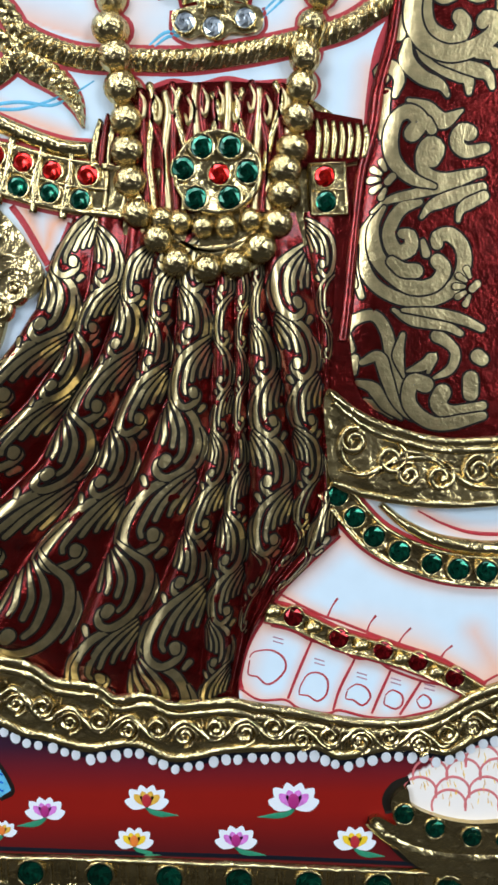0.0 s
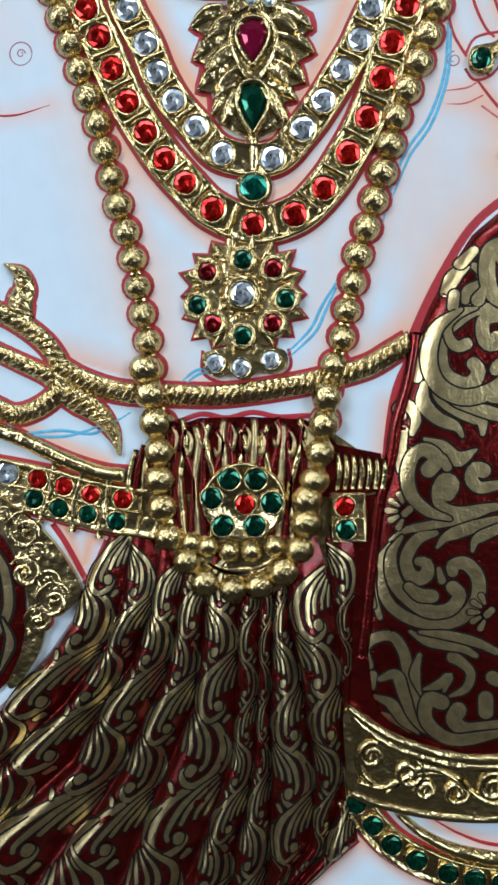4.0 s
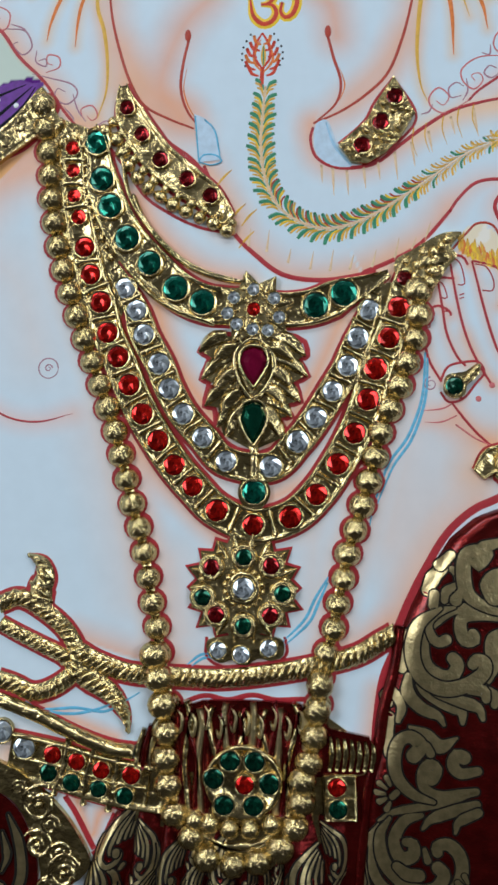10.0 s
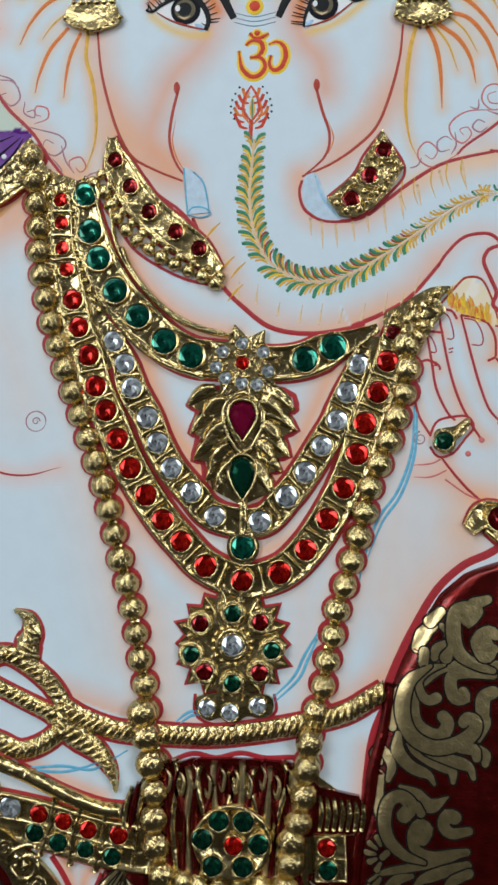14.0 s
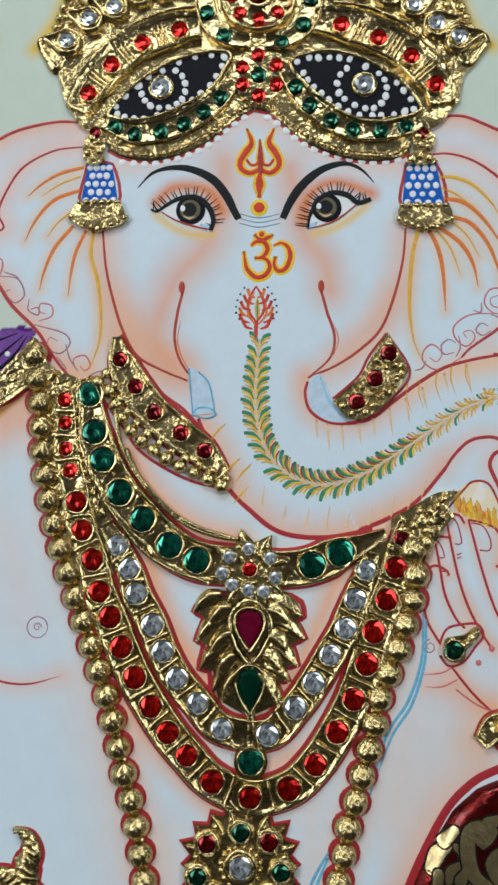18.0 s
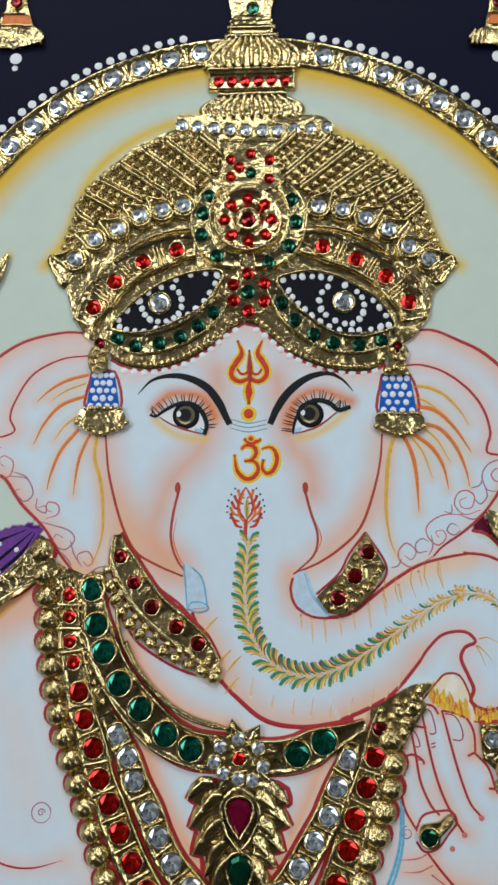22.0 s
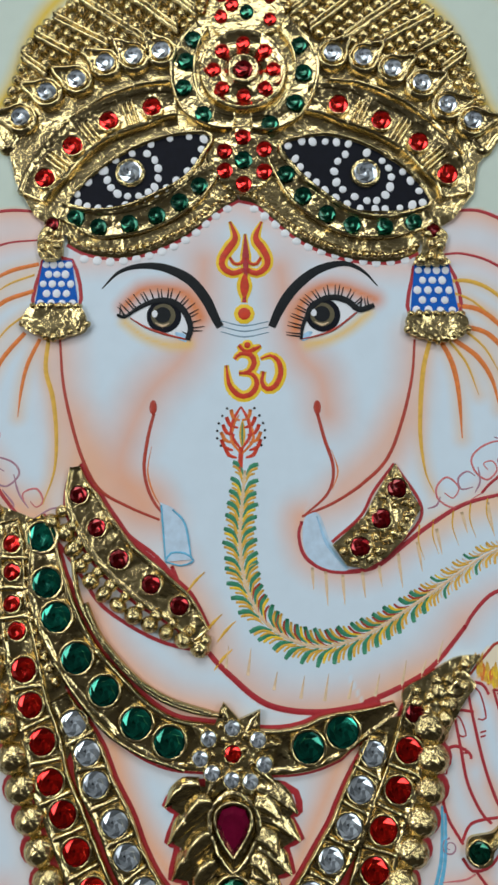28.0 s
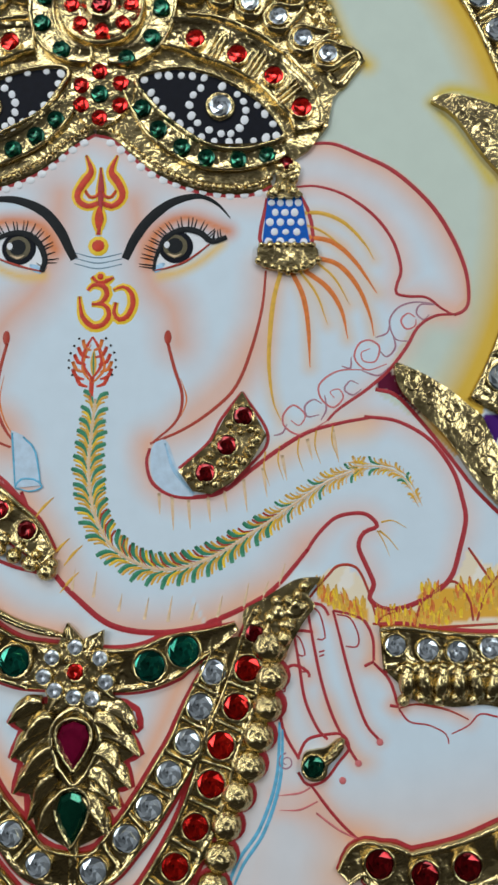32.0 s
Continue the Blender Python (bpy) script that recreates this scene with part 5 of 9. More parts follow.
def drop_stone(c, w, l, mat, parent, up=True, h=2.2, label=""):
    pts = []
    for k in range(20):
        a = 2 * math.pi * k / 20
        pts.append((c[0] + w * 0.65 * math.sin(a) * math.sin(a / 2) ** 1.2, c[1] + l * 0.5 * math.cos(a) * (1 if up else -1)))
    rings = []
    heart = (c[0], c[1] - l * (0.06 if up else -0.06))
    for f, hh in ((1.0, h - 1.2), (1.0, h), (0.74, h + 1.0), (0.4, h + 1.25)):
        rings += [(heart[0] + (x - heart[0]) * f, heart[1] + (y - heart[1]) * f, hh) for x, y in pts[::2]]
    faces = [(k * 10 + i, k * 10 + (i + 1) % 10, (k + 1) * 10 + (i + 1) % 10, (k + 1) * 10 + i) for k in range(3) for i in range(10)] + [tuple(range(30, 40))]
    if up:
        faces = [f[::-1] for f in faces]
    mesh_part("drop_stone", rings, faces, mat, parent, label)
    band("collar", [(c[0] + (x - c[0]) * 1.1, c[1] + (y - c[1]) * 1.1) for x, y in pts], [(-0.75, 0.3), (-0.6, h + 0.5), (0.1, h + 0.7), (0.75, 0.3)], GOLD, parent, "", closed=True)


drop_stone((3.4, 114.4), 7.6, 10.6, MAGENTA, pend, False, 2.8, "magenta drop-shaped stone")
drop_stone((3.3, 98.4), 7.4, 11.6, BOTTLE, pend, False, 2.8, "deep green drop-shaped stone")
band("ridge", [(3.4, 122.4), (8.2, 118.8), (8.8, 112.4), (3.4, 105.0), (-1.4, 112.5), (-1.4, 118.9)], [(-0.9, 1.4), (0.0, 3.4), (0.9, 1.4)], GOLD, pend, closed=True)
fill("leaf", [(-2.2, 95.0), (0.2, 100.5), (3.4, 104.5), (6.6, 100.5), (8.9, 94.9), (3.4, 92.6)], GOLD, pend, "", 0.9, True, 0.5, 0.4)
band("link", [(3.4, 93.4), (3.5, 88.6), (3.4, 83.1)], [(-1.4, -0.2), (-0.9, 1.4), (0.9, 1.4), (1.4, -0.2)], GOLD, pend)
v0 = [(3.4, 79.2)][0]
base = fill("link", [(v0[0] + 4.6 * math.cos(k * 0.4189), v0[1] + 4.9 * math.sin(k * 0.4189)) for k in range(15)], GOLD, painting, "gold link with a round green stone", 0.2, True, 0.4, 0.5)
gem(v0[0], v0[1], 6.4, EMERALD, base, 1.2)

# flower pendant
f0 = (0.5, 52.5)
spikes = [(f0[0] + r * math.cos(radians(a)), f0[1] + r * math.sin(radians(a))) for k in range(36) for r, a in [((15.3 + (k * 5 % 3) * 0.7, 13.2)[k % 2], 10 * k)]]
flower = fill("flower_pendant", spikes, GOLD_CHASED, painting, "spiky gold flower pendant with red, green and clear stones", 0.3, False, 0.4, 0.6, rim=0.35)
big = [(f0[0] + (x - f0[0]) * 1.07, f0[1] + (y - f0[1]) * 1.07) for x, y in spikes]
fill("contour", big, RED_LINE, GROUND, "", 0.12, False)
gem(f0[0], f0[1], 5.6, CRYSTAL, flower, 2.4)
v1, f1 = lathe([(5.0, 0.5), (4.9, 2.0), (4.3, 3.2), (3.3, 2.6)], 18, 0, False)
mesh_part("setting", [(f0[0] + a, f0[1] + b, c) for a, b, c in v1], f1, GOLD, flower, "", True)
for k, (m, p) in enumerate(zip((BOTTLE, GARNET) * 4, [(0.6, 61.1), (8.2, 58.7), (11.3, 51.1), (7.9, 45.1), (0.4, 42.1), (-7.2, 45.2), (-11.0, 49.9), (-8.5, 58.2)])):
    gem(p[0], p[1], 4.4, m, flower, 1.9)
    v1, f1 = lathe([(3.9, 0.5), (3.7, 1.9), (3.1, 2.7), (2.6, 2.2)], 14, 0, False)
    mesh_part("setting", [(p[0] + a, p[1] + b, c) for a, b, c in v1], f1, GOLD_BEAD, flower, "", True)
for k in range(18):
    a = radians(20 * k)
    band("petal", [(f0[0] + r * math.cos(a), f0[1] + r * math.sin(a)) for r in (9.5, 12.5, 15.4)], [(-1.5, 0.8), (-0.6, 1.9), (0, 2.3), (0.6, 1.7), (1.5, 0.8)], GOLD, flower, "", (0.8, 1.0, 0.15))
for k in range(16):
    a = radians(22.5 * k + 11)
    bead(f0[0] + 12.0 * math.cos(a), f0[1] + 12.0 * math.sin(a), 2.2, flower, 1.2)
    bead(f0[0] + 5.2 * math.cos(a), f0[1] + 5.2 * math.sin(a), 1.7, flower, 1.4)
tail = fill("flower_pendant", [(-9.6, 37.9), (-3.0, 39.5), (1.0, 40.3), (5.6, 39.6), (11.1, 38.2), (11.4, 34.0), (8.0, 32.5), (4.5, 33.0), (0.9, 31.1), (-2.6, 32.6), (-6.1, 31.7), (-9.2, 33.8)], GOLD_CHASED, painting, "gold foil end with three clear stones", 0.2, True, 0.5, 0.5)
for p in [(-6.7, 35.3), (-0.2, 34.1), (7.4, 36.0)]:
    gem(p[0], p[1], 4.4, CRYSTAL, tail, 1.2)
stroke("contour", [(-10.0, 38.7), (-10.0, 33.3), (-6.1, 30.7), (0.9, 29.9), (8.0, 31.2), (12.3, 34.1), (11.9, 38.9)], 0.9, RED_LINE, GROUND)
band("link", [(1.8, 67.4), (1.3, 62.8)], [(-2.6, -0.2), (-1.6, 1.2), (1.6, 1.2), (2.6, -0.2)], GOLD, flower)

# twisted waist rope with its knot
def rope(name, pts, w, label, widths=(1.0,), pitch=2.1, parent=None):
    halo_line(pts, w, 0.7, widths=widths)
    ob = band(name, pts, [(-w, -0.2), (-w * 0.7, w * 0.38), (0.0, w * 0.55), (w * 0.7, w * 0.38), (w, -0.2)], GOLD, parent or painting, label, widths)
    line = curve(pts, 0.4)
    n, s = normals(line), along(line)
    total = np.sum(np.linalg.norm(np.diff(line, axis=0), axis=1))
    count = int(total / pitch)
    rv, rf = [], []
    for k in range(count):
        i = int((k + 0.5) / count * (len(line) - 1))
        g = np.interp(s[i], np.linspace(0, 1, len(widths)), widths)
        d = np.array([n[i][1], -n[i][0]])
        half = 0.42 * pitch
        base_i = len(rv)
        for j in range(5):
            x = (j / 2 - 1) * w * 0.95 * g
            c = line[i] + n[i] * x + d * x * 0.55
            hh = max(0.0, 1 - (j / 2 - 1) ** 2) ** 0.5
            for o, e in ((-half, -0.5), (0.0, 1.15), (half, -0.5)):
                q = c + d * o
                rv.append((q[0], q[1], w * 0.72 * hh * 0.95 + e * (0.5 + 0.5 * hh) + random.uniform(-0.08, 0.08)))
        for j in range(4):
            for o in range(2):
                a = base_i + j * 3 + o
                rf.append((a, a + 1, a + 4, a + 3))
    mesh_part("strand", rv, rf, GOLD_BEAD, ob, "", True)
    return ob


rope("waist_rope", [(-47.7, 35.1), (-40.9, 31.3), (-31.3, 28.3), (-18.6, 27.5), (-6.1, 27.2), (6.4, 28.5), (18.8, 30.7), (31.1, 33.9), (38.1, 37.8), (42.2, 40.2)], 2.9, "twisted gold foil rope round the waist")
rope("rope_end", [(-47.3, 28.9), (-40.8, 25.1), (-36.0, 21.3), (-33.1, 16.8), (-31.8, 11.9)], 3.2, "tapering end of the gold rope", (1, 1.1, 0.9, 0.6, 0.08))
rope("rope_loop", [(-69.8, 26.2), (-64.9, 24.7), (-59.2, 22.5), (-52.8, 24.5), (-47.6, 28.9), (-47.0, 34.3), (-50.6, 40.5), (-57.2, 45.9), (-63.7, 49.0), (-69.4, 47.3)], 2.7, "loop of twisted gold foil rope")
rope("rope_end", [(-56.8, 45.9), (-57.6, 51.4), (-56.3, 55.3), (-57.4, 59.2), (-61.3, 61.6)], 2.8, "curled end of the gold rope", (0.9, 1.3, 1.1, 0.7, 0.1))
rope("rope_loop", [(-69.3, 41.8), (-63.5, 38.8), (-57.0, 35.7), (-51.3, 33.0), (-48.2, 30.4)], 2.4, "strand of twisted gold foil rope", (0.9, 1.0))
# ring on the little finger
rb = fill("finger_ring", [(57.0, 111.4), (59.5, 112.3), (62.4, 112.8), (65.4, 114.8), (66.4, 112.8), (64.6, 110.4), (62.6, 108.6), (62.0, 106.2), (59.0, 105.2), (56.4, 107.2)], GOLD_CHASED, painting, "gold ring with a dark green stone", 0.1, True, 0.6, 0.5)
for q in ((62.6, 110.4), (64.0, 112.0), (65.2, 113.4)):
    bead(q[0], q[1], 2.9, rb, 0.8, sx=0.8, sy=1.3, turn=-45)
p = (59.2, 108.6)
gem(p[0], p[1], 4.7, BOTTLE, rb, 1.2)
stroke("contour", [(55.7, 110.6), (58.0, 114.4), (63.4, 115.6), (66.4, 115.3), (67.7, 112.4), (65.2, 109.2), (61.8, 105.2), (57.8, 104.3), (55.6, 107.1)], 0.7, RED_LINE, GROUND)
# bangle and cup edge in the right part
cuff = gem_band("wrist_cuff", [(76.0, 135.2), (81.0, 135.4), (87.5, 134.5), (95.5, 133.6), (103.6, 133.3), (111.7, 133.5)], 5.2, [([(79.3, 135.9), (86.9, 134.8), (94.0, 134.2), (101.8, 135.2), (109.0, 134.0)], 4.7, CRYSTAL, True)], "gold foil rim with clear stones", bars=False)
for k in range(8):
    x = 81.8 + 4.1 * k
    bead(x, 127.4 - 0.1 * k, 4.4, cuff, 0.8, sx=0.95, sy=1.9, turn=14 * math.sin(k * 2.1))
    bead(x - 1.8, 130.6, 2.9, cuff, 0.9, sx=1.2, sy=0.8, turn=40)
    bead(x + 0.6, 131.0, 2.6, cuff, 0.9, sx=1.2, sy=0.8, turn=-40)
    bead(x - 1.0, 123.2 + (k % 2) * 0.7, 3.0, cuff, 0.6)
fill("cuff_base", [(77.0, 131.0), (87.3, 131.1), (111.5, 129.9), (110.9, 120.2), (100.3, 121.9), (92.3, 121.5), (83.6, 123.0), (80.2, 126.6)], GOLD_CHASED, cuff, "", 0.1, True, 0.3, 0.3)
bangle = gem_band("bangle", [(65.5, 84.1), (69.8, 88.0), (73.7, 86.7), (80.1, 84.0), (85.3, 84.4), (94.5, 86.5), (103.8, 90.1), (109.2, 92.5)], 6.0, [([(73.8, 87.1), (84.1, 84.6), (94.0, 86.3), (104.2, 90.5)], 6.0, GARNET, True)], "gold foil bangle with dark red stones", GOLD_CHASED, False, widths=(0.35, 1, 1, 1, 1))

# ---- crown, ear-rings and halo finial ----
CROWN = [(-60.1, 289.1), (-54.3, 290.4), (-52.2, 299.6), (-49.5, 310.0), (-42.9, 320.4), (-32.1, 330.4), (-19.3, 336.5), (-3.4, 340.9), (7.8, 341.5), (20.4, 340.3), (36.1, 334.3), (48.6, 327.8), (59.9, 317.0), (66.4, 302.3), (70.3, 291.4), (77.0, 286.4), (72.6, 281.3), (68.2, 276.0), (66.7, 268.1), (61.3, 261.3)] + [(54.8, 257.2), (51.2, 254.4), (44.9, 252.1), (33.9, 253.0), (24.3, 256.8), (17.5, 262.0), (11.3, 267.5), (6.4, 269.1), (5.0, 269.1), (-0.6, 265.9), (-7.6, 260.1), (-16.0, 255.8), (-24.3, 253.6), (-32.6, 254.7), (-37.5, 257.1)] + [(-46.9, 263.1), (-51.8, 272.1), (-54.6, 283.3)]
blush([(-61.6, 288.5), (-54.1, 299.7), (-44.9, 322.6), (-23.3, 338.1), (7.8, 342.8), (40.0, 334.4), (60.9, 318.0), (71.3, 293.0), (77.6, 285.8)], (226, 192, 72), 4.5, 1.0)
crown = fill("crown", CROWN, GOLD_CHASED, painting, "ornate domed crown of raised gold foil set with stones", 0.1, False, 0.35, 0.55)
AX = [(7.6, 319.2)][0]


def mirror(pts):
    return [(2 * AX[0] - x, y) for x, y in pts]


# lattice of rods and beads on the dome
RODS = [[(20.1, 318.9), (36.1, 333.0)], [(24.9, 314.2), (43.8, 329.4)], [(33.5, 311.3), (51.4, 324.1)], [(43.2, 310.1), (58.2, 318.5)], [(52.8, 307.4), (63.0, 313.4)], [(59.3, 301.8), (66.2, 307.1)], [(16.3, 327.1), (24.3, 334.2)]]
for half in (lambda p: p, mirror):
    for pts in RODS:
        a, b = half(pts)
        for o in (-0.8, 0.8):
            band("rod", [(a[0], a[1] + o), (b[0], b[1] + o)], [(-0.7, 0.6), (-0.3, 3.3), (0.3, 3.3), (0.7, 0.6)], GOLD, crown)
    for r0, r1 in zip(RODS[:-2], RODS[1:-1]):
        (a, b), (c, d) = half(r0), half(r1)
        for f in (0.33, 0.7):
            p0 = (a[0] + (c[0] - a[0]) * f, a[1] + (c[1] - a[1]) * f)
            p1 = (b[0] + (d[0] - b[0]) * f, b[1] + (d[1] - b[1]) * f)
            chain([p0, p1], 3.3, 3.2, crown, 1.5, jitter=0.15)
    (a, b), (c, d) = half(RODS[6]), half(RODS[0])
    for f in (0.25, 0.5, 0.75):
        chain([(a[0] + (c[0] - a[0]) * f, a[1] + (c[1] - a[1]) * f), (b[0] + (d[0] - b[0]) * f, b[1] + (d[1] - b[1]) * f)], 2.9, 3.0, crown, 1.15, jitter=0.2)
    chain(half([(65.3, 307.5), (67.5, 301.3), (69.5, 295.1), (70.8, 291.0)]), 3.2, 3.2, crown, 0.9)
    chain(half([(62.3, 304.5), (64.3, 298.3), (66.0, 293.1)]), 3.0, 2.8, crown, 0.9)
    # tiny ball edge of the dome
    chain(half([(36.1, 333.0), (48.6, 326.3), (59.3, 316.0), (65.6, 302.3), (69.7, 291.0)]), 2.4, 1.9, crown, 0.8, jitter=0.2)
# clear drop stones above the band
for pts in ([(-50.7, 289.3), (-44.1, 296.3), (-36.4, 299.9), (-29.0, 304.5), (-21.5, 306.4), (-14.3, 307.9)], [(31.0, 306.7), (39.1, 305.5), (46.7, 302.2), (54.2, 298.0), (60.6, 291.8), (67.0, 287.2)]):
    for p in pts:
        a = math.degrees(math.atan2(p[1] - AX[1] + 40, p[0] - AX[0]))
        ca, sa = math.cos(radians(a)), math.sin(radians(a))
        drop = []
        for k in range(12):
            x, y = 3.7 * math.cos(radians(30 * k)) + (3.4 if k == 0 else 0.5 if k in (1, 11) else 0.0), 3.7 * math.sin(radians(30 * k))
            drop.append((p[0] + x * ca - y * sa, p[1] + x * sa + y * ca))
        fill("setting", drop, GOLD, crown, "", 0.9, False, 0.7, 0.6)
        band("collar", drop, [(-0.8, 0.8), (-0.3, 3.2), (0.3, 3.2), (0.8, 0.8)], GOLD, crown, closed=True)
        gem(p[0], p[1], 4.6, CRYSTAL, crown, 2.7)
# red stone band, in two sweeps
for path, stones, w in (([(-47.5, 267.4), (-44.6, 273.1), (-37.3, 282.0), (-28.0, 288.9), (-16.7, 292.8), (-10.2, 293.5)], [(-44.0, 272.5), (-37.1, 281.4), (-27.8, 288.3), (-16.6, 292.1)], 5.0), ([(23.8, 294.5), (32.3, 293.0), (43.4, 288.4), (52.9, 282.2), (60.1, 273.2), (61.6, 266.7)], [(32.2, 292.4), (43.2, 287.8), (52.7, 281.6), (59.8, 272.6)], 5.0)):
    gem_band("red_stone_band", path, w, [(stones, 4.9, RUBY, True)], "gold crown band set with red stones", bars=False, red=False, top=3.3, floor=1.7, widths=(0.8, 1.15, 1.1, 1.1, 1.15, 0.8))
    for a, b in zip(stones, stones[1:]):
        d = np.array(b) - np.array(a)
        c, d = (np.array(a) + np.array(b)) / 2, d / np.linalg.norm(d)
        n = np.array([-d[1], d[0]])
        for o in (-1.3, 0.0, 1.3):
            band("bar", [tuple(c + d * o - n * 3.8), tuple(c + d * o + n * 3.8)], [(-0.6, 1.5), (-0.2, 2.6), (0.2, 2.6), (0.6, 1.5)], GOLD, crown)
for pts in ([(-47.2, 278.7), (-40.3, 287.0), (-30.5, 294.5), (-20.5, 298.6), (-11.9, 300.0)], [(29.7, 299.9), (39.6, 298.2), (49.4, 293.4), (57.7, 286.4), (64.3, 278.7)]):
    band("ridge", pts, [(-0.9, 0.6), (-0.3, 2.6), (0.3, 2.6), (0.9, 0.6)], GOLD, crown)
# dark almond panels with white dots
for panel, jewel, dots in (
        ([(-38.1, 265.7), (-32.9, 272.5), (-24.6, 279.1), (-14.7, 283.6), (-6.2, 285.0), (-1.1, 284.1), (-3.4, 278.8), (-7.6, 272.9), (-14.6, 268.5), (-23.0, 264.9), (-31.4, 263.8)], [(-22.1, 273.9)][0],
         [[(-35.7, 268.3), (-32.9, 271.6), (-29.4, 274.7), (-26.0, 277.5), (-21.7, 279.4), (-16.8, 281.9), (-11.9, 283.4), (-6.9, 283.8), (-3.1, 283.2)], [(-3.7, 280.4), (-5.5, 277.2), (-7.3, 274.4), (-10.2, 271.9), (-12.7, 269.8), (-15.5, 268.1), (-18.5, 266.9), (-23.3, 265.2), (-27.2, 264.2), (-30.3, 264.4), (-33.1, 265.0), (-35.3, 265.9)], [(-28.7, 274.8), (-28.0, 272.1), (-27.0, 270.0), (-25.3, 268.3), (-22.7, 267.6), (-19.9, 267.7), (-17.4, 268.7), (-15.8, 270.1), (-14.9, 272.5), (-14.9, 275.2), (-15.8, 277.5), (-17.8, 279.3)]]),
        ([(16.7, 281.1), (22.3, 283.5), (29.2, 284.2), (37.8, 281.8), (45.4, 277.4), (51.3, 272.2), (55.2, 265.3), (49.4, 262.4), (41.7, 261.4), (34.8, 263.1), (26.6, 268.8), (20.5, 274.9)], [(38.6, 273.2)][0],
         [[(18.8, 281.1), (22.4, 282.4), (25.2, 282.2), (28.5, 282.2), (31.4, 282.0), (34.5, 281.5), (39.2, 279.0), (43.1, 276.7)], [(20.6, 277.5), (21.9, 275.3), (23.6, 272.9), (25.8, 270.8), (28.1, 268.7), (30.8, 266.7), (33.7, 265.0), (37.0, 263.8), (40.9, 263.4), (43.4, 263.6), (47.2, 263.8), (50.4, 264.5), (53.1, 265.1)], [(33.6, 278.6), (31.6, 276.7), (30.6, 273.9), (31.1, 270.9), (32.7, 268.9), (35.7, 266.9), (38.8, 265.8), (41.3, 265.8), (43.6, 267.3), (44.9, 269.5), (45.3, 272.2), (44.7, 274.7)], [(48.3, 273.6), (50.2, 271.1), (52.3, 268.3)]])):
    fill("eye_panel", panel, DARK_NAVY, crown, "blue-black almond panel edged with white dots", 1.9, True)
    band("rim", panel, [(-0.7, 0.8), (-0.3, 2.7), (0.3, 2.7), (0.8, 0.8)], GOLD, crown, closed=True)
    for run in dots:
        for p in run:
            dot(p[0], p[1], random.uniform(1.75, 2.15), WHITE, crown, "white_dot", 1.9, random.uniform(0.9, 1.3), random.uniform(-40, 40))
    gem(jewel[0], jewel[1], 5.6, CRYSTAL, crown, 2.3, collar=False)
    v1, f1 = lathe([(4.0, 1.7), (3.9, 2.4), (3.4, 2.9), (2.8, 2.3)], 20, 0, False)
    mesh_part("collar", [(jewel[0] + a, jewel[1] + b, c) for a, b, c in v1], f1, GOLD, crown, "", True)
# green stone brow band and its beaded edge
for path, stones in (([(-40.0, 263.6), (-36.2, 262.6), (-30.3, 260.1), (-22.4, 260.7), (-15.3, 263.0), (-9.4, 266.6), (-4.4, 271.0), (-0.3, 276.2)], [(-36.0, 262.1), (-30.1, 259.6), (-22.2, 260.3), (-15.2, 262.5), (-9.4, 266.1), (-4.3, 270.5)]),
                     ([(15.0, 279.4), (18.1, 274.0), (22.5, 268.0), (28.6, 263.0), (35.1, 259.8), (43.4, 259.3), (51.0, 260.4), (55.1, 262.1)], [(18.1, 273.5), (22.4, 267.5), (28.5, 262.5), (34.9, 259.4), (43.2, 258.8), (50.7, 259.9)])):
    gem_band("green_stone_band", path, 3.9, [(stones, 4.2, BOTTLE, False)], "gold brow band set with dark green stones", bars=False, widths=(0.6, 1, 1, 1, 0.7), red=False, top=2.7, floor=1.3)
for pts in ([(-37.5, 257.0), (-32.6, 254.4), (-24.3, 253.2), (-16.0, 255.2), (-7.6, 259.5), (-0.6, 265.3), (5.0, 268.7)], [(6.4, 268.7), (11.3, 267.1), (17.4, 261.4), (24.3, 256.2), (33.9, 252.4), (44.9, 251.5), (51.2, 253.9)]):
    stroke("contour", pts, 4.6, RED_LINE, GROUND, "", (1,), 0.05)
    ob = band("brow_edge", pts, [(-1.7, -0.2), (-1.0, 0.8), (1.0, 0.8), (1.7, -0.2)], GOLD_CHASED, painting, "beaded gold edge of the crown")
    chain(pts, 1.9, 1.8, ob, 0.7, jitter=0.3)
for pts in ([(-33.9, 251.5), (-26.3, 250.7), (-18.7, 251.9), (-11.8, 254.2), (-6.2, 257.6), (-1.4, 261.9), (2.9, 264.8)], [(9.8, 264.7), (14.7, 261.1), (18.8, 257.0), (22.9, 254.7), (28.3, 252.5), (35.2, 250.9), (42.1, 249.7), (48.3, 250.5)]):
    line = curve(pts, 0.3)
    for k in range(13):
        i = int(k / 12 * (len(line) - 1))
        dot(line[i][0], line[i][1], 2.4, WHITE, GROUND, "white_dot", 0.02, random.uniform(0.8, 1.1))
# medallion in the middle
m0 = [(7.4, 302.7)][0]
v1, f1 = lathe([(11.8, 0.4), (11.7, 2.2), (11.1, 3.1), (10.3, 2.2), (4.4, 2.2), (4.2, 2.9), (3.6, 3.1), (2.8, 2.4), (0.2, 2.4)], 36)
med = mesh_part("medallion", [(m0[0] + a, m0[1] + b, c) for a, b, c in v1], f1, GOLD, painting, "round gold medallion ringed with red stones", True)
gem(m0[0], m0[1], 4.4, GARNET, med, 2.6, collar=False)
for k in range(8):
    a = radians(45 * k + 90)
    gem(m0[0] + 7.9 * math.cos(a), m0[1] + 7.6 * math.sin(a), 3.5, RUBY, med, 2.3, collar=False)
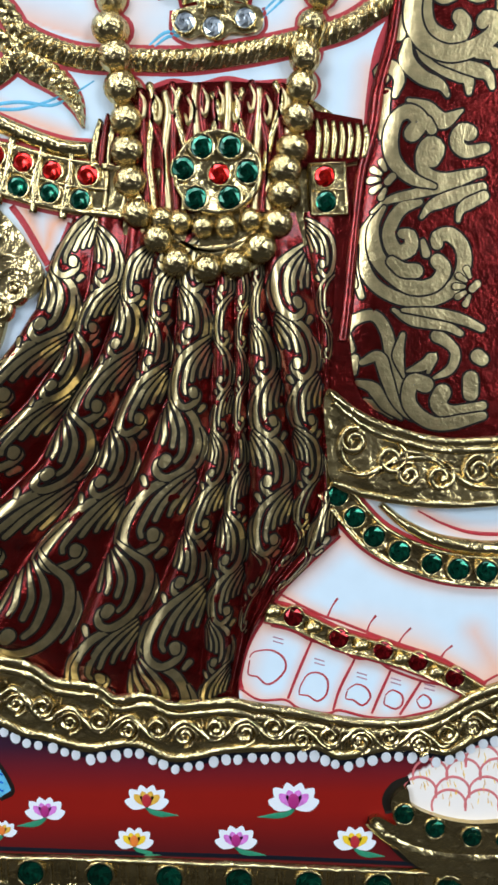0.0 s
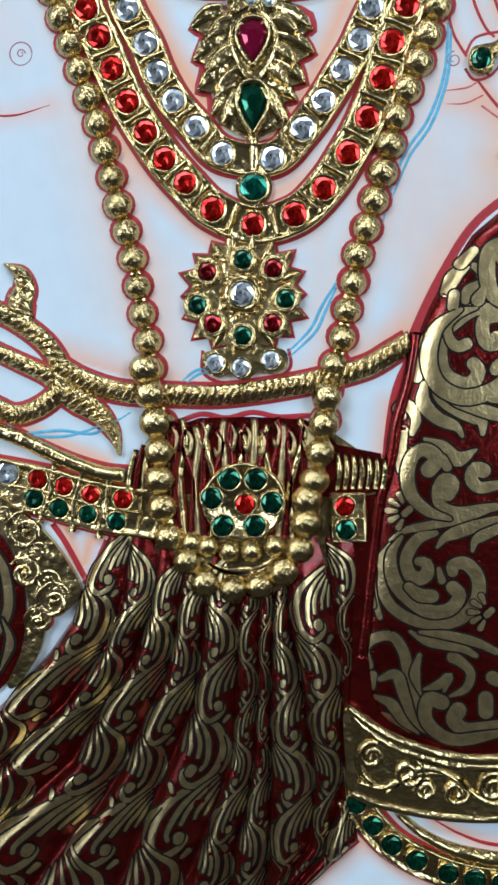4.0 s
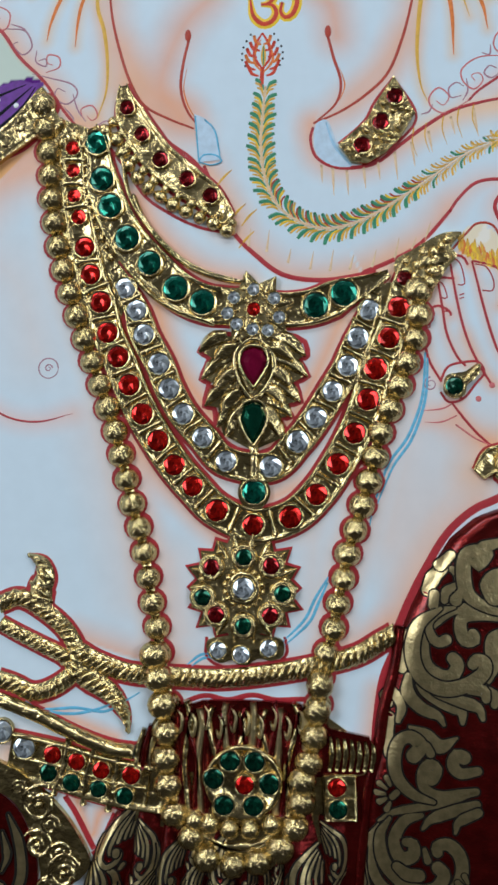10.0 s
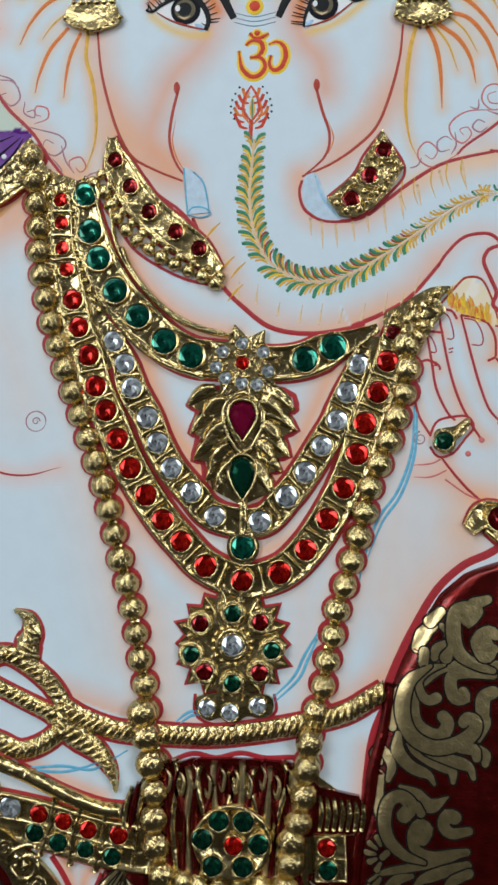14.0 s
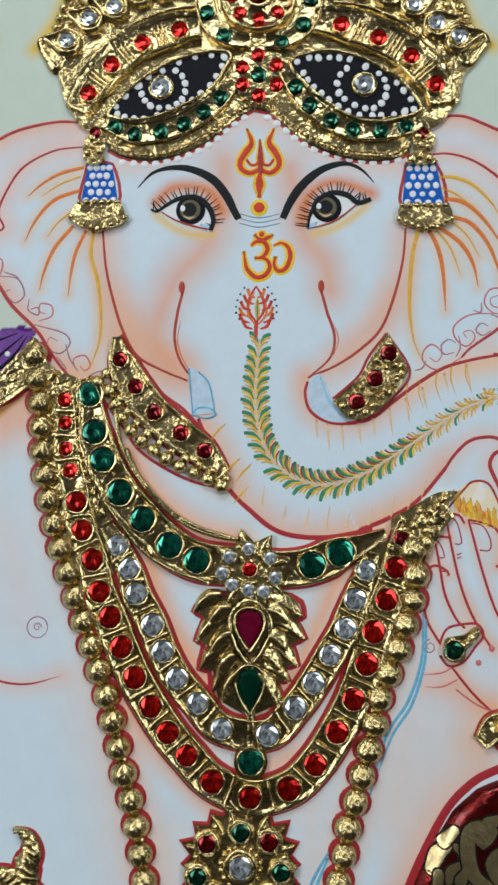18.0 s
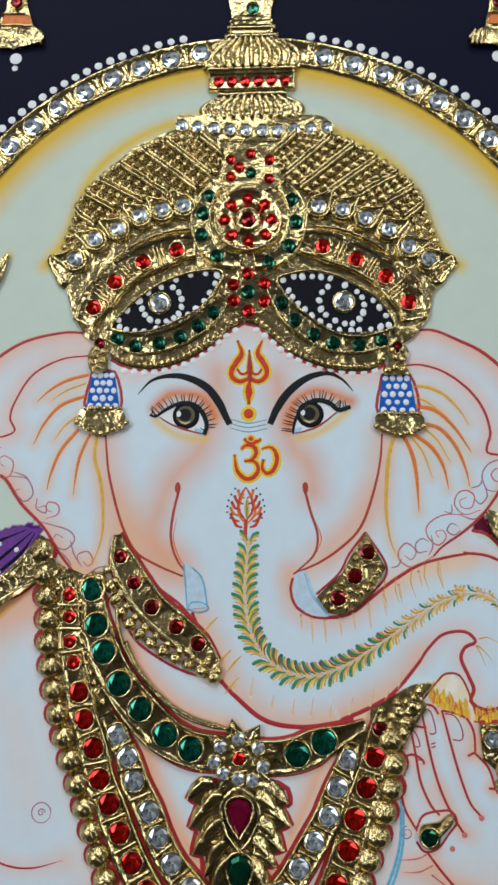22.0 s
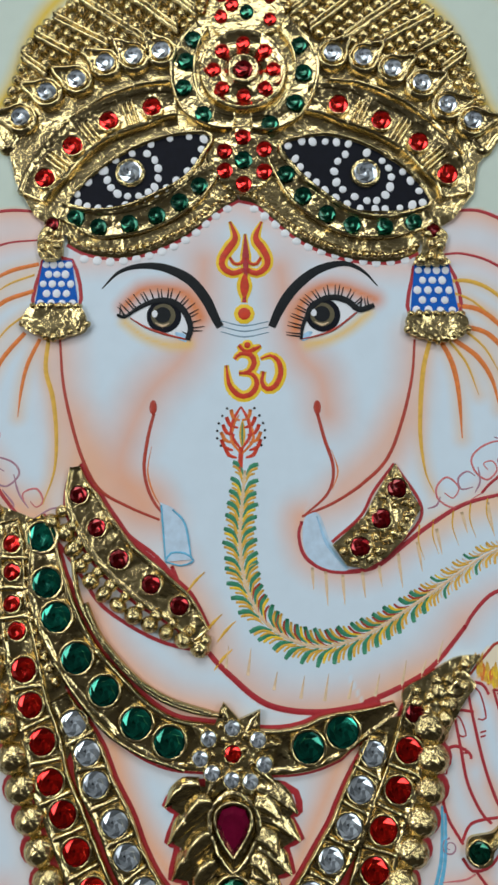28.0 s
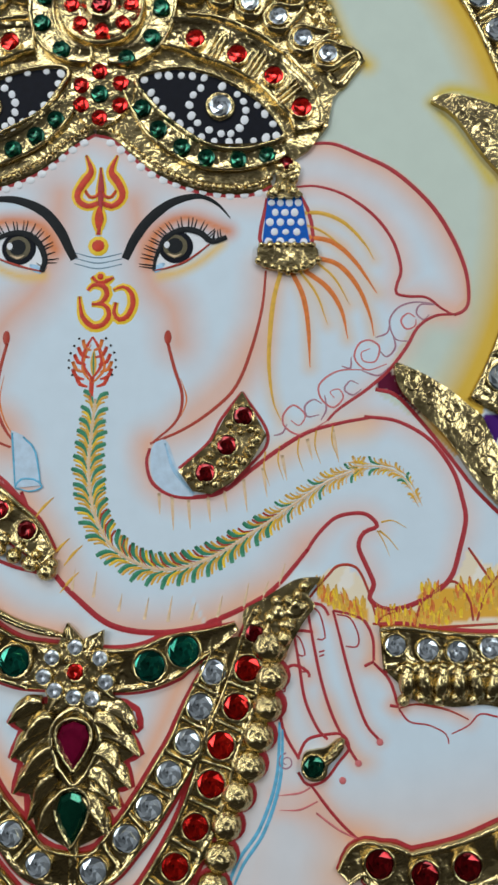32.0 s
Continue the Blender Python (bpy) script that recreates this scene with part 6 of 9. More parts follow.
for path, stones in (([(-3.4, 315.7), (-6.6, 311.1), (-8.5, 305.3), (-8.1, 298.3), (-5.4, 292.5), (-0.0, 288.7), (5.2, 287.8)], [(-5.7, 311.6), (-7.7, 305.4), (-8.4, 297.8), (-3.2, 290.0)]), ([(18.5, 315.2), (22.3, 310.5), (24.1, 304.2), (22.8, 297.3), (19.6, 291.6), (14.8, 288.0), (9.0, 287.7)], [(22.2, 309.6), (23.2, 301.7), (20.8, 293.2), (14.2, 287.2)])):
    gem_band("green_stone_band", path, 3.6, [(stones, 4.2, BOTTLE, False)], "curved gold band with dark green stones", bars=False, widths=(0.6, 1, 1, 0.6), red=False, top=3.2, floor=1.8)
plate_top = fill("crown_plate", [(-1.0, 327.5), (4.5, 329.9), (11.4, 329.8), (17.9, 327.0), (18.5, 319.0), (15.7, 314.4), (7.5, 312.5), (-0.3, 314.8)], GOLD_CHASED, painting, "gold plate with a cluster of small stones", 0.8, True, 0.9, 0.2, rim=1.3)
for p in [(1.6, 324.7), (8.4, 326.7), (14.7, 324.4), (1.5, 318.4), (14.6, 317.5), (4.5, 321.9)]:
    gem(p[0], p[1], 3.4, RUBY, plate_top, 2.0, collar=False)
p = [(8.4, 319.7)][0]
gem(p[0], p[1], 3.6, BOTTLE, plate_top, 2.0, collar=False)
plate_low = fill("crown_plate", [(0.3, 282.2), (4.2, 285.8), (10.9, 285.7), (15.3, 281.6), (15.6, 274.9), (11.3, 270.0), (7.1, 268.1), (2.6, 270.2), (-0.4, 275.2)], GOLD, painting, "gold plate with red stones round a green one", 0.8, True, 0.5, 0.6)
for p in [(7.1, 283.7), (2.3, 279.8), (2.3, 274.4), (12.6, 280.2), (12.5, 274.0), (7.2, 270.7)]:
    gem(p[0], p[1], 3.9, RUBY, plate_low, 2.0, collar=False)
p = [(7.2, 277.3)][0]
gem(p[0], p[1], 4.4, BOTTLE, plate_low, 2.0, collar=False)
# side curls of the crown
for pts in ([(-51.8, 285.2), (-54.6, 281.2), (-57.2, 285.3), (-59.7, 289.9), (-58.2, 291.5), (-55.8, 289.4)], [(67.0, 283.0), (69.7, 279.4), (72.7, 282.9), (75.7, 286.5), (74.5, 288.9), (71.9, 287.3)]):
    band("curl", pts, [(-1.3, -0.2), (-0.8, 1.4), (0.8, 1.4), (1.3, -0.2)], GOLD, crown, "", (1, 1.1, 0.9, 0.5))

# finial
tier = fill("finial_tier", [(-16.3, 335.2), (-17.3, 340.2), (-14.9, 342.3), (-3.4, 341.3), (18.9, 340.8), (31.3, 340.9), (36.2, 337.7), (35.3, 333.5), (20.3, 331.7), (-3.4, 332.3)], GOLD_CHASED, painting, "gold tier with a row of clear stones", 0.4, True, 0.4, 0.6)
for k in range(10):
    a, b = [(-15.2, 338.0), (34.5, 335.9)]
    f = k / 9
    gem(a[0] + (b[0] - a[0]) * f, a[1] + (b[1] - a[1]) * f - 1.4 * math.sin(math.pi * f), 3.9, CRYSTAL, tier, 1.5)


def flutes(name, y0, w0, y1, w1, x, n, label, hgt=2.6):
    """A swelling fluted tier between two heights, made of upright ribs."""
    ob = fill(name, [(x - w0, y0), (x + w0, y0), (x + w1, y1), (x - w1, y1)], GOLD, painting, label, 0.3, False, 0.4, 0.5)
    for k in range(n):
        f = 2 * (k + 0.5) / n - 1
        xa, xb = x + f * w0, x + f * w1
        xm = x + f * max(w0, w1) * 1.06
        r = max(w0, w1) / n * 0.95
        top = hgt * (1 - 0.5 * f * f)
        band("flute", [(xa, y0), (xm, (y0 + y1) / 2), (xb, y1)], [(-r, 0.2), (-r * 0.5, top * 0.8), (0, top), (r * 0.5, top * 0.8), (r, 0.2)], GOLD, ob, "", (0.8, 1.0, 0.75))
    return ob


FX = [(9.0, 351.5)][0][0]
ya = [p[1] for p in [(8.5, 340.6), (8.6, 348.9), (8.6, 351.0), (8.7, 358.1), (8.7, 359.9), (8.8, 371.0), (8.8, 372.6), (9.0, 385.1)]]
flutes("finial_tier", ya[0], 17.5, ya[1], 12.0, FX, 11, "fluted gold tier of the crown's finial")
collar_red = band("finial_collar", [(FX - 15, (ya[2] + ya[3]) / 2), (FX + 15, (ya[2] + ya[3]) / 2)], rimmed(3.6, 2.2, 1.2), GOLD, painting, "gold collar with a row of red stones")
for k in range(6):
    gem(FX - 11.5 + k * 4.6, (ya[2] + ya[3]) / 2, 3.4, RUBY, collar_red, 1.3, collar=False)
for y, w in ((ya[1] + 0.6, 12.0), (ya[3] + 1.2, 15.5), (ya[5] + 1.0, 9.5), (ya[6] + 2.6, 8.5)):
    band("finial_ring", [(FX - w, y), (FX + w, y)], [(-1.1, -0.2), (-0.8, 1.9), (0.8, 1.9), (1.1, -0.2)], GOLD, painting, "gold ring of the crown's finial")
flutes("finial_bulb", ya[4], 17.0, ya[5], 9.5, FX, 11, "fluted gold bulb of the crown's finial", 3.0)
top = fill("finial_top", [(FX - 7.5, ya[6]), (FX + 7.5, ya[6]), (FX + 6.5, ya[6] + 5), (FX + 8, ya[7] + 2), (FX + 5, ya[7] + 12), (FX - 5, ya[7] + 12), (FX - 8, ya[7] + 2), (FX - 6.5, ya[6] + 5)], GOLD, painting, "gold top of the finial with a green stone", 0.4, False, 0.6, 0.8)
p = [(9.6, 382.0)][0]
gem(p[0], p[1], 4.4, BOTTLE, top, 1.8)
for k in range(3):
    band("ridge", [(FX - 7.5, ya[6] + 1.5 + k * 1.8), (FX + 7.5, ya[6] + 1.5 + k * 1.8)], [(-0.6, 0.8), (0, 2.2), (0.6, 0.8)], GOLD, top)
# white dots beyond the halo ring
for k in range(200):
    a = -36 + k * 2.13
    if 81 < a < 100 or a > 216:
        continue
    dot(CENTRE[0] + 121.8 * math.cos(radians(a)), CENTRE[1] + 121.8 * math.sin(radians(a)), random.uniform(2.6, 3.2), WHITE, GROUND, "white_dot", 0.02)

# ear-rings: gold knob, blue tassel with white dots, gold foot
for knob, quad, foot in (([(-45.6, 256.8), (-43.4, 260.1), (-39.2, 259.0), (-39.1, 254.7), (-39.8, 251.2), (-44.7, 251.3)], [(-44.4, 251.3), (-37.0, 251.2), (-35.0, 238.4), (-46.3, 238.6)], [(-46.3, 238.8), (-35.0, 238.6), (-32.7, 233.8), (-34.3, 231.5), (-40.9, 230.5), (-46.5, 231.7), (-48.8, 234.4)]),
                         ([(53.2, 257.6), (56.6, 259.1), (59.3, 256.5), (57.8, 251.7), (59.5, 248.8), (50.6, 248.9), (52.6, 252.7)], [(50.6, 248.9), (59.5, 248.8), (61.5, 235.6), (49.0, 235.8)], [(49.0, 235.8), (61.5, 235.6), (63.2, 231.6), (60.5, 229.2), (55.4, 228.9), (49.9, 229.7), (48.1, 231.8)])):
    ring_ob = fill("ear_ring", quad, DEEP_BLUE, painting, "ear-ring with a blue dotted tassel between gold ends", 0.15, False)
    stroke("contour", quad + quad[:1], 1.0, RED_LINE, GROUND, step=3.0)
    q = [np.array(p) for p in quad]
    for r in range(5):
        f = (r + 0.5) / 5
        a, b = q[0] + (q[3] - q[0]) * f, q[1] + (q[2] - q[1]) * f
        for k in range(3 if r % 2 else 4):
            p = a + (b - a) * ((k + (0.98 if r % 2 else 0.5)) / 4)
            dot(p[0], p[1], random.uniform(1.75, 2.1), WHITE, ring_ob, "white_dot", 0.15, random.uniform(0.9, 1.15))
    fill("knob", knob, GOLD_CHASED, ring_ob, "", 0.2, True, 0.9, 0.3)
    pebble(knob, 7, 2.8, ring_ob, 1.0)
    fill("foot", foot, GOLD_CHASED, ring_ob, "", 0.2, True, 0.8, 0.6)
    a, b = np.array(foot[-1]), np.array(foot[2])
    chain([tuple(foot[0]), tuple(foot[1])], 2.1, 2.1, ring_ob, 1.2, jitter=0.25)
    chain([tuple(foot[6]), tuple(foot[4]), tuple(foot[2])], 2.1, 2.1, ring_ob, 1.0, jitter=0.25)
for p in [(-41.9, 260.3), (55.6, 257.6)]:
    gem(p[0], p[1], 3.4, GARNET, crown, 1.2)

# purple sash and its chased gold borders at either shoulder
flood([(-58.6, 200.2), (-66.0, 201.5), (-76.9, 198.0), (-89.5, 191.7), (-88.5, 173.8), (-76.2, 181.7), (-65.6, 191.5)], (84, 24, 120))
fill("sash", [(-58.6, 200.2), (-62.2, 200.0), (-66.0, 201.2), (-76.9, 198.0), (-89.5, 191.7), (-88.5, 173.8), (-76.1, 181.2), (-65.6, 191.2)], PURPLE, GROUND, "purple painted sash with white dots", 0.03, False)
for pts in ([(-62.2, 199.1), (-71.1, 191.6), (-79.9, 184.5)], [(-64.1, 199.7), (-74.9, 195.2), (-83.8, 189.0)], [(-61.3, 198.8), (-65.6, 192.4), (-72.7, 186.2)]):
    stroke("sash_fold", pts, 1.2, DARK_NAVY, GROUND, "", (0.2, 1, 1))
for p in [(-72.7, 195.2), (-67.1, 193.4), (-72.7, 186.6), (-79.2, 188.9), (-77.7, 194.4)]:
    dot(p[0], p[1], 1.6, WHITE, GROUND, "white_dot", 0.05)
SASH_L = [(-58.9, 197.8), (-56.1, 193.3), (-53.0, 186.9), (-55.8, 184.3), (-60.7, 182.9), (-65.1, 179.9), (-70.4, 176.4), (-75.7, 172.4), (-84.5, 167.7), (-91.8, 166.8), (-92.2, 173.9), (-83.2, 177.3), (-76.2, 181.7), (-69.1, 187.1), (-63.8, 192.4)]
sash_l = fill("sash_border", SASH_L, GOLD_CHASED, painting, "gold foil sash border chased with scrolls", 0.1, True, 1.0, 0.8)
for pts in ([(-58.6, 196.0), (-64.0, 190.6), (-69.4, 185.4), (-76.4, 180.2), (-83.4, 175.9), (-91.0, 172.6)], [(-54.4, 187.6), (-60.4, 184.4), (-65.2, 181.4), (-70.2, 178.2), (-75.6, 174.0), (-84.0, 169.4), (-91.0, 168.2)]):
    band("rim", pts, [(-1.0, 0.8), (0.0, 2.6), (1.0, 0.8)], GOLD, sash_l, "", (0.6, 1.0, 0.8))
for k, (x, y) in enumerate(((-59.5, 190.2), (-64.2, 186.2), (-69.4, 182.4), (-74.8, 178.4), (-80.4, 174.8), (-86.0, 172.0))):
    sg = 1 if k % 2 else -1
    band("leaf", [(x + 2.6, y + 1.2 * sg + 1.4), (x + 0.4, y + 2.2 * sg), (x - 2.2, y + 0.4 * sg), (x - 1.0, y - 1.6 * sg), (x + 0.8, y - 0.8 * sg)], [(-0.8, 1.0), (0.0, 3.0), (0.8, 1.0)], GOLD, sash_l, "", (0.4, 1.1, 1.1, 1.0, 0.6))
for c in [(-62.7, 187.0), (-68.9, 182.6), (-75.1, 178.2)]:
    pts = [(c[0] + (0.4 + 0.28 * k) * math.cos(k * 0.7), c[1] + (0.4 + 0.28 * k) * math.sin(k * 0.7)) for k in range(12)]
    band("scroll", pts, [(-0.6, 1.2), (0.0, 2.6), (0.6, 1.2)], GOLD, painting, "chased gold scroll of the sash border")
flood([(80.6, 203.2), (84.5, 196.6), (89.9, 189.4), (97.9, 182.2), (81.7, 196.7), (76.8, 198.2)], (96, 20, 50))
SASH_R = [(81.6, 204.2), (84.8, 203.5), (90.4, 200.6), (95.8, 196.8), (99.6, 193.3), (102.6, 190.7), (106.6, 182.1), (116.6, 168.1), (116.1, 159.9), (106.9, 167.5), (100.4, 175.2), (93.9, 185.1), (87.2, 192.3), (82.5, 198.1)]
fill("sash_border", SASH_R, GOLD_CHASED, painting, "gold foil sash border chased with scrolls", 0.1, True, 1.0, 0.8)
for c in [(85.4, 199.5), (90.1, 195.8), (94.9, 191.5), (100.2, 185.7), (103.3, 178.0)]:
    pts = [(c[0] + (0.4 + 0.25 * k) * math.cos(k * 0.75), c[1] + (0.4 + 0.25 * k) * math.sin(k * 0.75)) for k in range(12)]
    band("scroll", pts, [(-0.6, 1.2), (0.0, 2.6), (0.6, 1.2)], GOLD, painting, "chased gold scroll of the sash border")
stroke("contour", [(76.8, 198.2), (81.7, 196.7), (87.1, 190.9), (93.7, 182.3), (100.3, 173.1), (108.1, 164.8)], 1.0, RED_LINE, GROUND)
flood([(102.5, 190.0), (107.1, 191.3), (117.8, 187.6), (116.9, 173.6), (107.7, 182.1)], (70, 24, 110))
p = [(107.0, 184.2)][0]
dot(p[0], p[1], 1.6, WHITE, GROUND, "white_dot", 0.05)
# gold petals that rise beside the halo
blush([(94.3, 274.8), (99.7, 278.6), (111.7, 274.9)], (214, 190, 70), 3.5, 0.95)
fill("lotus_petal", [(93.9, 274.7), (98.1, 276.4), (104.0, 275.3), (111.6, 272.5), (122.8, 266.8), (121.1, 240.5), (113.0, 251.3), (106.2, 260.0), (101.4, 267.9), (97.9, 271.9)], GOLD, painting, "gold foil petal beside the halo", 0.1, True, 0.9, 0.6)
blush([(96.4, 271.9), (102.0, 264.0), (108.7, 252.9)], (214, 190, 70), 3.5, 0.9)
fill("lotus_petal", [(-74.1, 292.4), (-75.1, 285.7), (-78.7, 278.6), (-86.0, 267.7), (-91.8, 267.8), (-88.4, 277.8), (-81.0, 284.8)], GOLD, painting, "gold foil petal beside the halo", 0.1, True, 0.9, 0.6)
blush([(-74.1, 292.4), (-81.0, 285.8), (-88.5, 278.8)], (214, 190, 70), 3, 0.9)
# hanging bells in the navy ground
for body, orange, foot, stone, drops in (
        ([(-78.3, 400.4), (-72.8, 400.3), (-71.0, 385.9), (-67.8, 376.2), (-81.4, 376.6), (-78.5, 385.4)], [(-79.6, 383.4), (-70.1, 383.1), (-68.7, 378.3), (-80.8, 378.6)], [(-82.8, 375.2), (-81.2, 377.5), (-67.8, 377.1), (-64.6, 372.9), (-69.2, 370.8), (-75.3, 369.8), (-81.1, 370.2)], [(-74.8, 387.4)][0], [(-74.8, 366.4), (-75.0, 362.6)]),
        ([(94.4, 395.3), (102.6, 395.0), (101.2, 371.5), (90.2, 371.8), (92.7, 380.5)], [(92.4, 378.5), (101.2, 378.3), (100.9, 373.6), (91.1, 373.8)], [(84.9, 368.7), (89.9, 372.5), (101.2, 372.2), (102.9, 367.9), (98.8, 365.4), (93.5, 366.0)], [(95.8, 382.2)][0], [(95.0, 362.6)])):
    bell = fill("hanging_bell", body, GOLD_CHASED, painting, "hanging gold foil bell with an orange band", 0.2, False, 0.5, 0.5)
    fill("band", orange, ORANGE, bell, "orange painted band", 1.25, False)
    band("rim", orange + orange[:1], [(-0.7, 0.8), (-0.2, 1.9), (0.2, 1.9), (0.7, 0.8)], GOLD, bell, step=1.5, raw=True)
    fill("bell_foot", foot, GOLD, bell, "", 0.2, True, 0.6, 0.9)
    lip, top = foot[0], foot[3]
    for k in range(11):
        x = lip[0] + (top[0] - lip[0]) * (k + 0.5) / 11
        y = lip[1] + (top[1] - lip[1]) * (k + 0.5) / 11
        band("fluting", [(x * 0.85 + 0.15 * stone[0], y + 3.4), (x, y - 2.6)], [(-0.55, 0.9), (0.0, 2.5), (0.55, 0.9)], GOLD, bell)
    gem(stone[0], stone[1], 4.0, GARNET, bell, 1.3)
    for k, p in enumerate(drops):
        dot(p[0], p[1], (4.4, 2.2)[k], WHITE, GROUND, "white_dot", 0.02)

# ---- pleated cloth: folds that fan out below the belt ----
FOLDS = [[(-35.2, -9.5), (-41.0, -20.2), (-44.9, -31.1), (-50.7, -39.3), (-57.3, -46.9), (-66.1, -55.9), (-70.6, -60.7)],
         [(-29.0, -9.6), (-31.5, -25.8), (-36.0, -38.1), (-47.0, -53.2), (-57.9, -63.7), (-66.8, -71.4), (-71.2, -75.6)],
         [(-21.5, -9.7), (-24.0, -28.6), (-29.2, -42.3), (-36.5, -53.3), (-45.4, -68.7), (-57.1, -79.3), (-67.5, -88.6), (-72.0, -92.9)],
         [(-14.7, -9.8), (-17.2, -32.8), (-20.2, -45.2), (-24.6, -54.8), (-31.3, -68.8), (-40.2, -83.0), (-48.3, -91.6), (-55.8, -101.7), (-65.6, -113.4), (-71.7, -120.8)],
         [(-8.5, -9.9), (-10.3, -34.3), (-13.0, -53.5), (-15.6, -59.1), (-21.2, -71.7), (-26.8, -85.9), (-32.0, -98.2), (-37.4, -110.5), (-43.1, -131.3)],
         [(-1.0, -10.0), (-1.3, -34.4), (-1.9, -53.7), (-3.2, -66.2), (-7.6, -80.3), (-12.0, -91.8), (-16.7, -101.8), (-21.7, -113.5), (-27.4, -131.2)],
         [(4.4, -10.1), (3.8, -45.4), (2.7, -66.3), (0.6, -80.4), (-2.1, -88.9), (-4.0, -104.8), (-7.0, -131.2)],
         [(8.5, -10.2), (7.2, -45.4), (6.9, -66.3), (7.1, -81.8), (6.0, -94.7), (4.1, -107.7), (0.2, -131.2)],
         [(9.6, -10.2), (12.4, -31.8), (14.4, -42.8), (17.7, -63.6), (18.4, -76.2), (16.9, -89.0), (10.5, -99.0), (6.4, -110.6), (1.4, -131.2)],
         [(20.7, -10.4), (24.0, -31.9), (25.0, -45.6), (25.8, -59.5), (24.9, -77.7), (20.4, -90.5), (12.6, -100.5), (7.0, -110.6), (1.9, -131.2)],
         [(30.0, -12.1), (28.3, -33.7), (27.6, -53.0), (26.9, -74.0), (29.4, -87.9), (15.6, -101.0), (10.3, -108.2), (5.9, -115.5), (3.6, -123.6), (3.6, -131.8)]]
FOLD_V = np.linspace([(2.2, -8.9)][0][1], [(0.2, -131.7)][0][1], 220)
FOLD_U = np.array([[np.interp(v, [p[1] for p in f[::-1]], [p[0] for p in f[::-1]]) for f in FOLDS] for v in FOLD_V])
FOLD_U = np.maximum.accumulate(FOLD_U + np.arange(len(FOLDS)) * 1e-3, axis=1)


RIM_U, RIM_V = zip(*[(-70.2, -114.9), (-63.1, -117.2), (-57.3, -118.4), (-48.7, -120.7), (-43.0, -124.5), (-32.9, -126.0), (-27.2, -129.3), (-20.0, -128.3), (-12.8, -130.9), (0.2, -130.2), (7.4, -131.5)])


def fold_edges(v):
    x = min(max((v - FOLD_V[0]) / (FOLD_V[-1] - FOLD_V[0]) * (len(FOLD_V) - 1), 0.0), len(FOLD_V) - 1.001)
    i = int(x)
    return FOLD_U[i] + (FOLD_U[i + 1] - FOLD_U[i]) * (x - i)


def fold_shape(f, w):
    """A pleat: steep on its lit side, falling slowly to the next one; narrow pleats stay low."""
    g = f % 1.0
    return 0.35 + min(5.2, 0.5 * w + 0.5) * (math.sin(math.pi * g ** 0.62) ** 1.1 if 0 < g < 1 else 0.0)


def rim_fade(u, v):
    """The cloth sinks where it meets the plinth's border and where it is gathered under the belt."""
    return min(1.0, max(0.05, (v - float(np.interp(u, RIM_U, RIM_V))) / 7.0)) * min(1.0, 0.3 + max(0.0, -9.0 - v) / 34.0)


def fold_height(u, v):
    e = fold_edges(v)
    f = float(np.interp(u, e, np.arange(len(FOLDS))))
    k = min(int(f), len(FOLDS) - 2)
    return fold_shape(f, e[k + 1] - e[k]) * rim_fade(u, v)


verts, faces = [], []
per, n_f = 14, len(FOLDS) - 1
for i, v in enumerate(FOLD_V):
    for k in range(n_f):
        for j in range(per):
            g = j / per
            u = FOLD_U[i, k] + (FOLD_U[i, k + 1] - FOLD_U[i, k]) * g
            wob = 0.18 * noise.noise(Vector((u * 0.25, v * 0.25, 3.0))) + 0.1 * noise.noise(Vector((u * 0.9, v * 0.5, 7.0)))
            verts.append((u, v, (fold_shape(k + g, FOLD_U[i, k + 1] - FOLD_U[i, k]) + wob) * rim_fade(u, v)))
    verts.append((FOLD_U[i, -1], v, 0.0))
row = n_f * per + 1
for i in range(len(FOLD_V) - 1):
    for j in range(row - 1):
        a = i * row + j
        faces.append((a, a + 1, a + row + 1, a + row)[::-1])
cloth = mesh_part("pleated_cloth", verts, faces, RED_FOIL, painting, "red lacquered foil cloth in raised pleats with gold scrolls", True)


LAYER = [0]


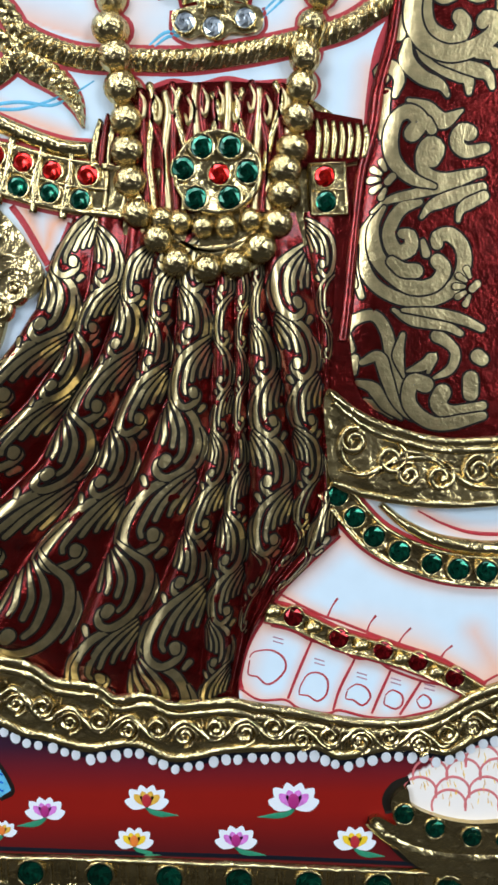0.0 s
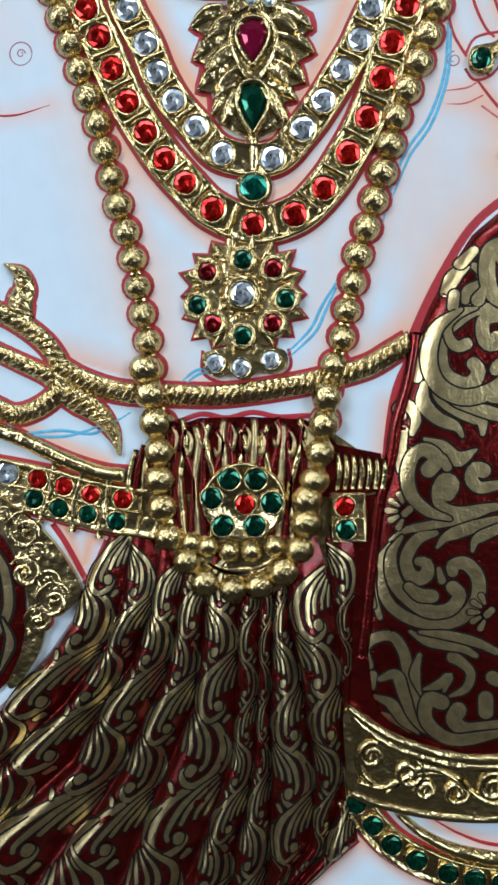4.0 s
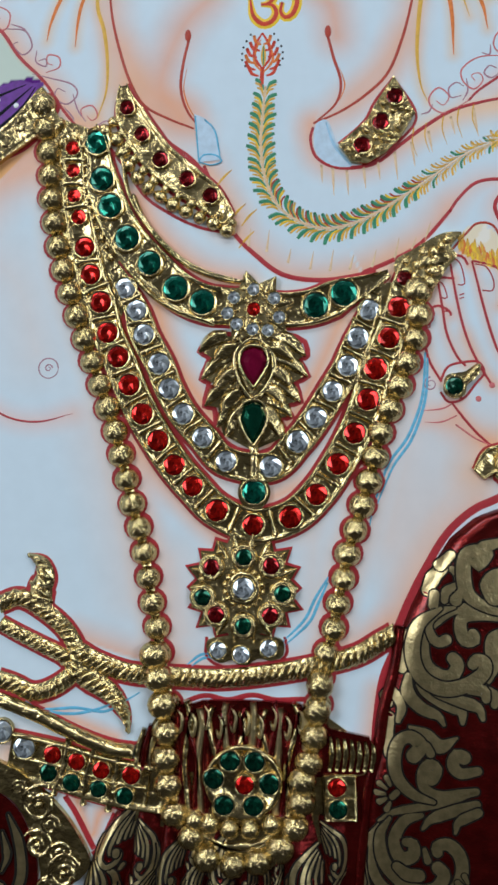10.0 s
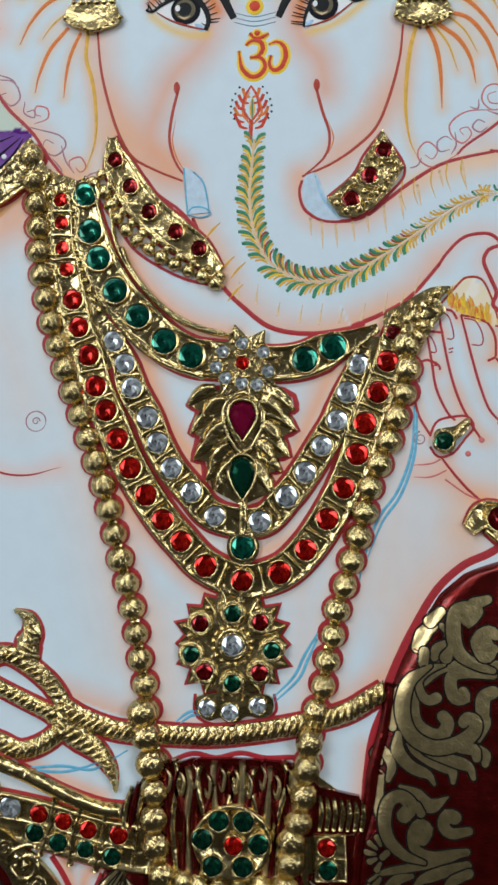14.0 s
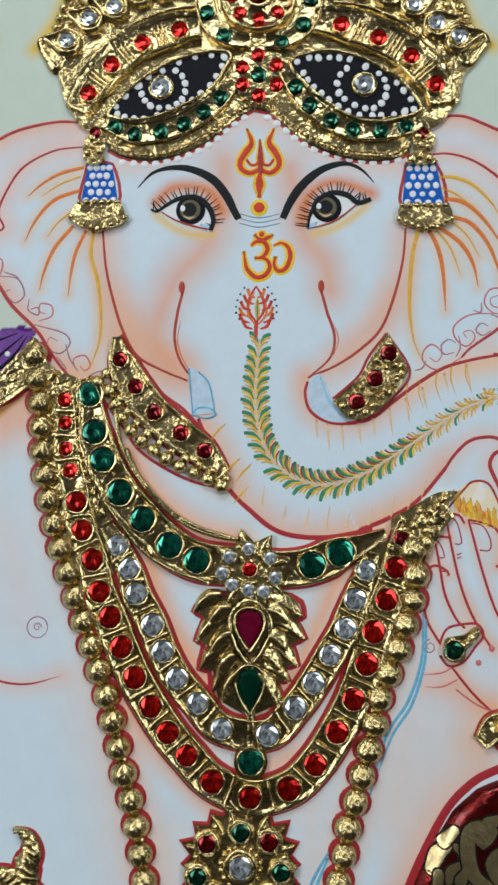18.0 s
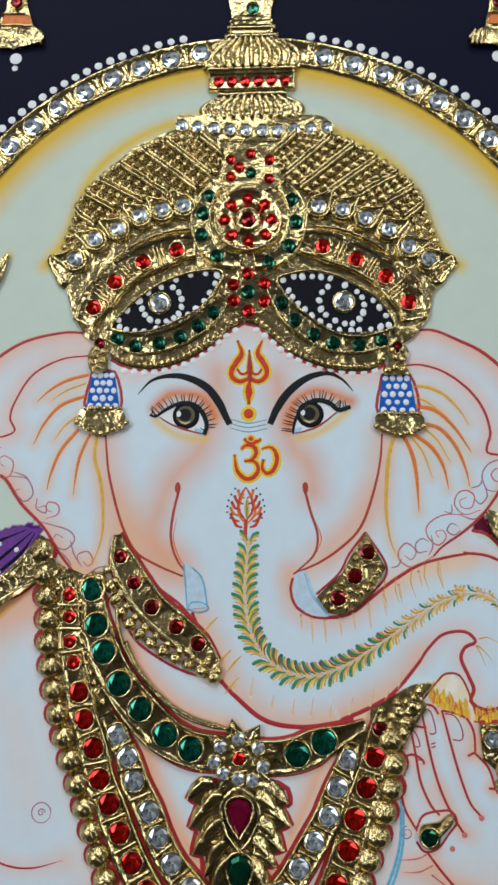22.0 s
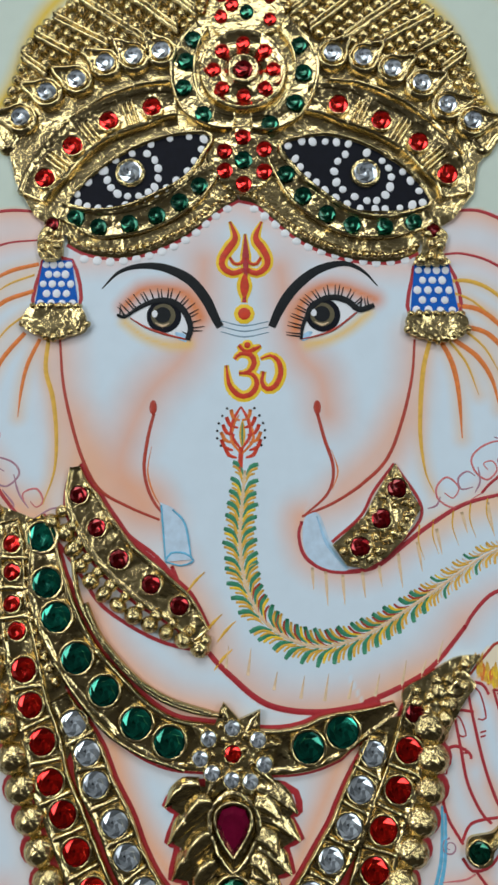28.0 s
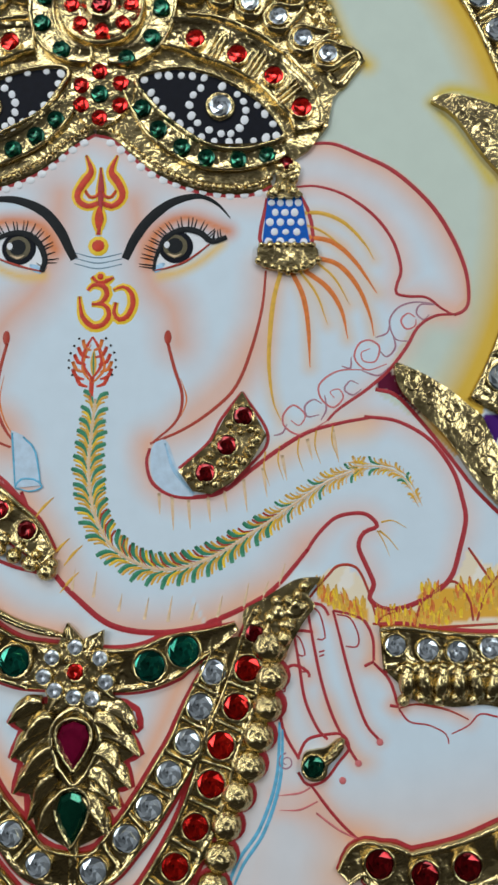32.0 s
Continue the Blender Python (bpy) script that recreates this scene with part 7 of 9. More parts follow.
def motif(name, pts, widths, parent, base=None, h=0.12, edge=1.6, mat=None, cap=True, layer=0.17):
    """A gold leaf or scroll with a dark outline, laid on a surface. widths in millimetres along the way."""
    line = curve(pts, 0.7)
    n, s = normals(line), along(line)
    w = np.maximum(np.interp(s, np.linspace(0, 1, len(widths)), widths) - 0.75, 0.25)
    LAYER[0] += 1
    h += layer * (LAYER[0] % 3)
    verts, faces, slots = [], [], []

    def lay(y, dh):
        verts.append((y[0], y[1], h + dh + (base(y[0], y[1]) if base else 0)))
        return len(verts) - 1

    for p, q, x in zip(line, n, w):
        half, out = 0.5 * x, 0.5 * x + 0.5 * edge
        for o, dh in ((-out, 0.0), (-half, 0.015), (-0.4 * half, 0.03), (0.4 * half, 0.03), (half, 0.015), (out, 0.0)):
            lay(p + q * o, dh)
    for i in range(len(line) - 1):
        for c in range(5):
            a = i * 6 + c
            faces.append((a, a + 6, a + 7, a + 1))
            slots.append(1 if c in (0, 4) else 0)
    if cap:
        for i, sg in ((0, -1), (len(line) - 1, 1)):
            half, d = 0.5 * w[i], np.array([n[i][1], -n[i][0]]) * sg
            rings = []
            for r, dh, first, last in ((half, 0.015, 4, 1), (half + 0.5 * edge, 0.0, 5, 0)):
                mid = [lay(line[i] + n[i] * r * math.cos(math.pi * k / 6) + d * r * math.sin(math.pi * k / 6), dh) for k in range(1, 6)]
                rings.append([i * 6 + first] + mid + [i * 6 + last])
            faces.append(tuple(rings[0] + [i * 6 + 2, i * 6 + 3]))
            slots.append(0)
            for k in range(6):
                faces.append((rings[0][k], rings[1][k], rings[1][k + 1], rings[0][k + 1]))
                slots.append(1)
    for j, f in enumerate(faces):
        if sum(verts[x][0] * verts[y][1] - verts[y][0] * verts[x][1] for x, y in zip(f, f[1:] + f[:1])) < 0:
            faces[j] = f[::-1]
    return mesh_part(name, verts, faces, [mat or GOLD_LEAF, BLACK_INK], parent, "", bool(base), slots)


def on_fold(k, f, v):
    e = fold_edges(v)
    return (e[k] + (e[k + 1] - e[k]) * f, v)


VINE = (("gold_leaf", ((0.90, -0.16), (0.62, 0.00), (0.44, 0.20), (0.38, 0.46), (0.44, 0.56)), (0.03, 0.08, 0.11, 0.10, 0.08), True),
        ("gold_leaf", ((0.94, -0.12), (0.74, 0.04), (0.60, 0.20), (0.56, 0.38)), (0.03, 0.07, 0.09, 0.08), True),
        ("gold_leaf", ((0.97, -0.06), (0.86, 0.10), (0.76, 0.24), (0.75, 0.34)), (0.03, 0.08, 0.08, 0.06), True),
        ("gold_leaf", ((1.0, 0.02), (0.95, 0.16), (0.90, 0.32)), (0.03, 0.07, 0.05), True),
        ("gold_scroll", ((0.97, -0.26), (0.62, -0.12), (0.28, 0.06), (0.13, 0.34), (0.20, 0.62), (0.44, 0.76), (0.66, 0.70), (0.72, 0.58), (0.62, 0.52)), (0.04, 0.10, 0.13, 0.14, 0.14, 0.13, 0.14, 0.13, 0.12), False),
        ("gold_leaf", ((0.12, 0.16), (0.0, 0.36), (0.02, 0.58), (0.07, 0.66)), (0.03, 0.09, 0.08, 0.04), False),
        ("gold_bud", ((0.62, 0.58), (0.60, 0.53)), (0.18, 0.20), True), ("gold_bud", ((0.80, 0.82), (0.86, 0.76)), (0.09, 0.12), True))
for k in range(n_f):
    v, side = -11.0 - (k * 37 % 11), k % 2
    while v > -126.0:
        e = fold_edges(v - 8)
        w = e[k + 1] - e[k]
        length = 8.5 + 0.78 * w
        e2 = fold_edges(v - length * 0.5)
        if e[k + 1] > -66 and w > 2.6 and v - length * 0.28 > np.interp(e2[k], RIM_U, RIM_V):
            reach = min(w, 0.66 * length)
            for name, pts, wd, cap in VINE:
                if w < 5.5 and name == "gold_leaf" and pts[0][0] > 0.92:
                    continue
                motif(name, [on_fold(k, 0.04 + 0.92 * ((1 - f) if side else f), v - g * length) for f, g in pts], [x * reach * 0.96 + 0.72 for x in wd], cloth, fold_height, 0.25 if name == "gold_bud" else 0.06, min(0.95, 0.13 * w), cap=cap, layer=0.04)
        v -= length * 0.86
        side = 1 - side
LAYER[0] = 0

# ---- brocade over the raised knee ----
KNEE = [(91.4, 79.0), (82.2, 77.6), (71.8, 75.0), (64.6, 72.4), (57.6, 66.6), (51.3, 56.9), (46.9, 48.5), (43.5, 40.1)] + [(43.0, 36.2), (41.9, 29.7), (39.7, 20.7), (38.2, 11.6), (35.2, 1.1), (34.1, -9.5), (33.1, -18.9), (32.0, -29.7), (30.7, -39.2), (31.5, -46.8), (34.8, -54.7), (41.8, -61.2), (50.1, -65.5), (61.2, -67.3)]
knee_v, knee_u = [p[1] for p in KNEE][::-1], [p[0] for p in KNEE][::-1]


def knee_height(u, v):
    d = max(0.0, u - float(np.interp(v, knee_v, knee_u)))
    top = max(0.0, knee_v[-1] + 4 - v) if u > 60 else 30.0
    low = max(0.0, v - knee_v[0])
    return 0.1 + (1.0 + 2.2 * min(1.0, max(0.0, (v + 65.0) / 75.0))) * (1 - math.exp(-min(d, top * 1.5) / 2.6)) * (1 - math.exp(-low / 3.0) * 0.5)


verts, faces = [], []
vs = np.linspace(knee_v[-1] - 0.2, knee_v[0], 130)
steps = [0, 0.4, 0.9, 1.6, 2.6, 4, 6, 9, 14, 20, 28, 38, 50, 66, 84]
for v in vs:
    u0 = float(np.interp(v, knee_v, knee_u))
    for s in steps:
        u = min(u0 + s, 124)
        verts.append((u, v, knee_height(u, v) + 0.12 * noise.noise(Vector((u * 0.2, v * 0.2, 1.0))) if s else 0.0))
for i in range(len(vs) - 1):
    for j in range(len(steps) - 1):
        a = i * len(steps) + j
        faces.append((a, a + 1, a + len(steps) + 1, a + len(steps))[::-1])
knee = mesh_part("brocade_cloth", verts, faces, RED_FOIL, painting, "red cloth over the knee with gold scroll brocade outlined in black", True)
stroke("contour", [(82.2, 84.7), (71.8, 78.0), (64.1, 74.3), (56.8, 67.7), (50.4, 57.4), (46.0, 48.8), (41.9, 39.3)], 2.2, RED_LINE, GROUND)
stroke("contour", [(43.4, 38.6), (39.0, 28.7), (37.1, 18.1), (36.2, 7.6), (35.0, -4.3), (33.7, -16.2)], 2.0, RED_LINE, GROUND)
SCROLLS = [([(55.1, 58.3), (52.8, 56.0), (50.8, 52.2)], (3.3, 4.3, 3.3)),
           ([(57.4, 62.1), (54.4, 59.1)], (3.0, 3.6)),
           ([(58.1, 53.8), (55.8, 52.2), (55.3, 49.9)], (2.4, 3.3, 2.7)),
           ([(59.6, 52.3), (58.3, 50.0)], (2.7, 4.0)),
           ([(52.7, 51.4), (52.3, 48.4)], (3.3, 3.3)),
           ([(57.4, 58.3), (58.9, 56.8)], (2.4, 2.4)),
           ([(65.7, 60.7), (63.4, 59.1), (66.5, 62.2), (63.5, 63.2), (60.9, 61.4), (60.5, 55.3), (62.2, 50.8), (67.0, 47.8), (70.7, 46.6)], (4.0, 4.3, 4.3, 4.3, 4.6, 4.6, 4.0, 3.3, 2.4)),
           ([(70.8, 52.3), (68.3, 53.1), (67.4, 55.3), (69.8, 56.9), (71.6, 56.1)], (3.6, 4.6, 4.6, 4.3, 3.6)),
           ([(70.7, 46.6), (64.0, 47.4), (58.0, 47.7), (53.4, 45.4), (49.6, 41.5), (49.1, 35.5), (50.5, 31.7), (54.0, 29.5), (57.0, 29.8), (58.5, 32.6), (57.3, 34.4)], (1.7, 2.4, 3.3, 4.0, 4.6, 4.6, 4.6, 4.6, 4.6, 4.3, 4.0)),
           ([(58.0, 48.0), (54.2, 46.9), (51.1, 43.8), (51.8, 40.0), (53.6, 38.6), (55.6, 39.3)], (1.4, 2.7, 2.7, 2.7, 3.3, 3.6)),
           ([(54.2, 47.7), (48.9, 43.8), (46.8, 38.5), (46.9, 33.2), (49.4, 28.7), (54.7, 26.2), (60.7, 27.3), (65.2, 30.4), (65.6, 33.4), (63.5, 34.1), (62.6, 32.9)], (1.7, 3.3, 4.3, 4.6, 4.6, 4.6, 4.6, 4.6, 4.6, 4.3, 3.6)),
           ([(70.7, 45.5), (64.7, 46.2), (60.2, 45.4), (59.4, 42.4), (60.6, 39.4), (63.1, 39.4), (62.7, 40.9)], (3.0, 3.6, 4.0, 4.0, 4.0, 4.3, 3.6)),
           ([(70.6, 41.0), (68.1, 39.5), (67.7, 35.0), (68.5, 32.7), (66.7, 28.2)], (4.0, 4.6, 4.3, 3.0, 1.7)),
           ([(45.4, 29.4), (45.3, 24.8), (48.6, 21.1), (53.1, 19.0), (54.6, 16.7)], (2.4, 4.3, 4.0, 3.6, 1.7)),
           ([(47.2, 29.4), (49.4, 25.7), (53.9, 22.7), (59.1, 20.6), (59.6, 17.3)], (1.7, 3.3, 3.6, 4.3, 2.0)),
           ([(49.0, 29.1), (52.4, 25.7), (57.6, 23.5), (63.6, 21.4), (65.0, 18.4)], (1.4, 3.3, 3.6, 4.0, 2.0)),
           ([(61.4, 25.4), (65.2, 25.9), (65.9, 23.7)], (1.7, 4.0, 3.0)),
           ([(66.6, 25.9), (68.4, 24.5), (68.1, 22.2)], (3.0, 3.3, 2.7)),
           ([(46.1, 40.7), (45.0, 35.4), (43.9, 30.9)], (3.3, 3.6, 2.7)),
           ([(40.0, 21.7), (39.2, 23.5), (41.5, 24.5), (43.5, 21.0), (42.5, 17.3)], (3.3, 3.6, 3.3, 3.0, 2.0)),
           ([(40.3, 18.0), (39.8, 14.2), (40.0, 8.2)], (3.6, 3.6, 3.0)),
           ([(45.6, 15.9), (49.5, 14.0), (53.5, 11.0), (58.1, 13.3)], (1.6, 4.4, 4.6, 1.3)),
           ([(46.5, 8.3), (48.4, 10.9), (45.8, 13.3), (42.8, 11.9), (41.4, 7.3), (42.3, 2.1), (46.4, -2.0), (51.7, -3.9)], (4.6, 4.4, 3.8, 4.1, 4.1, 3.8, 3.2, 1.9)),
           ([(51.2, 2.3), (52.4, 4.8), (50.4, 5.9), (48.7, 3.0), (49.7, -0.7), (54.3, -2.3), (62.9, -0.9)], (4.4, 4.1, 3.5, 3.5, 3.5, 3.5, 2.7)),
           ([(59.8, 8.1), (57.9, 8.6), (56.9, 6.0), (59.0, 3.9), (63.5, 4.6)], (4.4, 4.1, 3.8, 3.5, 3.0)),
           ([(50.0, 11.1), (51.0, 9.0)], (2.7, 3.0)),
           ([(37.1, -9.5), (41.1, -6.9), (47.7, -5.4), (55.7, -3.7), (62.9, -0.9)], (1.3, 2.7, 3.0, 2.7, 1.9)),
           ([(48.8, -11.0), (51.1, -8.4), (57.1, -6.1), (63.0, -4.3)], (1.6, 3.8, 3.8, 3.0)),
           ([(57.4, -11.9), (58.4, -9.0), (63.4, -6.4)], (1.6, 3.5, 3.2)),
           ([(48.4, -7.5), (43.8, -9.2), (41.1, -14.5), (42.9, -18.9), (46.1, -18.2), (46.2, -15.2), (44.3, -14.7)], (2.1, 3.5, 3.8, 3.8, 4.4, 4.1, 3.0)),
           ([(40.0, -8.5), (37.5, -13.1), (38.0, -19.1), (41.2, -23.5), (46.6, -27.3), (51.9, -26.8), (54.3, -23.3), (52.7, -21.2)], (1.6, 3.2, 4.1, 4.4, 4.4, 4.1, 4.1, 4.1)),
           ([(41.8, -21.2), (44.5, -23.2), (47.6, -23.5)], (3.2, 4.1, 4.1)),
           ([(37.1, -10.4), (34.7, -15.1), (35.0, -21.1), (37.8, -26.5), (43.9, -30.0), (51.3, -30.3), (56.7, -27.4), (59.0, -22.7), (58.5, -18.0), (55.6, -15.1), (52.6, -15.6), (52.6, -17.2)], (1.3, 2.7, 3.2, 3.5, 3.5, 3.5, 3.8, 4.1, 4.1, 4.1, 4.1, 3.5)),
           ([(33.6, -17.1), (33.1, -23.1), (34.7, -29.2)], (1.4, 2.4, 2.1)),
           ([(32.4, -21.7), (33.1, -26.5)], (1.9, 2.1)),
           ([(49.2, -16.6), (50.0, -19.5)], (1.9, 2.7)),
           ([(42.3, -32.6), (46.6, -35.1), (54.7, -36.6), (58.5, -38.5)], (1.6, 3.2, 3.2, 2.1)),
           ([(44.6, -32.7), (52.0, -33.5), (58.8, -35.2), (63.5, -37.4)], (1.6, 3.0, 3.2, 2.4)),
           ([(32.0, -41.8), (30.9, -37.7), (33.4, -34.7), (37.8, -34.0), (40.7, -38.1), (42.1, -44.9), (44.7, -53.1), (48.5, -59.0)], (3.0, 3.2, 3.2, 3.5, 3.5, 3.5, 2.7, 1.3)),
           ([(34.8, -45.1), (38.8, -43.8), (40.8, -49.0), (43.4, -55.9), (47.1, -59.2)], (2.1, 3.8, 3.5, 2.7, 1.3)),
           ([(33.7, -50.0), (37.5, -51.4), (40.7, -55.9), (44.4, -58.9)], (2.1, 3.8, 3.0, 1.3)),
           ([(35.6, -54.7), (39.3, -56.1), (42.2, -58.6)], (2.4, 3.0, 1.3)),
           ([(44.6, -38.6), (43.5, -43.5), (44.9, -48.7)], (1.9, 3.5, 1.3)),
           ([(45.7, -47.4), (49.7, -46.0), (51.9, -43.9), (50.8, -47.7)], (1.3, 3.2, 3.0, 1.6)),
           ([(52.9, -39.0), (55.1, -40.4), (57.3, -43.0), (56.2, -47.0), (51.9, -49.3)], (3.8, 3.0, 3.0, 2.7, 1.3)),
           ([(33.1, -44.1), (32.9, -47.6)], (2.7, 2.1)),
           ([(50.2, -50.7), (47.0, -49.9), (46.1, -54.5), (48.9, -58.4), (54.3, -60.4), (64.2, -58.5)], (4.6, 4.1, 4.1, 3.8, 3.8, 2.7)),
           ([(54.3, -52.7), (53.3, -55.4), (56.6, -57.6), (64.2, -56.0)], (4.9, 4.4, 3.8, 2.7)),
           ([(61.1, -49.4), (61.2, -53.0)], (4.4, 4.4)),
           ([(62.7, -44.0), (63.8, -44.8)], (4.1, 3.8)),
           ([(63.6, 63.1), (60.8, 60.8), (60.1, 54.7), (64.1, 49.4), (72.4, 48.0)], (4.4, 4.8, 4.2, 4, 3)),
           ([(66.6, 62.4), (65.4, 63.9), (69.7, 65.5)], (4.4, 4, 3)),
           ([(67.7, 54.0), (68.8, 51.5)], (6.5, 6.5))]
for pts, wd in SCROLLS:
    motif("brocade_scroll", pts, wd, knee, knee_height, 0.06, 0.95, layer=0.05)
for c in [(41.3, -2.1), (61.6, -27.4)]:
    for k in range(5):
        a = radians(115 + 32 * k)
        x, y = c[0] + 4.6 * math.cos(a), c[1] + 4.6 * math.sin(a)
        motif("brocade_petal", [(c[0] + 2.6 * math.cos(a), c[1] + 2.6 * math.sin(a)), (x, y)], (1.6, 2.3), knee, knee_height, edge=0.6)
    motif("brocade_petal", [(c[0] - 0.6, c[1] - 0.6), (c[0] + 0.6, c[1] + 0.6)], (2.4, 2.4), knee, knee_height, edge=0.6)
# bright foil piping down the edge
band("cloth_piping", [(43.8, 42.5), (43.0, 36.2), (41.7, 29.1), (39.0, 19.4), (37.6, 10.3), (34.9, 0.5), (33.5, -10.1), (32.4, -20.2), (31.4, -30.3), (30.2, -39.9)], [(-1.8, -0.2), (-1.2, 1.3), (0, 1.9), (1.2, 1.3), (1.8, 0.0)], RED_FOIL, painting, "narrow red foil piping along the cloth edge", (0.9, 1.1, 0.8, 1.0))

fill("cloth_lining", [(26.0, -11.3), (29.5, 1.2), (36.0, 2.4), (36.3, -16.2), (34.9, -33.8), (32.1, -40.9), (33.2, -51.7), (27.2, -55.7)], RED_FOIL, painting, "strip of red foil between cloth and knee", 0.12, False, 0.4, 0.3)
fill("cloth_lining", [(26.9, -51.6), (31.0, -44.7), (34.8, -53.8), (41.8, -60.4), (51.5, -64.4), (65.4, -66.0), (65.4, -68.2), (43.2, -67.1), (29.2, -61.3)], RED_FOIL, painting, "strip of red foil between knee cloth and hem", 0.14, False, 0.4, 0.6)
# ---- belt ----
fill("belt_backing", [(-29.6, 7.4), (-23.2, 18.1), (-19.1, 19.3), (-10.9, 21.1), (18.8, 20.5), (29.6, 13.1), (35.6, 11.0), (34.9, -11.5), (24.0, -14.7), (15.7, -21.3), (4.7, -25.2), (-11.9, -23.5), (-19.9, -13.9), (-35.0, -11.2), (-32.2, -8.3)], GOLD_CHASED, painting, "wrinkled gold foil ground behind the belt", 0.1, False, 0.2, 0.2)
pleat_base = fill("belt_pleats", [(-19.1, 18.6), (-10.9, 21.5), (2.7, 21.7), (16.1, 20.9), (20.2, 18.5), (24.2, 14.5), (35.0, 12.3), (36.0, 3.8), (32.2, 2.3), (21.4, 1.4), (-18.1, 2.1)], RED_FOIL, painting, "gathered red and gold foil pleats above the belt", 0.1, False, 0.6, 0.8)
for k in range(20):
    f = k / 19
    x0, x1 = -17.4 + 35.4 * f, -16.4 + 32.4 * f
    y0 = 20.2 + 1.3 * math.sin(k * 1.9)
    lean = 1.5 * math.sin(k * 2.3)
    band("pleat", [(x0, y0), (x0 + lean, y0 - 5), (x0 * 0.5 + x1 * 0.5 - lean * 0.7, 4.5), (x1, -9.0)], [(-1.35, 0.6), (-1.05, 1.9), (-0.4, 2.8), (0.4, 2.8), (1.0, 1.9), (1.3, 0.6)], (RED_FOIL, GOLD_CHASED, RED_FOIL, GOLD_LEAF)[k % 4], pleat_base, "", (0.8, 1.2, 0.85, 1.1, 0.8))
    if k % 2 == 0:
        loop_line = [(x0 - 0.3, y0 - 1.0), (x0 + 0.9, y0 - 3.5), (x0 + 0.1, y0 - 7.5), (x0 - 0.8, y0 - 5.0)]
        band("pleat_scroll", loop_line, [(-0.5, 2.3), (0.0, 3.3), (0.5, 2.3)], GOLD_LEAF, pleat_base, "", (0.6, 1.1, 1.1, 0.5))
for k in range(4):
    x = -30.2 + 1.9 * k
    band("pleat", [(x + 2.8, 13.5 + 1.2 * k), (x + 1.2, 8.0), (x + 0.6, 2.5)], [(-0.95, 0.4), (-0.6, 1.8), (0.3, 2.2), (0.95, 0.5)], (GOLD_CHASED, RED_FOIL)[k % 2], pleat_base, "", (0.6, 1.1, 0.9))
for k in range(7):
    a, b = [(24.2, 12.5), (26.1, 3.3)]
    x = a[0] + k * 1.9
    band("pleat", [(x, a[1] - 0.25 * k), (x + 0.5, (a[1] + b[1]) / 2), (x - 0.2, b[1])], [(-1.0, 0.8), (-0.4, 2.2), (0.4, 2.2), (1.0, 0.8)], (GOLD, GOLD_CHASED)[k % 2], pleat_base, "", (0.6, 1.2, 0.8))
stroke("contour", [(-19.1, 19.3), (-10.8, 22.4), (-4.1, 21.4), (2.7, 22.8), (9.4, 21.6), (17.5, 21.8), (19.5, 19.8)], 1.4, RED_LINE, GROUND)
strap = gem_band("belt_strap", [(-66.0, 5.2), (-58.6, 3.9), (-50.5, 2.2), (-43.2, 0.1), (-35.1, -1.8), (-27.1, -2.9), (-22.0, -3.5)], 6.6,
                 [([(-53.3, 5.7), (-46.4, 3.9), (-39.4, 1.7), (-30.9, 0.6)], 4.6, RUBY, True), ([(-54.4, 0.7), (-47.8, -1.9), (-40.2, -3.4), (-32.8, -5.2)], 4.6, BOTTLE, True)], "gold foil belt with a row of red and a row of green stones", GOLD_CHASED)
for a, b in [((-49.7, 6.8), (-51.3, -2.8)), ((-42.3, 4.7), (-44.0, -4.9)), ((-34.7, 2.9), (-36.4, -6.6)), ((-26.3, 2.0), (-27.3, -7.8))]:
    band("divider", [a, ((a[0] + b[0]) / 2 + 0.3, (a[1] + b[1]) / 2), b], [(-0.8, 0.5), (-0.3, 1.6), (0.3, 1.6), (0.8, 0.5)], GOLD, strap, "", (1.1, 0.8, 1.0))
band("divider", [(-64.5, 4.7), (-52.7, 2.9), (-43.9, 0.5), (-35.1, -1.8), (-26.3, -3.0)], [(-0.7, 0.5), (-0.2, 1.6), (0.2, 1.6), (0.7, 0.5)], GOLD, strap, "", (0.8, 1.1, 0.8))
p = [(-61.5, 7.4)][0]
gem(p[0], p[1], 5.8, CRYSTAL, strap, 1.0)
p = [(-68.1, 11.9)][0]
gem(p[0], p[1], 5.8, CRYSTAL, strap, 1.0)
band("belt_edge", [(-78.0, 23.6), (-70.0, 20.6), (-64.1, 18.6), (-56.0, 15.4), (-52.0, 13.4), (-43.9, 9.9), (-37.1, 7.5), (-30.3, 6.6)], [(-2.2, -0.2), (-1.5, 1.8), (0, 2.5), (1.5, 1.8), (2.2, -0.2)], GOLD, painting, "smooth rolled gold foil edge of the belt")
stroke("contour", [(-78.0, 26.1), (-70.0, 23.2), (-64.0, 21.2), (-55.9, 17.7), (-51.9, 15.7), (-43.8, 12.2), (-35.7, 9.7), (-29.6, 9.0)], 1.0, RED_LINE, GROUND)
blush([(-63.9, 22.8), (-51.9, 16.7), (-35.7, 10.4)], SKIN, 4, 0.8)
BUCKLE = [(22.3, 2.0), (30.7, 2.2), (31.3, -9.7), (22.8, -9.9)]
buckle = fill("belt_end", BUCKLE, GOLD_CHASED, painting, "square gold belt end with a red and a green stone", 0.2, False, 0.5, 1.2)
band("rim", BUCKLE + BUCKLE[:1], [(-0.7, 0.8), (-0.2, 2.6), (0.2, 2.6), (0.7, 0.8)], GOLD, buckle, step=1.5, raw=True)
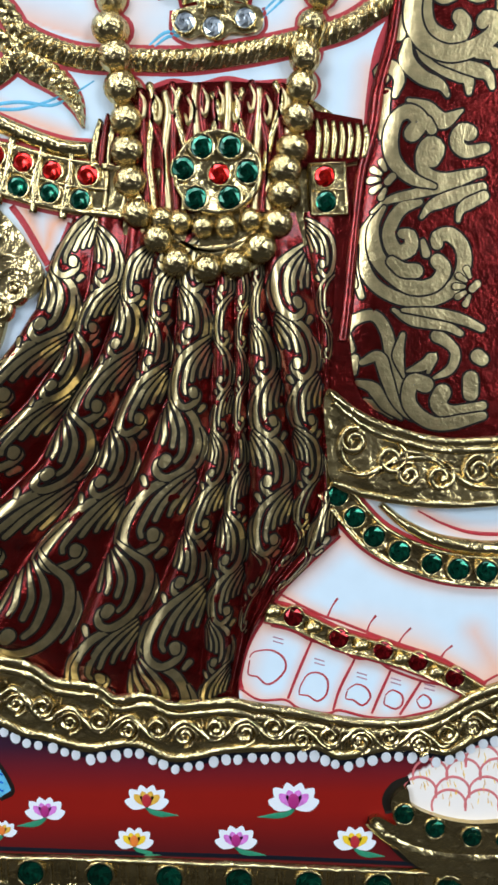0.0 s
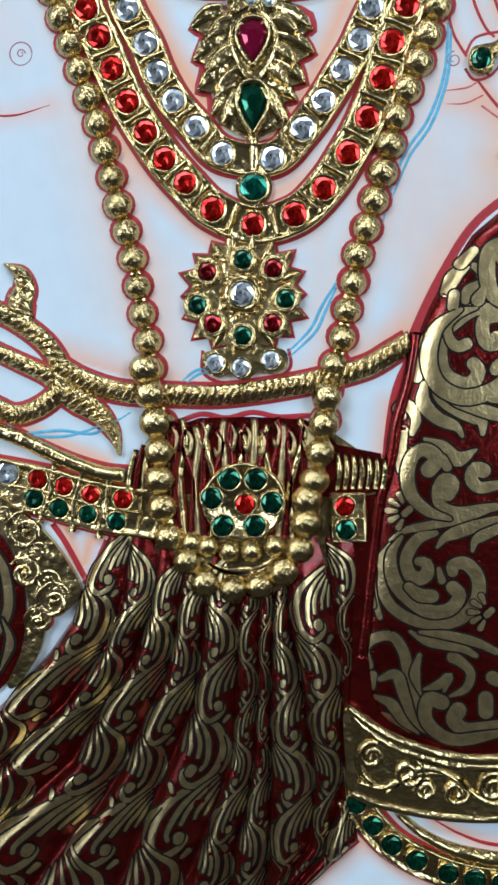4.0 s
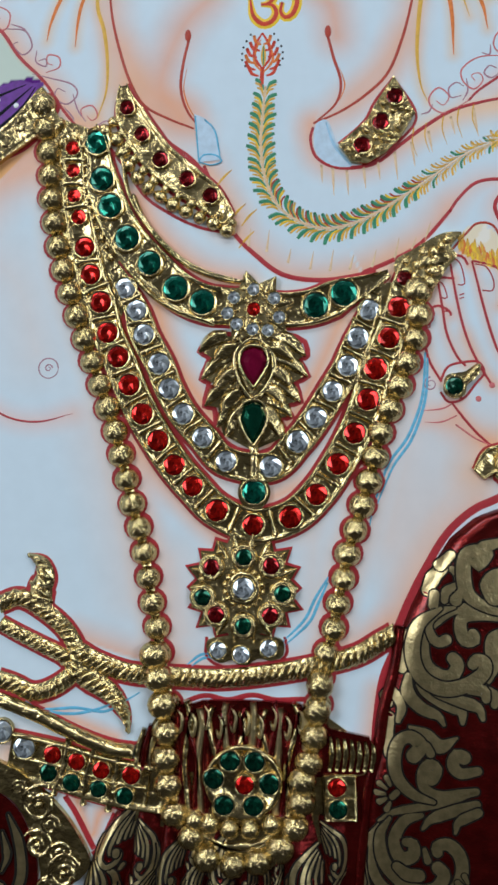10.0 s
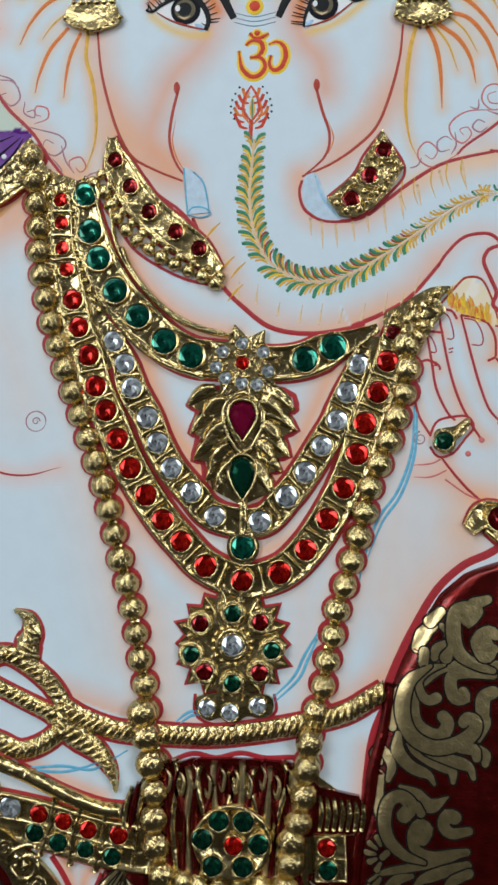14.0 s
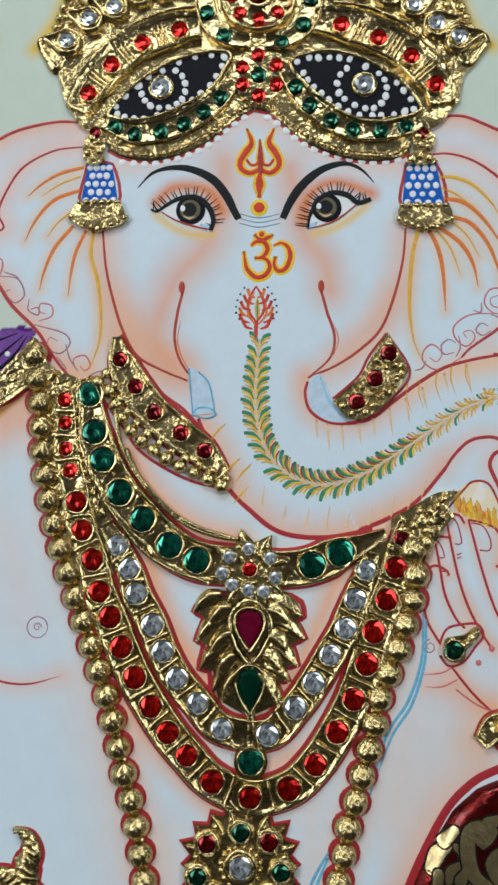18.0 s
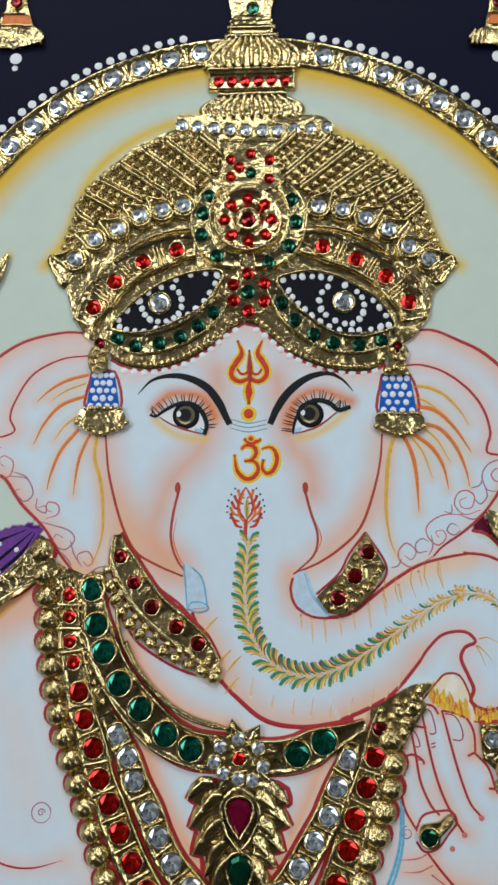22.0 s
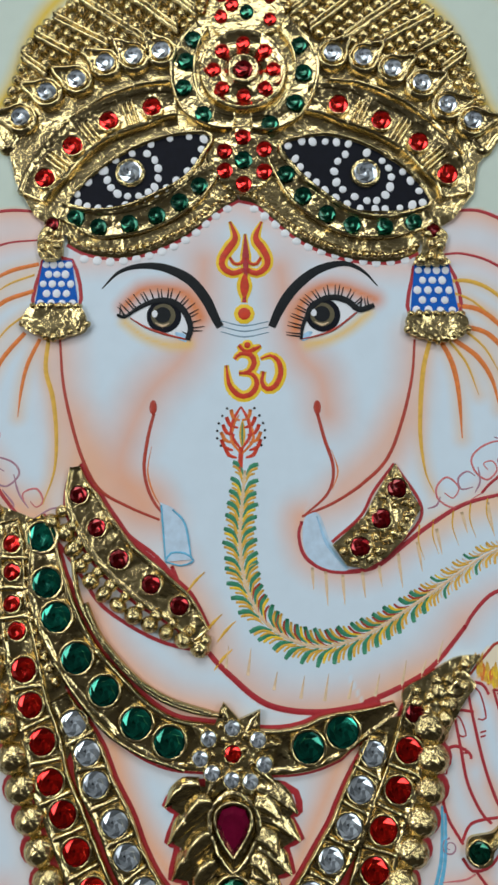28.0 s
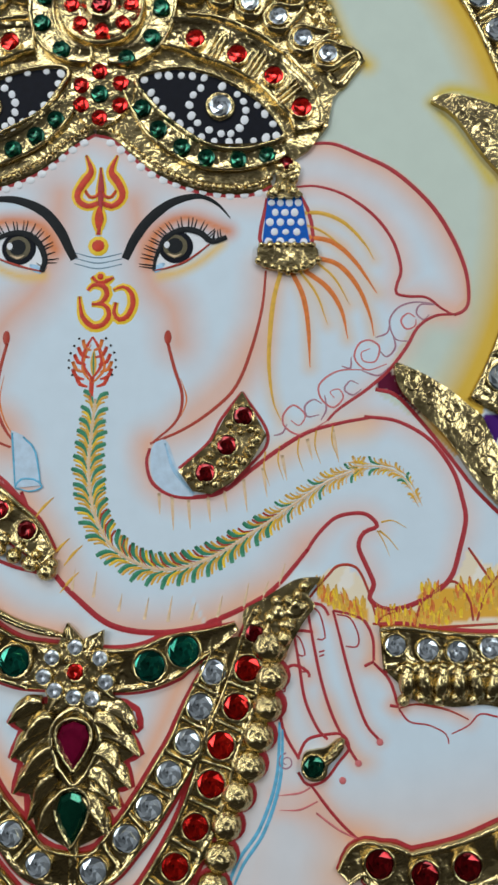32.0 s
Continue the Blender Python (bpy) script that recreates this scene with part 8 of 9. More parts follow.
band("divider", [(22.8, -4.1), (31.0, -4.0)], [(-0.6, 1.2), (-0.2, 2.4), (0.2, 2.4), (0.6, 1.2)], GOLD, buckle)
p, q = (25.9, -1.0), (26.2, -6.9)
gem(p[0], p[1], 4.7, RUBY, buckle, 2.0)
gem(q[0], q[1], 4.7, BOTTLE, buckle, 2.0)
d0 = (0.5, 0.2)
v1, f1 = lathe([(10.9, 0.2), (10.7, 3.4), (9.9, 4.1), (9.2, 3.3), (0.2, 3.3)], 28)
disc = mesh_part("belt_medallion", [(d0[0] + a, d0[1] + b * 0.94, c) for a, b, c in v1], f1, GOLD, painting, "round gold belt medallion with green stones round a red one", True)
for p in [(-3.1, 6.0), (3.6, 5.9), (-7.6, 1.1), (7.6, -0.0), (-4.8, -5.9), (3.3, -5.9)]:
    gem(p[0], p[1], 5.1, BOTTLE, disc, 3.5)
p = (0.9, -0.4)
gem(p[0], p[1], 4.7, RUBY, disc, 3.5)
fill("belt_apron", [(-17.7, -9.2), (-11.5, -7.6), (10.4, -8.0), (16.5, -10.8), (13.0, -19.2), (5.4, -24.1), (-3.4, -26.1), (-11.2, -23.5), (-16.1, -16.7)], GOLD_CHASED, painting, "wrinkled gold foil under the bead loops", 0.2, True, 0.4, 1.3)
belt_string = band("belt_bead_string", [(-22.4, 22.0), (-21.6, 14.1), (-21.4, 6.4), (-20.7, -1.2), (-18.4, -8.3), (-14.7, -15.4), (-9.7, -20.9), (-3.3, -23.7), (4.0, -22.2), (10.5, -17.8), (14.4, -11.1), (16.6, -5.2), (18.0, 1.5), (19.0, 6.7), (20.1, 13.9), (20.6, 20.5)], [(-2.4, 0.6), (-1.6, 2.0), (1.6, 2.0), (2.4, 0.6)], GOLD, painting, "string of large gold beads looped under the medallion")
for p in [(-22.1, 20.4), (-21.0, 12.9), (-21.1, 5.8), (-20.4, -1.3), (-18.8, -8.9), (-14.1, -14.9), (-9.6, -20.6), (-2.4, -22.1), (4.3, -21.1), (10.4, -17.5), (14.4, -11.8), (16.1, -5.0), (16.4, 0.6), (18.3, 5.6), (19.7, 12.6), (20.6, 19.6), (21.4, 26.4), (-24.6, 34.0), (-23.3, 27.6)]:
    bead(p[0], p[1], 8.0, belt_string, 2.4, sx=random.uniform(0.96, 1.1), sy=random.uniform(0.92, 1.05))
for p in [(-12.9, -10.2), (-8.7, -11.0), (-3.3, -12.3), (2.3, -12.3), (8.1, -10.9)]:
    bead(p[0], p[1], 5.8, belt_string, 3.0)
for pts in ([(-11.7, -14.1), (-6.2, -16.9), (-0.0, -17.6), (6.2, -15.7), (9.6, -12.4)], [(-8.9, -15.5), (-3.5, -18.2), (2.0, -18.6), (7.5, -16.0)]):
    band("swag", pts, [(-1.4, 0.8), (-0.7, 2.8), (0.7, 2.8), (1.4, 0.8)], GOLD_CHASED, belt_string, "", (0.5, 1.2, 0.5))
# chased foil of the near sleeve
inner = fill("inner_cloth", [(-80.0, -2.2), (-67.4, -5.9), (-60.4, -14.2), (-57.3, -26.4), (-58.5, -38.7), (-62.1, -47.2), (-69.2, -52.8), (-80.3, -54.6)], RED_FOIL, painting, "dark red foil cloth with gold scrolls inside the drape", 0.1, True, 0.5, 0.3)
for pts, wd in (([(-65.8, -11.2), (-62.7, -18.8), (-62.0, -28.0), (-65.2, -34.2), (-68.3, -31.2)], (1, 3, 3.2, 3, 4)), ([(-63.6, -31.1), (-61.6, -37.2), (-64.4, -44.9)], (1, 3, 1)), ([(-67.4, -15.9), (-65.9, -22.0), (-67.5, -26.6)], (1, 2.6, 1)), ([(-69.1, -38.9), (-66.0, -41.9), (-67.6, -48.1)], (2, 3, 1))):
    motif("brocade_scroll", pts, wd, inner, None, 0.95)
sleeve = fill("foil_drape", [(-80.0, 7.0), (-65.8, 2.6), (-58.7, -1.9), (-51.8, -7.9), (-46.3, -14.7), (-42.2, -22.7), (-45.3, -28.0), (-50.3, -30.1), (-53.8, -40.1), (-59.8, -48.6), (-62.1, -47.9), (-58.1, -38.6), (-56.2, -26.4), (-59.6, -14.2), (-65.8, -5.9), (-80.0, -0.7)], GOLD_CHASED, painting, "drape of chased gold foil beside the belt", 0.1, True, 1.0, 0.8)
for c, r in zip([(-51.0, -20.9), (-53.7, -13.3), (-59.6, -6.5), (-54.2, -29.4), (-48.7, -24.7), (-62.7, -3.5)], (3.4, 3.0, 2.6, 2.6, 2.2, 2.4)):
    pts = [(c[0] + r * (1 - k / 16) * math.cos(k * 0.75), c[1] + r * (1 - k / 16) * math.sin(k * 0.75)) for k in range(13)]
    band("scroll", pts, [(-0.65, 1.0), (0.0, 2.7), (0.65, 1.0)], GOLD, sleeve)
for c, r, a0, sg in zip([(-49.6, -26.1), (-56.9, -18.7), (-56.6, -7.7), (-53.4, -31.2)], (5.2, 4.4, 5.6, 4.0), (0.5, 2.5, 1.0, 4.0), (1, -1, 1, -1)):
    pts = [(c[0] + r * (1 - k / 22) * math.cos(a0 + sg * k * 0.55), c[1] + r * (1 - k / 22) * math.sin(a0 + sg * k * 0.55)) for k in range(19)]
    band("scroll", pts, [(-1.0, 1.0), (0.0, 3.2), (1.0, 1.0)], GOLD, sleeve, "", (0.5, 1.1, 1.2, 0.8))
    bead(c[0], c[1], 3.0, sleeve, 1.6)
blush([(-47.1, -5.6), (-42.5, -16.9), (-40.1, -10.8), (-37.0, -9.2)], SKIN, 4, 0.9)
stroke("contour", [(-50.0, -6.0), (-46.7, -10.8), (-41.5, -20.3)], 1.6, RED_LINE, GROUND)
stroke("contour", [(-35.7, -10.3), (-40.1, -19.7), (-42.0, -21.7)], 1.4, RED_LINE, GROUND)

# ---- hem, anklet, foot ----
hem = fill("cloth_hem", [(26.2, -51.6), (34.8, -57.9), (43.2, -61.5), (54.3, -64.2), (66.7, -64.1), (79.1, -62.0), (79.4, -78.8), (66.9, -80.5), (51.6, -80.9), (36.2, -78.3), (27.8, -75.1), (26.1, -66.9)], GOLD_CHASED, painting, "broad gold foil hem chased with scrolls", 0.3, True, 0.7, 1.4)
for pts in ([(26.5, -52.3), (34.8, -58.3), (43.2, -61.9), (54.3, -64.6), (66.7, -64.5), (79.2, -62.3)], [(27.6, -54.6), (35.5, -60.9), (43.9, -64.3), (54.3, -66.7), (66.8, -66.6), (79.2, -64.5)], [(27.5, -74.3), (36.2, -77.5), (51.6, -79.9), (66.9, -79.7), (79.4, -77.7)]):
    band("rim", pts, [(-1.2, 1.4), (-0.7, 3.2), (0.7, 3.2), (1.2, 1.4)], GOLD, hem)
for c, r, sg in zip([(32.7, -64.2), (41.8, -68.5), (46.0, -72.5), (53.6, -73.1), (62.7, -71.6), (68.2, -70.9)], (3.6, 4.0, 3.0, 3.6, 3.8, 3.0), (1, -1, 1, -1, 1, -1)):
    pts = [(c[0] + r * (1 - k / 17) * math.cos(1.2 + sg * k * 0.7), c[1] + r * (1 - k / 17) * math.sin(1.2 + sg * k * 0.7)) for k in range(14)]
    band("scroll", pts, [(-1.1, 1.9), (-0.4, 3.8), (0.4, 3.8), (1.1, 1.9)], GOLD, hem, "", (0.6, 1.1, 1.2))
for pts in ([(29.2, -71.2), (34.8, -72.6), (40.4, -70.6), (45.9, -67.2), (54.3, -69.4)], [(36.2, -73.4), (43.2, -69.2), (51.5, -68.9), (56.4, -72.9)], [(55.7, -71.5), (61.3, -75.5), (68.3, -76.1)], [(29.2, -62.7), (29.9, -68.4), (33.4, -71.9)]):
    band("scroll", pts, [(-1.2, 1.9), (-0.3, 3.7), (0.4, 3.7), (1.2, 1.9)], GOLD, hem, "", (0.4, 1.2, 1.1, 0.4))
ANK = [(28.7, -77.8), (33.0, -83.2), (37.8, -88.1), (44.1, -92.0), (52.1, -95.1), (58.7, -96.6), (65.7, -97.2), (72.7, -97.0)]
gem_band("anklet", [(26.4, -75.1)] + ANK + [(79.7, -95.9)], 4.0, [(ANK, 5.0, BOTTLE, True)], "gold anklet set with dark green stones", bars=False)
band("anklet_edge", [(39.3, -80.1), (45.3, -85.2), (53.0, -89.2), (61.5, -91.1), (68.7, -91.5), (79.6, -90.4)], [(-2.0, -0.2), (-1.2, 1.6), (0, 2.1), (1.2, 1.6), (2.0, -0.2)], GOLD, painting, "smooth rolled gold edge of the anklet", (0.5, 1, 1))
contour([(48.8, -82.0), (55.8, -85.6), (64.2, -87.9), (79.6, -88.0)], 1.0, None, (0.4, 1, 1), SKIN, 4, 0.8)
FOOT_TOP = [(29.4, -87.9), (23.5, -93.2), (15.6, -101.0), (10.5, -108.3), (6.2, -115.5), (3.9, -123.6), (4.3, -127.6)]
contour(FOOT_TOP, 1.2, None, (1, 1), SKIN, 7, 0.7, "left")
blush([(31.9, -86.8), (40.4, -94.1), (51.7, -98.5), (68.6, -100.1)], SKIN, 5, 0.8)
blush([(34.7, -111.4), (46.1, -114.4), (60.3, -123.3), (69.1, -121.9)], (240, 205, 190), 8, 0.7)
blush([(63.1, -113.0), (67.4, -120.4), (69.2, -124.8)], SKIN, 6, 0.6)
for pts in ([(22.2, -114.9), (18.7, -123.0), (16.0, -130.0)], [(33.0, -119.8), (29.2, -127.5), (27.5, -133.1)], [(42.1, -122.8), (39.5, -128.7), (37.3, -134.0)], [(49.7, -125.8), (47.0, -130.2), (44.4, -134.4)], [(4.3, -127.6), (8.8, -130.3), (15.3, -130.3), (18.9, -132.6), (26.1, -134.0), (28.9, -133.1), (36.1, -134.9), (43.3, -135.3), (49.7, -134.1), (56.1, -132.4), (60.1, -129.1), (57.5, -125.4)],
            [(11.9, -110.9), (17.6, -112.4), (22.2, -114.9), (27.6, -116.0), (33.0, -119.4), (38.3, -119.9), (42.1, -122.5), (49.7, -125.5), (56.1, -126.9)], [(14.3, -102.8), (20.5, -106.2), (25.5, -108.7), (29.0, -109.9), (36.1, -112.8), (44.0, -115.8), (54.6, -119.6), (61.8, -124.0), (64.6, -126.2), (69.1, -124.1)]):
    contour(pts, 0.75, None, (0.8, 1, 1, 0.8), (240, 176, 150), 3, 0.6, name="toe_line")
for pts in ([(26.2, -108.7), (27.3, -106.2), (28.8, -104.0)], [(36.1, -112.8), (36.8, -110.7), (38.4, -108.5)], [(44.0, -115.8), (45.4, -113.6), (47.2, -111.8)], [(54.9, -119.3), (56.0, -117.7), (57.6, -116.5)]):
    stroke("toe_line", pts, 0.6, RED_LINE, GROUND, "", (1, 0.6, 1))
for pts in ([(6.4, -119.2), (7.6, -117.7), (11.9, -117.3), (15.0, -119.3), (15.5, -122.2), (13.2, -125.1), (10.6, -126.2), (8.2, -124.1), (6.0, -123.6), (6.4, -119.9)], [(19.2, -126.7), (21.1, -123.7), (24.0, -123.3), (26.1, -125.2), (25.8, -128.9), (23.5, -130.7), (21.1, -129.2), (18.9, -128.9), (19.2, -126.8)],
            [(31.1, -127.8), (33.3, -126.3), (35.8, -127.2), (37.0, -129.7), (35.0, -131.9), (32.5, -130.4), (30.7, -130.1), (31.1, -128.1)], [(40.7, -129.3), (42.5, -127.9), (45.0, -129.3), (45.0, -131.7), (43.3, -132.9), (41.1, -132.0), (40.4, -131.4), (40.7, -129.6)], [(48.7, -130.6), (50.4, -129.1), (52.3, -130.6), (51.8, -132.3), (49.7, -132.6), (48.7, -130.8)]):
    stroke("toenail", pts, 0.55, RED_LINE, GROUND, "", (0.6, 1, 1, 0.6))
for c in [(13.6, -114.4), (24.0, -120.1), (34.7, -123.8), (43.3, -125.3), (51.8, -126.9)]:
    for k in range(2):
        stroke("toe_mark", [(c[0] - 1.2, c[1] + 0.6 - k * 1.1), (c[0] + 1.4, c[1] - 0.2 - k * 1.1)], 0.35, MAUVE, GROUND)
gem_band("toe_chain", [(10.8, -107.1), (17.7, -109.0), (29.0, -114.5), (40.1, -117.8), (48.9, -120.8), (58.2, -125.0), (64.7, -128.9)], 2.5, [([(17.6, -108.3), (28.9, -113.9), (40.0, -117.2), (48.7, -120.2), (58.0, -124.3)], 4.6, GARNET, True)], "gold toe chain with dark red stones", GOLD_CHASED, False)
for p in [(22.6, -111.0), (34.7, -115.7), (44.7, -119.2), (53.5, -122.9), (12.7, -106.8)]:
    bead(p[0], p[1], 4.0, GROUND, 0.6, GOLD_CHASED, sx=1.3)

# ---- plinth border, dots, lotuses ----
TOP_RIM = [(-70.2, -114.9), (-63.1, -117.2), (-57.3, -118.4), (-48.7, -120.7), (-43.0, -124.5), (-32.9, -126.0), (-27.2, -129.3), (-20.0, -128.3), (-12.8, -130.9), (0.2, -130.2), (7.4, -131.5), (17.4, -133.0), (28.9, -135.2), (40.4, -136.1), (51.9, -134.7), (61.8, -129.5), (69.2, -126.6), (80.2, -124.1)]
LOW_RIM = [(-70.9, -129.8), (-63.7, -131.6), (-57.9, -134.1), (-52.2, -137.4), (-43.5, -139.4), (-34.9, -142.0), (-23.2, -140.6), (-13.1, -144.7), (-0.0, -142.5), (14.5, -142.0), (23.1, -141.7), (29.6, -144.3), (40.4, -142.1), (49.0, -142.1), (56.2, -143.2), (63.3, -139.5), (69.3, -137.6), (80.4, -135.2)]
border = fill("plinth_border", TOP_RIM + LOW_RIM[::-1], GOLD_CHASED, painting, "wavy gold foil border chased with scrolls", 0.2, False, 0.2, 1.0)
for pts in (TOP_RIM, LOW_RIM, [(x, y - 2.4) for x, y in TOP_RIM]):
    band("rim", pts, [(-1.2, 0.9), (-0.7, 2.6), (0.7, 2.6), (1.2, 0.9)], GOLD, border)
stroke("contour", [(x, y - 1.8) for x, y in LOW_RIM], 3.4, DARK_NAVY, GROUND, h=0.08)
lr = curve(LOW_RIM, 0.5)
for k in range(48):
    i = int((k + 0.5) / 48 * (len(lr) - 1))
    dot(lr[i][0], lr[i][1] - 3.6 + 0.25 * math.sin(k * 2.7), random.uniform(2.2, 2.7), WHITE, GROUND, "white_dot", 0.1, random.uniform(1.05, 1.3), random.uniform(-15, 15))
mid = [((a[0] + b[0]) / 2, (a[1] + b[1]) / 2 - 0.8) for a, b in zip(TOP_RIM, LOW_RIM)]
ml = curve(mid, 0.5)
wave = []
for k in range(21 * 6):
    c = ml[int((k + 0.5) / 126 * (len(ml) - 1))]
    wave.append((c[0], c[1] + 2.5 * math.sin(math.pi * (k + 0.5) / 6 * 1.0)))
band("scroll", wave, [(-1.1, 1.0), (-0.4, 3.0), (0.4, 3.0), (1.1, 1.0)], GOLD, border)
for k in range(21):
    c = ml[int((k + 0.5) / 21 * (len(ml) - 1))]
    sg = 1 if k % 2 else -1
    r, cy = random.uniform(2.9, 3.3), c[1] + sg * 0.9
    pts = [(c[0] + r * (1 - j / 20) * math.cos(-sg * j * 0.7 + 1.57 * sg), cy + r * (1 - j / 20) * math.sin(-sg * j * 0.7 + 1.57 * sg)) for j in range(17)]
    band("scroll", pts, [(-0.9, 1.1), (-0.2, 3.2), (0.2, 3.2), (0.9, 1.1)], GOLD, border, "", (0.6, 1.0, 1.2))
    for o in (-4.6, -3.6, 3.9, 4.9):
        band("scroll", [(c[0] + o, c[1] + sg * 3.0), (c[0] + o * 0.9, c[1] + sg * 1.2), (c[0] + o * 0.72, c[1] - sg * 0.4)], [(-0.45, 1.3), (0.0, 2.6), (0.45, 1.3)], GOLD, border, "", (0.3, 1, 0.3))


def lotus(c, size, petal, heart, stem):
    for k, a in enumerate((-68, -38, -12, 14, 40, 68)):
        r = size * (0.5 if abs(a) > 50 else 0.58)
        x, y = c[0] + r * 0.95 * math.sin(radians(a)), c[1] + r * 0.85 * math.cos(radians(a)) - 0.5
        n2 = (math.cos(radians(a)), -math.sin(radians(a)))
        w = size * 0.14
        fill("lotus_petal", [c, ((c[0] + x) / 2 + n2[0] * w, (c[1] + y) / 2 + n2[1] * w), (x, y), ((c[0] + x) / 2 - n2[0] * w, (c[1] + y) / 2 - n2[1] * w)], WHITE, GROUND, "", 0.08 + 0.02 * k)
        if abs(a) < 60:
            fill("lotus_petal", [c, (c[0] + (x - c[0]) * 0.45 + n2[0] * w * 0.6, c[1] + (y - c[1]) * 0.45 + n2[1] * w * 0.6), (c[0] + (x - c[0]) * 0.72, c[1] + (y - c[1]) * 0.72), (c[0] + (x - c[0]) * 0.45 - n2[0] * w * 0.6, c[1] + (y - c[1]) * 0.45 - n2[1] * w * 0.6)],
                 petal, GROUND, "", 0.24)
    dot(c[0], c[1] + size * 0.12, size * 0.2, heart, GROUND, "lotus_heart", 0.26, 1.4)
    stroke("lotus_stem", [(c[0], c[1] - 0.3), (c[0] + stem * 2.2, c[1] - 1.9), (c[0] + stem * size * 0.62, c[1] - 2.6)], 1.4, GREEN, GROUND, "", (0.8, 1.2, 0.1), 0.07)


MAGENTA_PAINT = material("magenta_paint", lin(168, 40, 120), 0.5)
for c, size, petal, heart, stem in zip([(-47.2, -161.1), (-20.7, -158.4), (17.2, -158.9), (-24.2, -169.1), (2.2, -169.2), (32.9, -169.6), (-58.6, -165.9)], (12.0, 13.0, 15.0, 11.5, 12.5, 12.5, 9.0), (PINK, OCHRE, PINK, YELLOW, PINK, YELLOW, OCHRE), (MAGENTA_PAINT, RED_LINE, MAGENTA_PAINT, ORANGE, MAGENTA_PAINT, RED_LINE, ORANGE), (-1, 1, -1, 1, 1, 1, -1)):
    lotus(c, size, petal, heart, stem)
# bottom frame strip with green stones
strip = band("frame_strip", [(-73.0, -175.5), (-30.0, -176.8), (14.1, -178.8), (81.2, -181.7)], rimmed(5.0, 1.8, 1.0), GOLD, painting, "gold foil strip with dark green stones at the foot of the picture")
for k in range(9):
    a = [(-51.1, -175.6), (-33.1, -176.4)]
    u, v = a[0][0] + (k - 1) * (a[1][0] - a[0][0]), a[0][1] + (k - 1) * (a[1][1] - a[0][1])
    gem(u, v, 6.4, BOTTLE, strip, 1.2)
    for o in (5.2, 6.8, 9.8, 11.4):
        band("bar", [(u + o, v - 3.4), (u + o, v + 3.4)], [(-0.6, 0.9), (0, 2.0), (0.6, 0.9)], GOLD, strip)
stroke("contour", [(-72.7, -169.3), (-29.9, -171.0), (14.2, -172.6), (81.1, -176.1)], 1.2, DARK_NAVY, GROUND)
# blue cushion corner
fill("painted_cushion", [(-67.2, -144.9), (-58.5, -147.2), (-55.8, -154.0), (-58.8, -155.8), (-67.7, -157.8)], BLUE, GROUND, "", 0.08, False)
for k in range(3):
    stroke("cushion_line", [(p[0], p[1] - 2.2 * k) for p in [(-61.4, -148.2), (-57.8, -149.8)]], 0.5, DEEP_BLUE, GROUND, "", (1,), 0.2)
stroke("contour", [(-59.9, -145.7), (-57.4, -149.5), (-55.5, -154.3), (-58.8, -156.3)], 1.4, BLACK_INK, GROUND)
# bowl of sweets
flood([(43.3, -154.4), (47.6, -149.9), (56.2, -146.2), (61.9, -143.3), (69.4, -142.6), (80.5, -142.6), (81.0, -168.2), (57.8, -165.1), (46.2, -160.5)], (240, 232, 226))
for r, (x0, y0, n) in enumerate(((745, 1405, 3), (765, 1370, 3), (800, 1345, 3), (800, 1430, 3))):
    for k in range(n):
        c = [(43.3, -154.4)][0]
        q = (c[0] + (x0 - 700 + k * 62) * 0.137, c[1] - (y0 - 1400) * 0.137)
        pts = [(q[0] + 4.4 * math.cos(radians(a)), q[1] + 4.2 * math.sin(radians(a))) for a in range(-20, 201, 22)]
        stroke("sweet_line", pts, 0.75, RED_SOFT, GROUND, "", (0.7, 1, 0.7))
        for j in range(5):
            x, y = q[0] + random.uniform(-2.6, 2.6), q[1] + random.uniform(-1, 3)
            stroke("sweet_dab", [(x, y), (x + random.uniform(-0.6, 0.6), y + 1.4)], 0.6, (OCHRE, YELLOW, PALE_TAN)[j % 3], GROUND, "", (0.4, 1, 0.3))
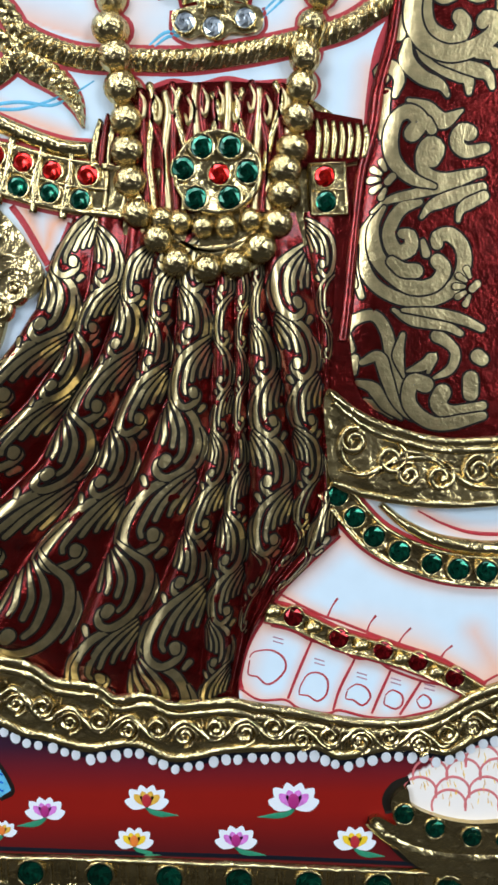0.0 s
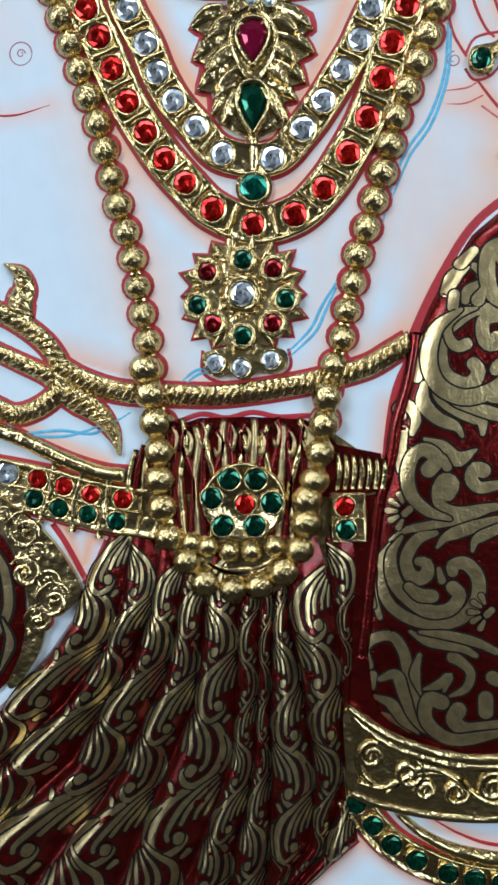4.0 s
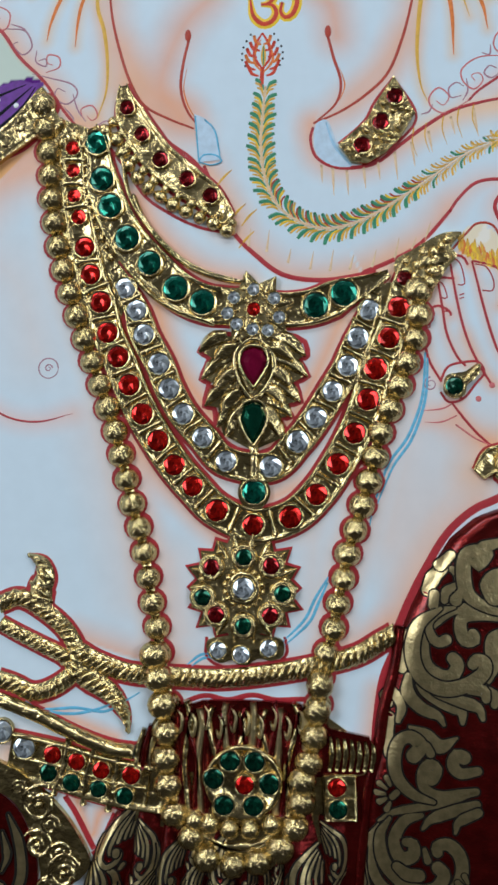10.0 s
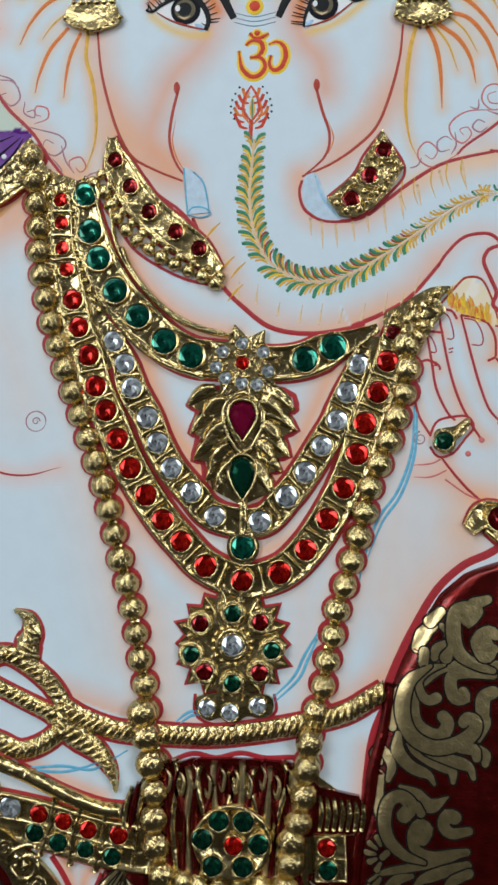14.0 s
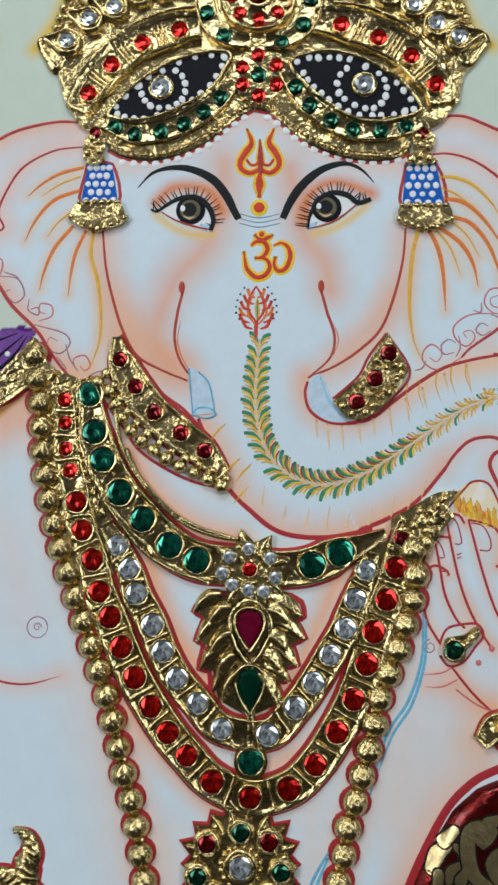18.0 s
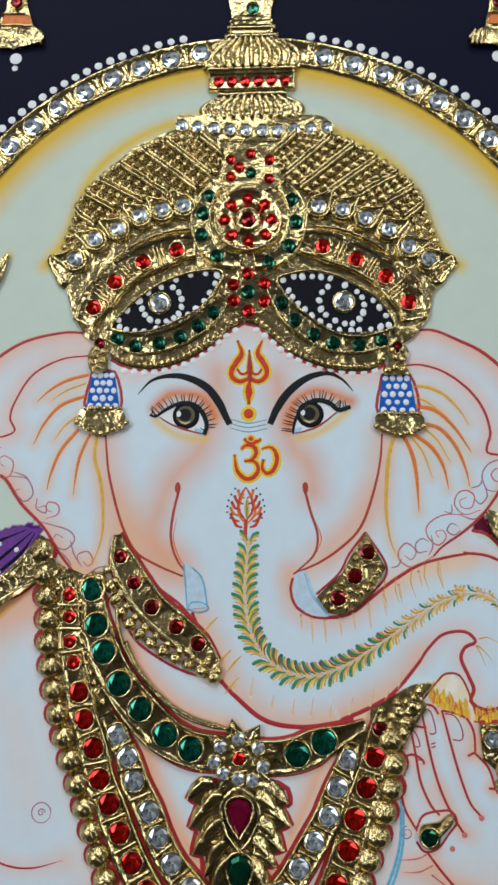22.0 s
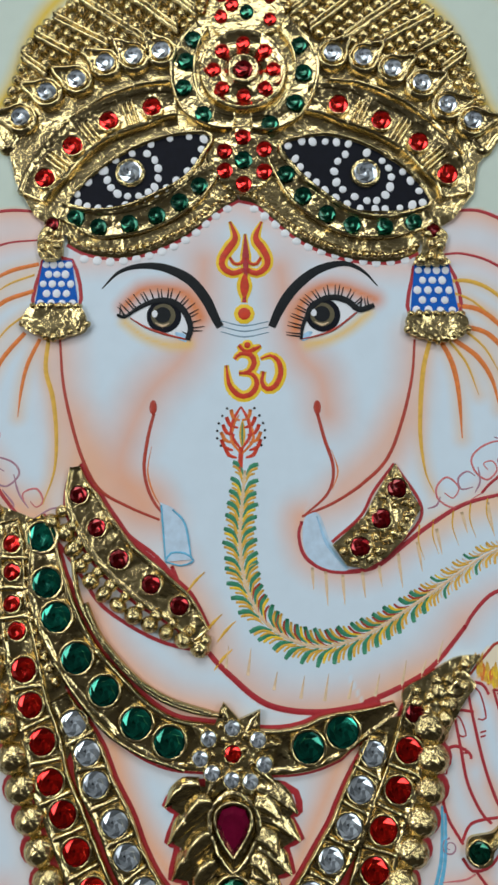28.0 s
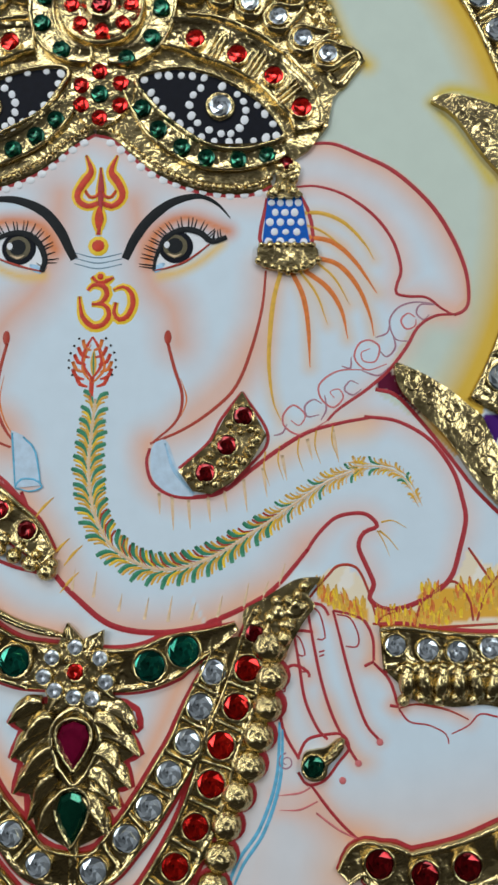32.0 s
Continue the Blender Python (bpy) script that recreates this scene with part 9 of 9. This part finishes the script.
stroke("contour", [(36.1, -162.3), (39.3, -163.8), (41.9, -168.1), (46.2, -172.7), (52.1, -176.5), (57.9, -178.8)], 2.0, BLACK_INK, GROUND)
stroke("contour", [(41.9, -160.5), (41.1, -156.7), (43.3, -153.2), (46.9, -151.7)], 2.4, BLACK_INK, GROUND)
bowl = fill("bowl", [(36.4, -161.7), (38.7, -160.5), (43.3, -162.8), (41.9, -157.4), (43.6, -154.1), (46.2, -153.2), (47.4, -157.5), (53.4, -160.5), (62.1, -162.4), (80.9, -163.6), (81.2, -181.2), (57.9, -178.1), (49.2, -174.2), (43.3, -168.9), (39.7, -164.3)], GOLD_CHASED, painting, "gold foil bowl of painted sweets with green stones", 0.1, True, 0.8, 0.8)
for p in [(45.3, -159.9), (53.2, -163.7), (62.6, -166.0), (71.2, -167.2)]:
    gem(p[0], p[1], 4.8, BOTTLE, bowl, 1.4)
band("rim", [(36.8, -161.7), (41.9, -166.6), (49.1, -169.9), (57.9, -171.5), (69.4, -172.0), (81.0, -172.0)], [(-2.0, 0.8), (0, 2.8), (2.0, 0.8)], GOLD_CHASED, bowl)

# ---- the painted ground, with its pigments ----
rows_n, cols_n = UU.shape
me = bpy.data.meshes.new("ground")
co = np.c_[UU.ravel() * 0.001, np.zeros(UU.size), (VV.ravel() + LIFT) * 0.001]
idx = np.arange(UU.size).reshape(UU.shape)
quads = np.c_[idx[:-1, :-1].ravel(), idx[:-1, 1:].ravel(), idx[1:, 1:].ravel(), idx[1:, :-1].ravel()]
me.vertices.add(len(co))
me.vertices.foreach_set("co", co.ravel())
me.loops.add(quads.size)
me.loops.foreach_set("vertex_index", quads.ravel())
me.polygons.add(len(quads))
me.polygons.foreach_set("loop_start", np.arange(0, quads.size, 4))
me.update(calc_edges=True)
layer = me.color_attributes.new("pigment", "FLOAT_COLOR", "POINT")
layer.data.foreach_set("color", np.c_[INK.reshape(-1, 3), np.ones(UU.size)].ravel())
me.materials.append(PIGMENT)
GROUND.data = me
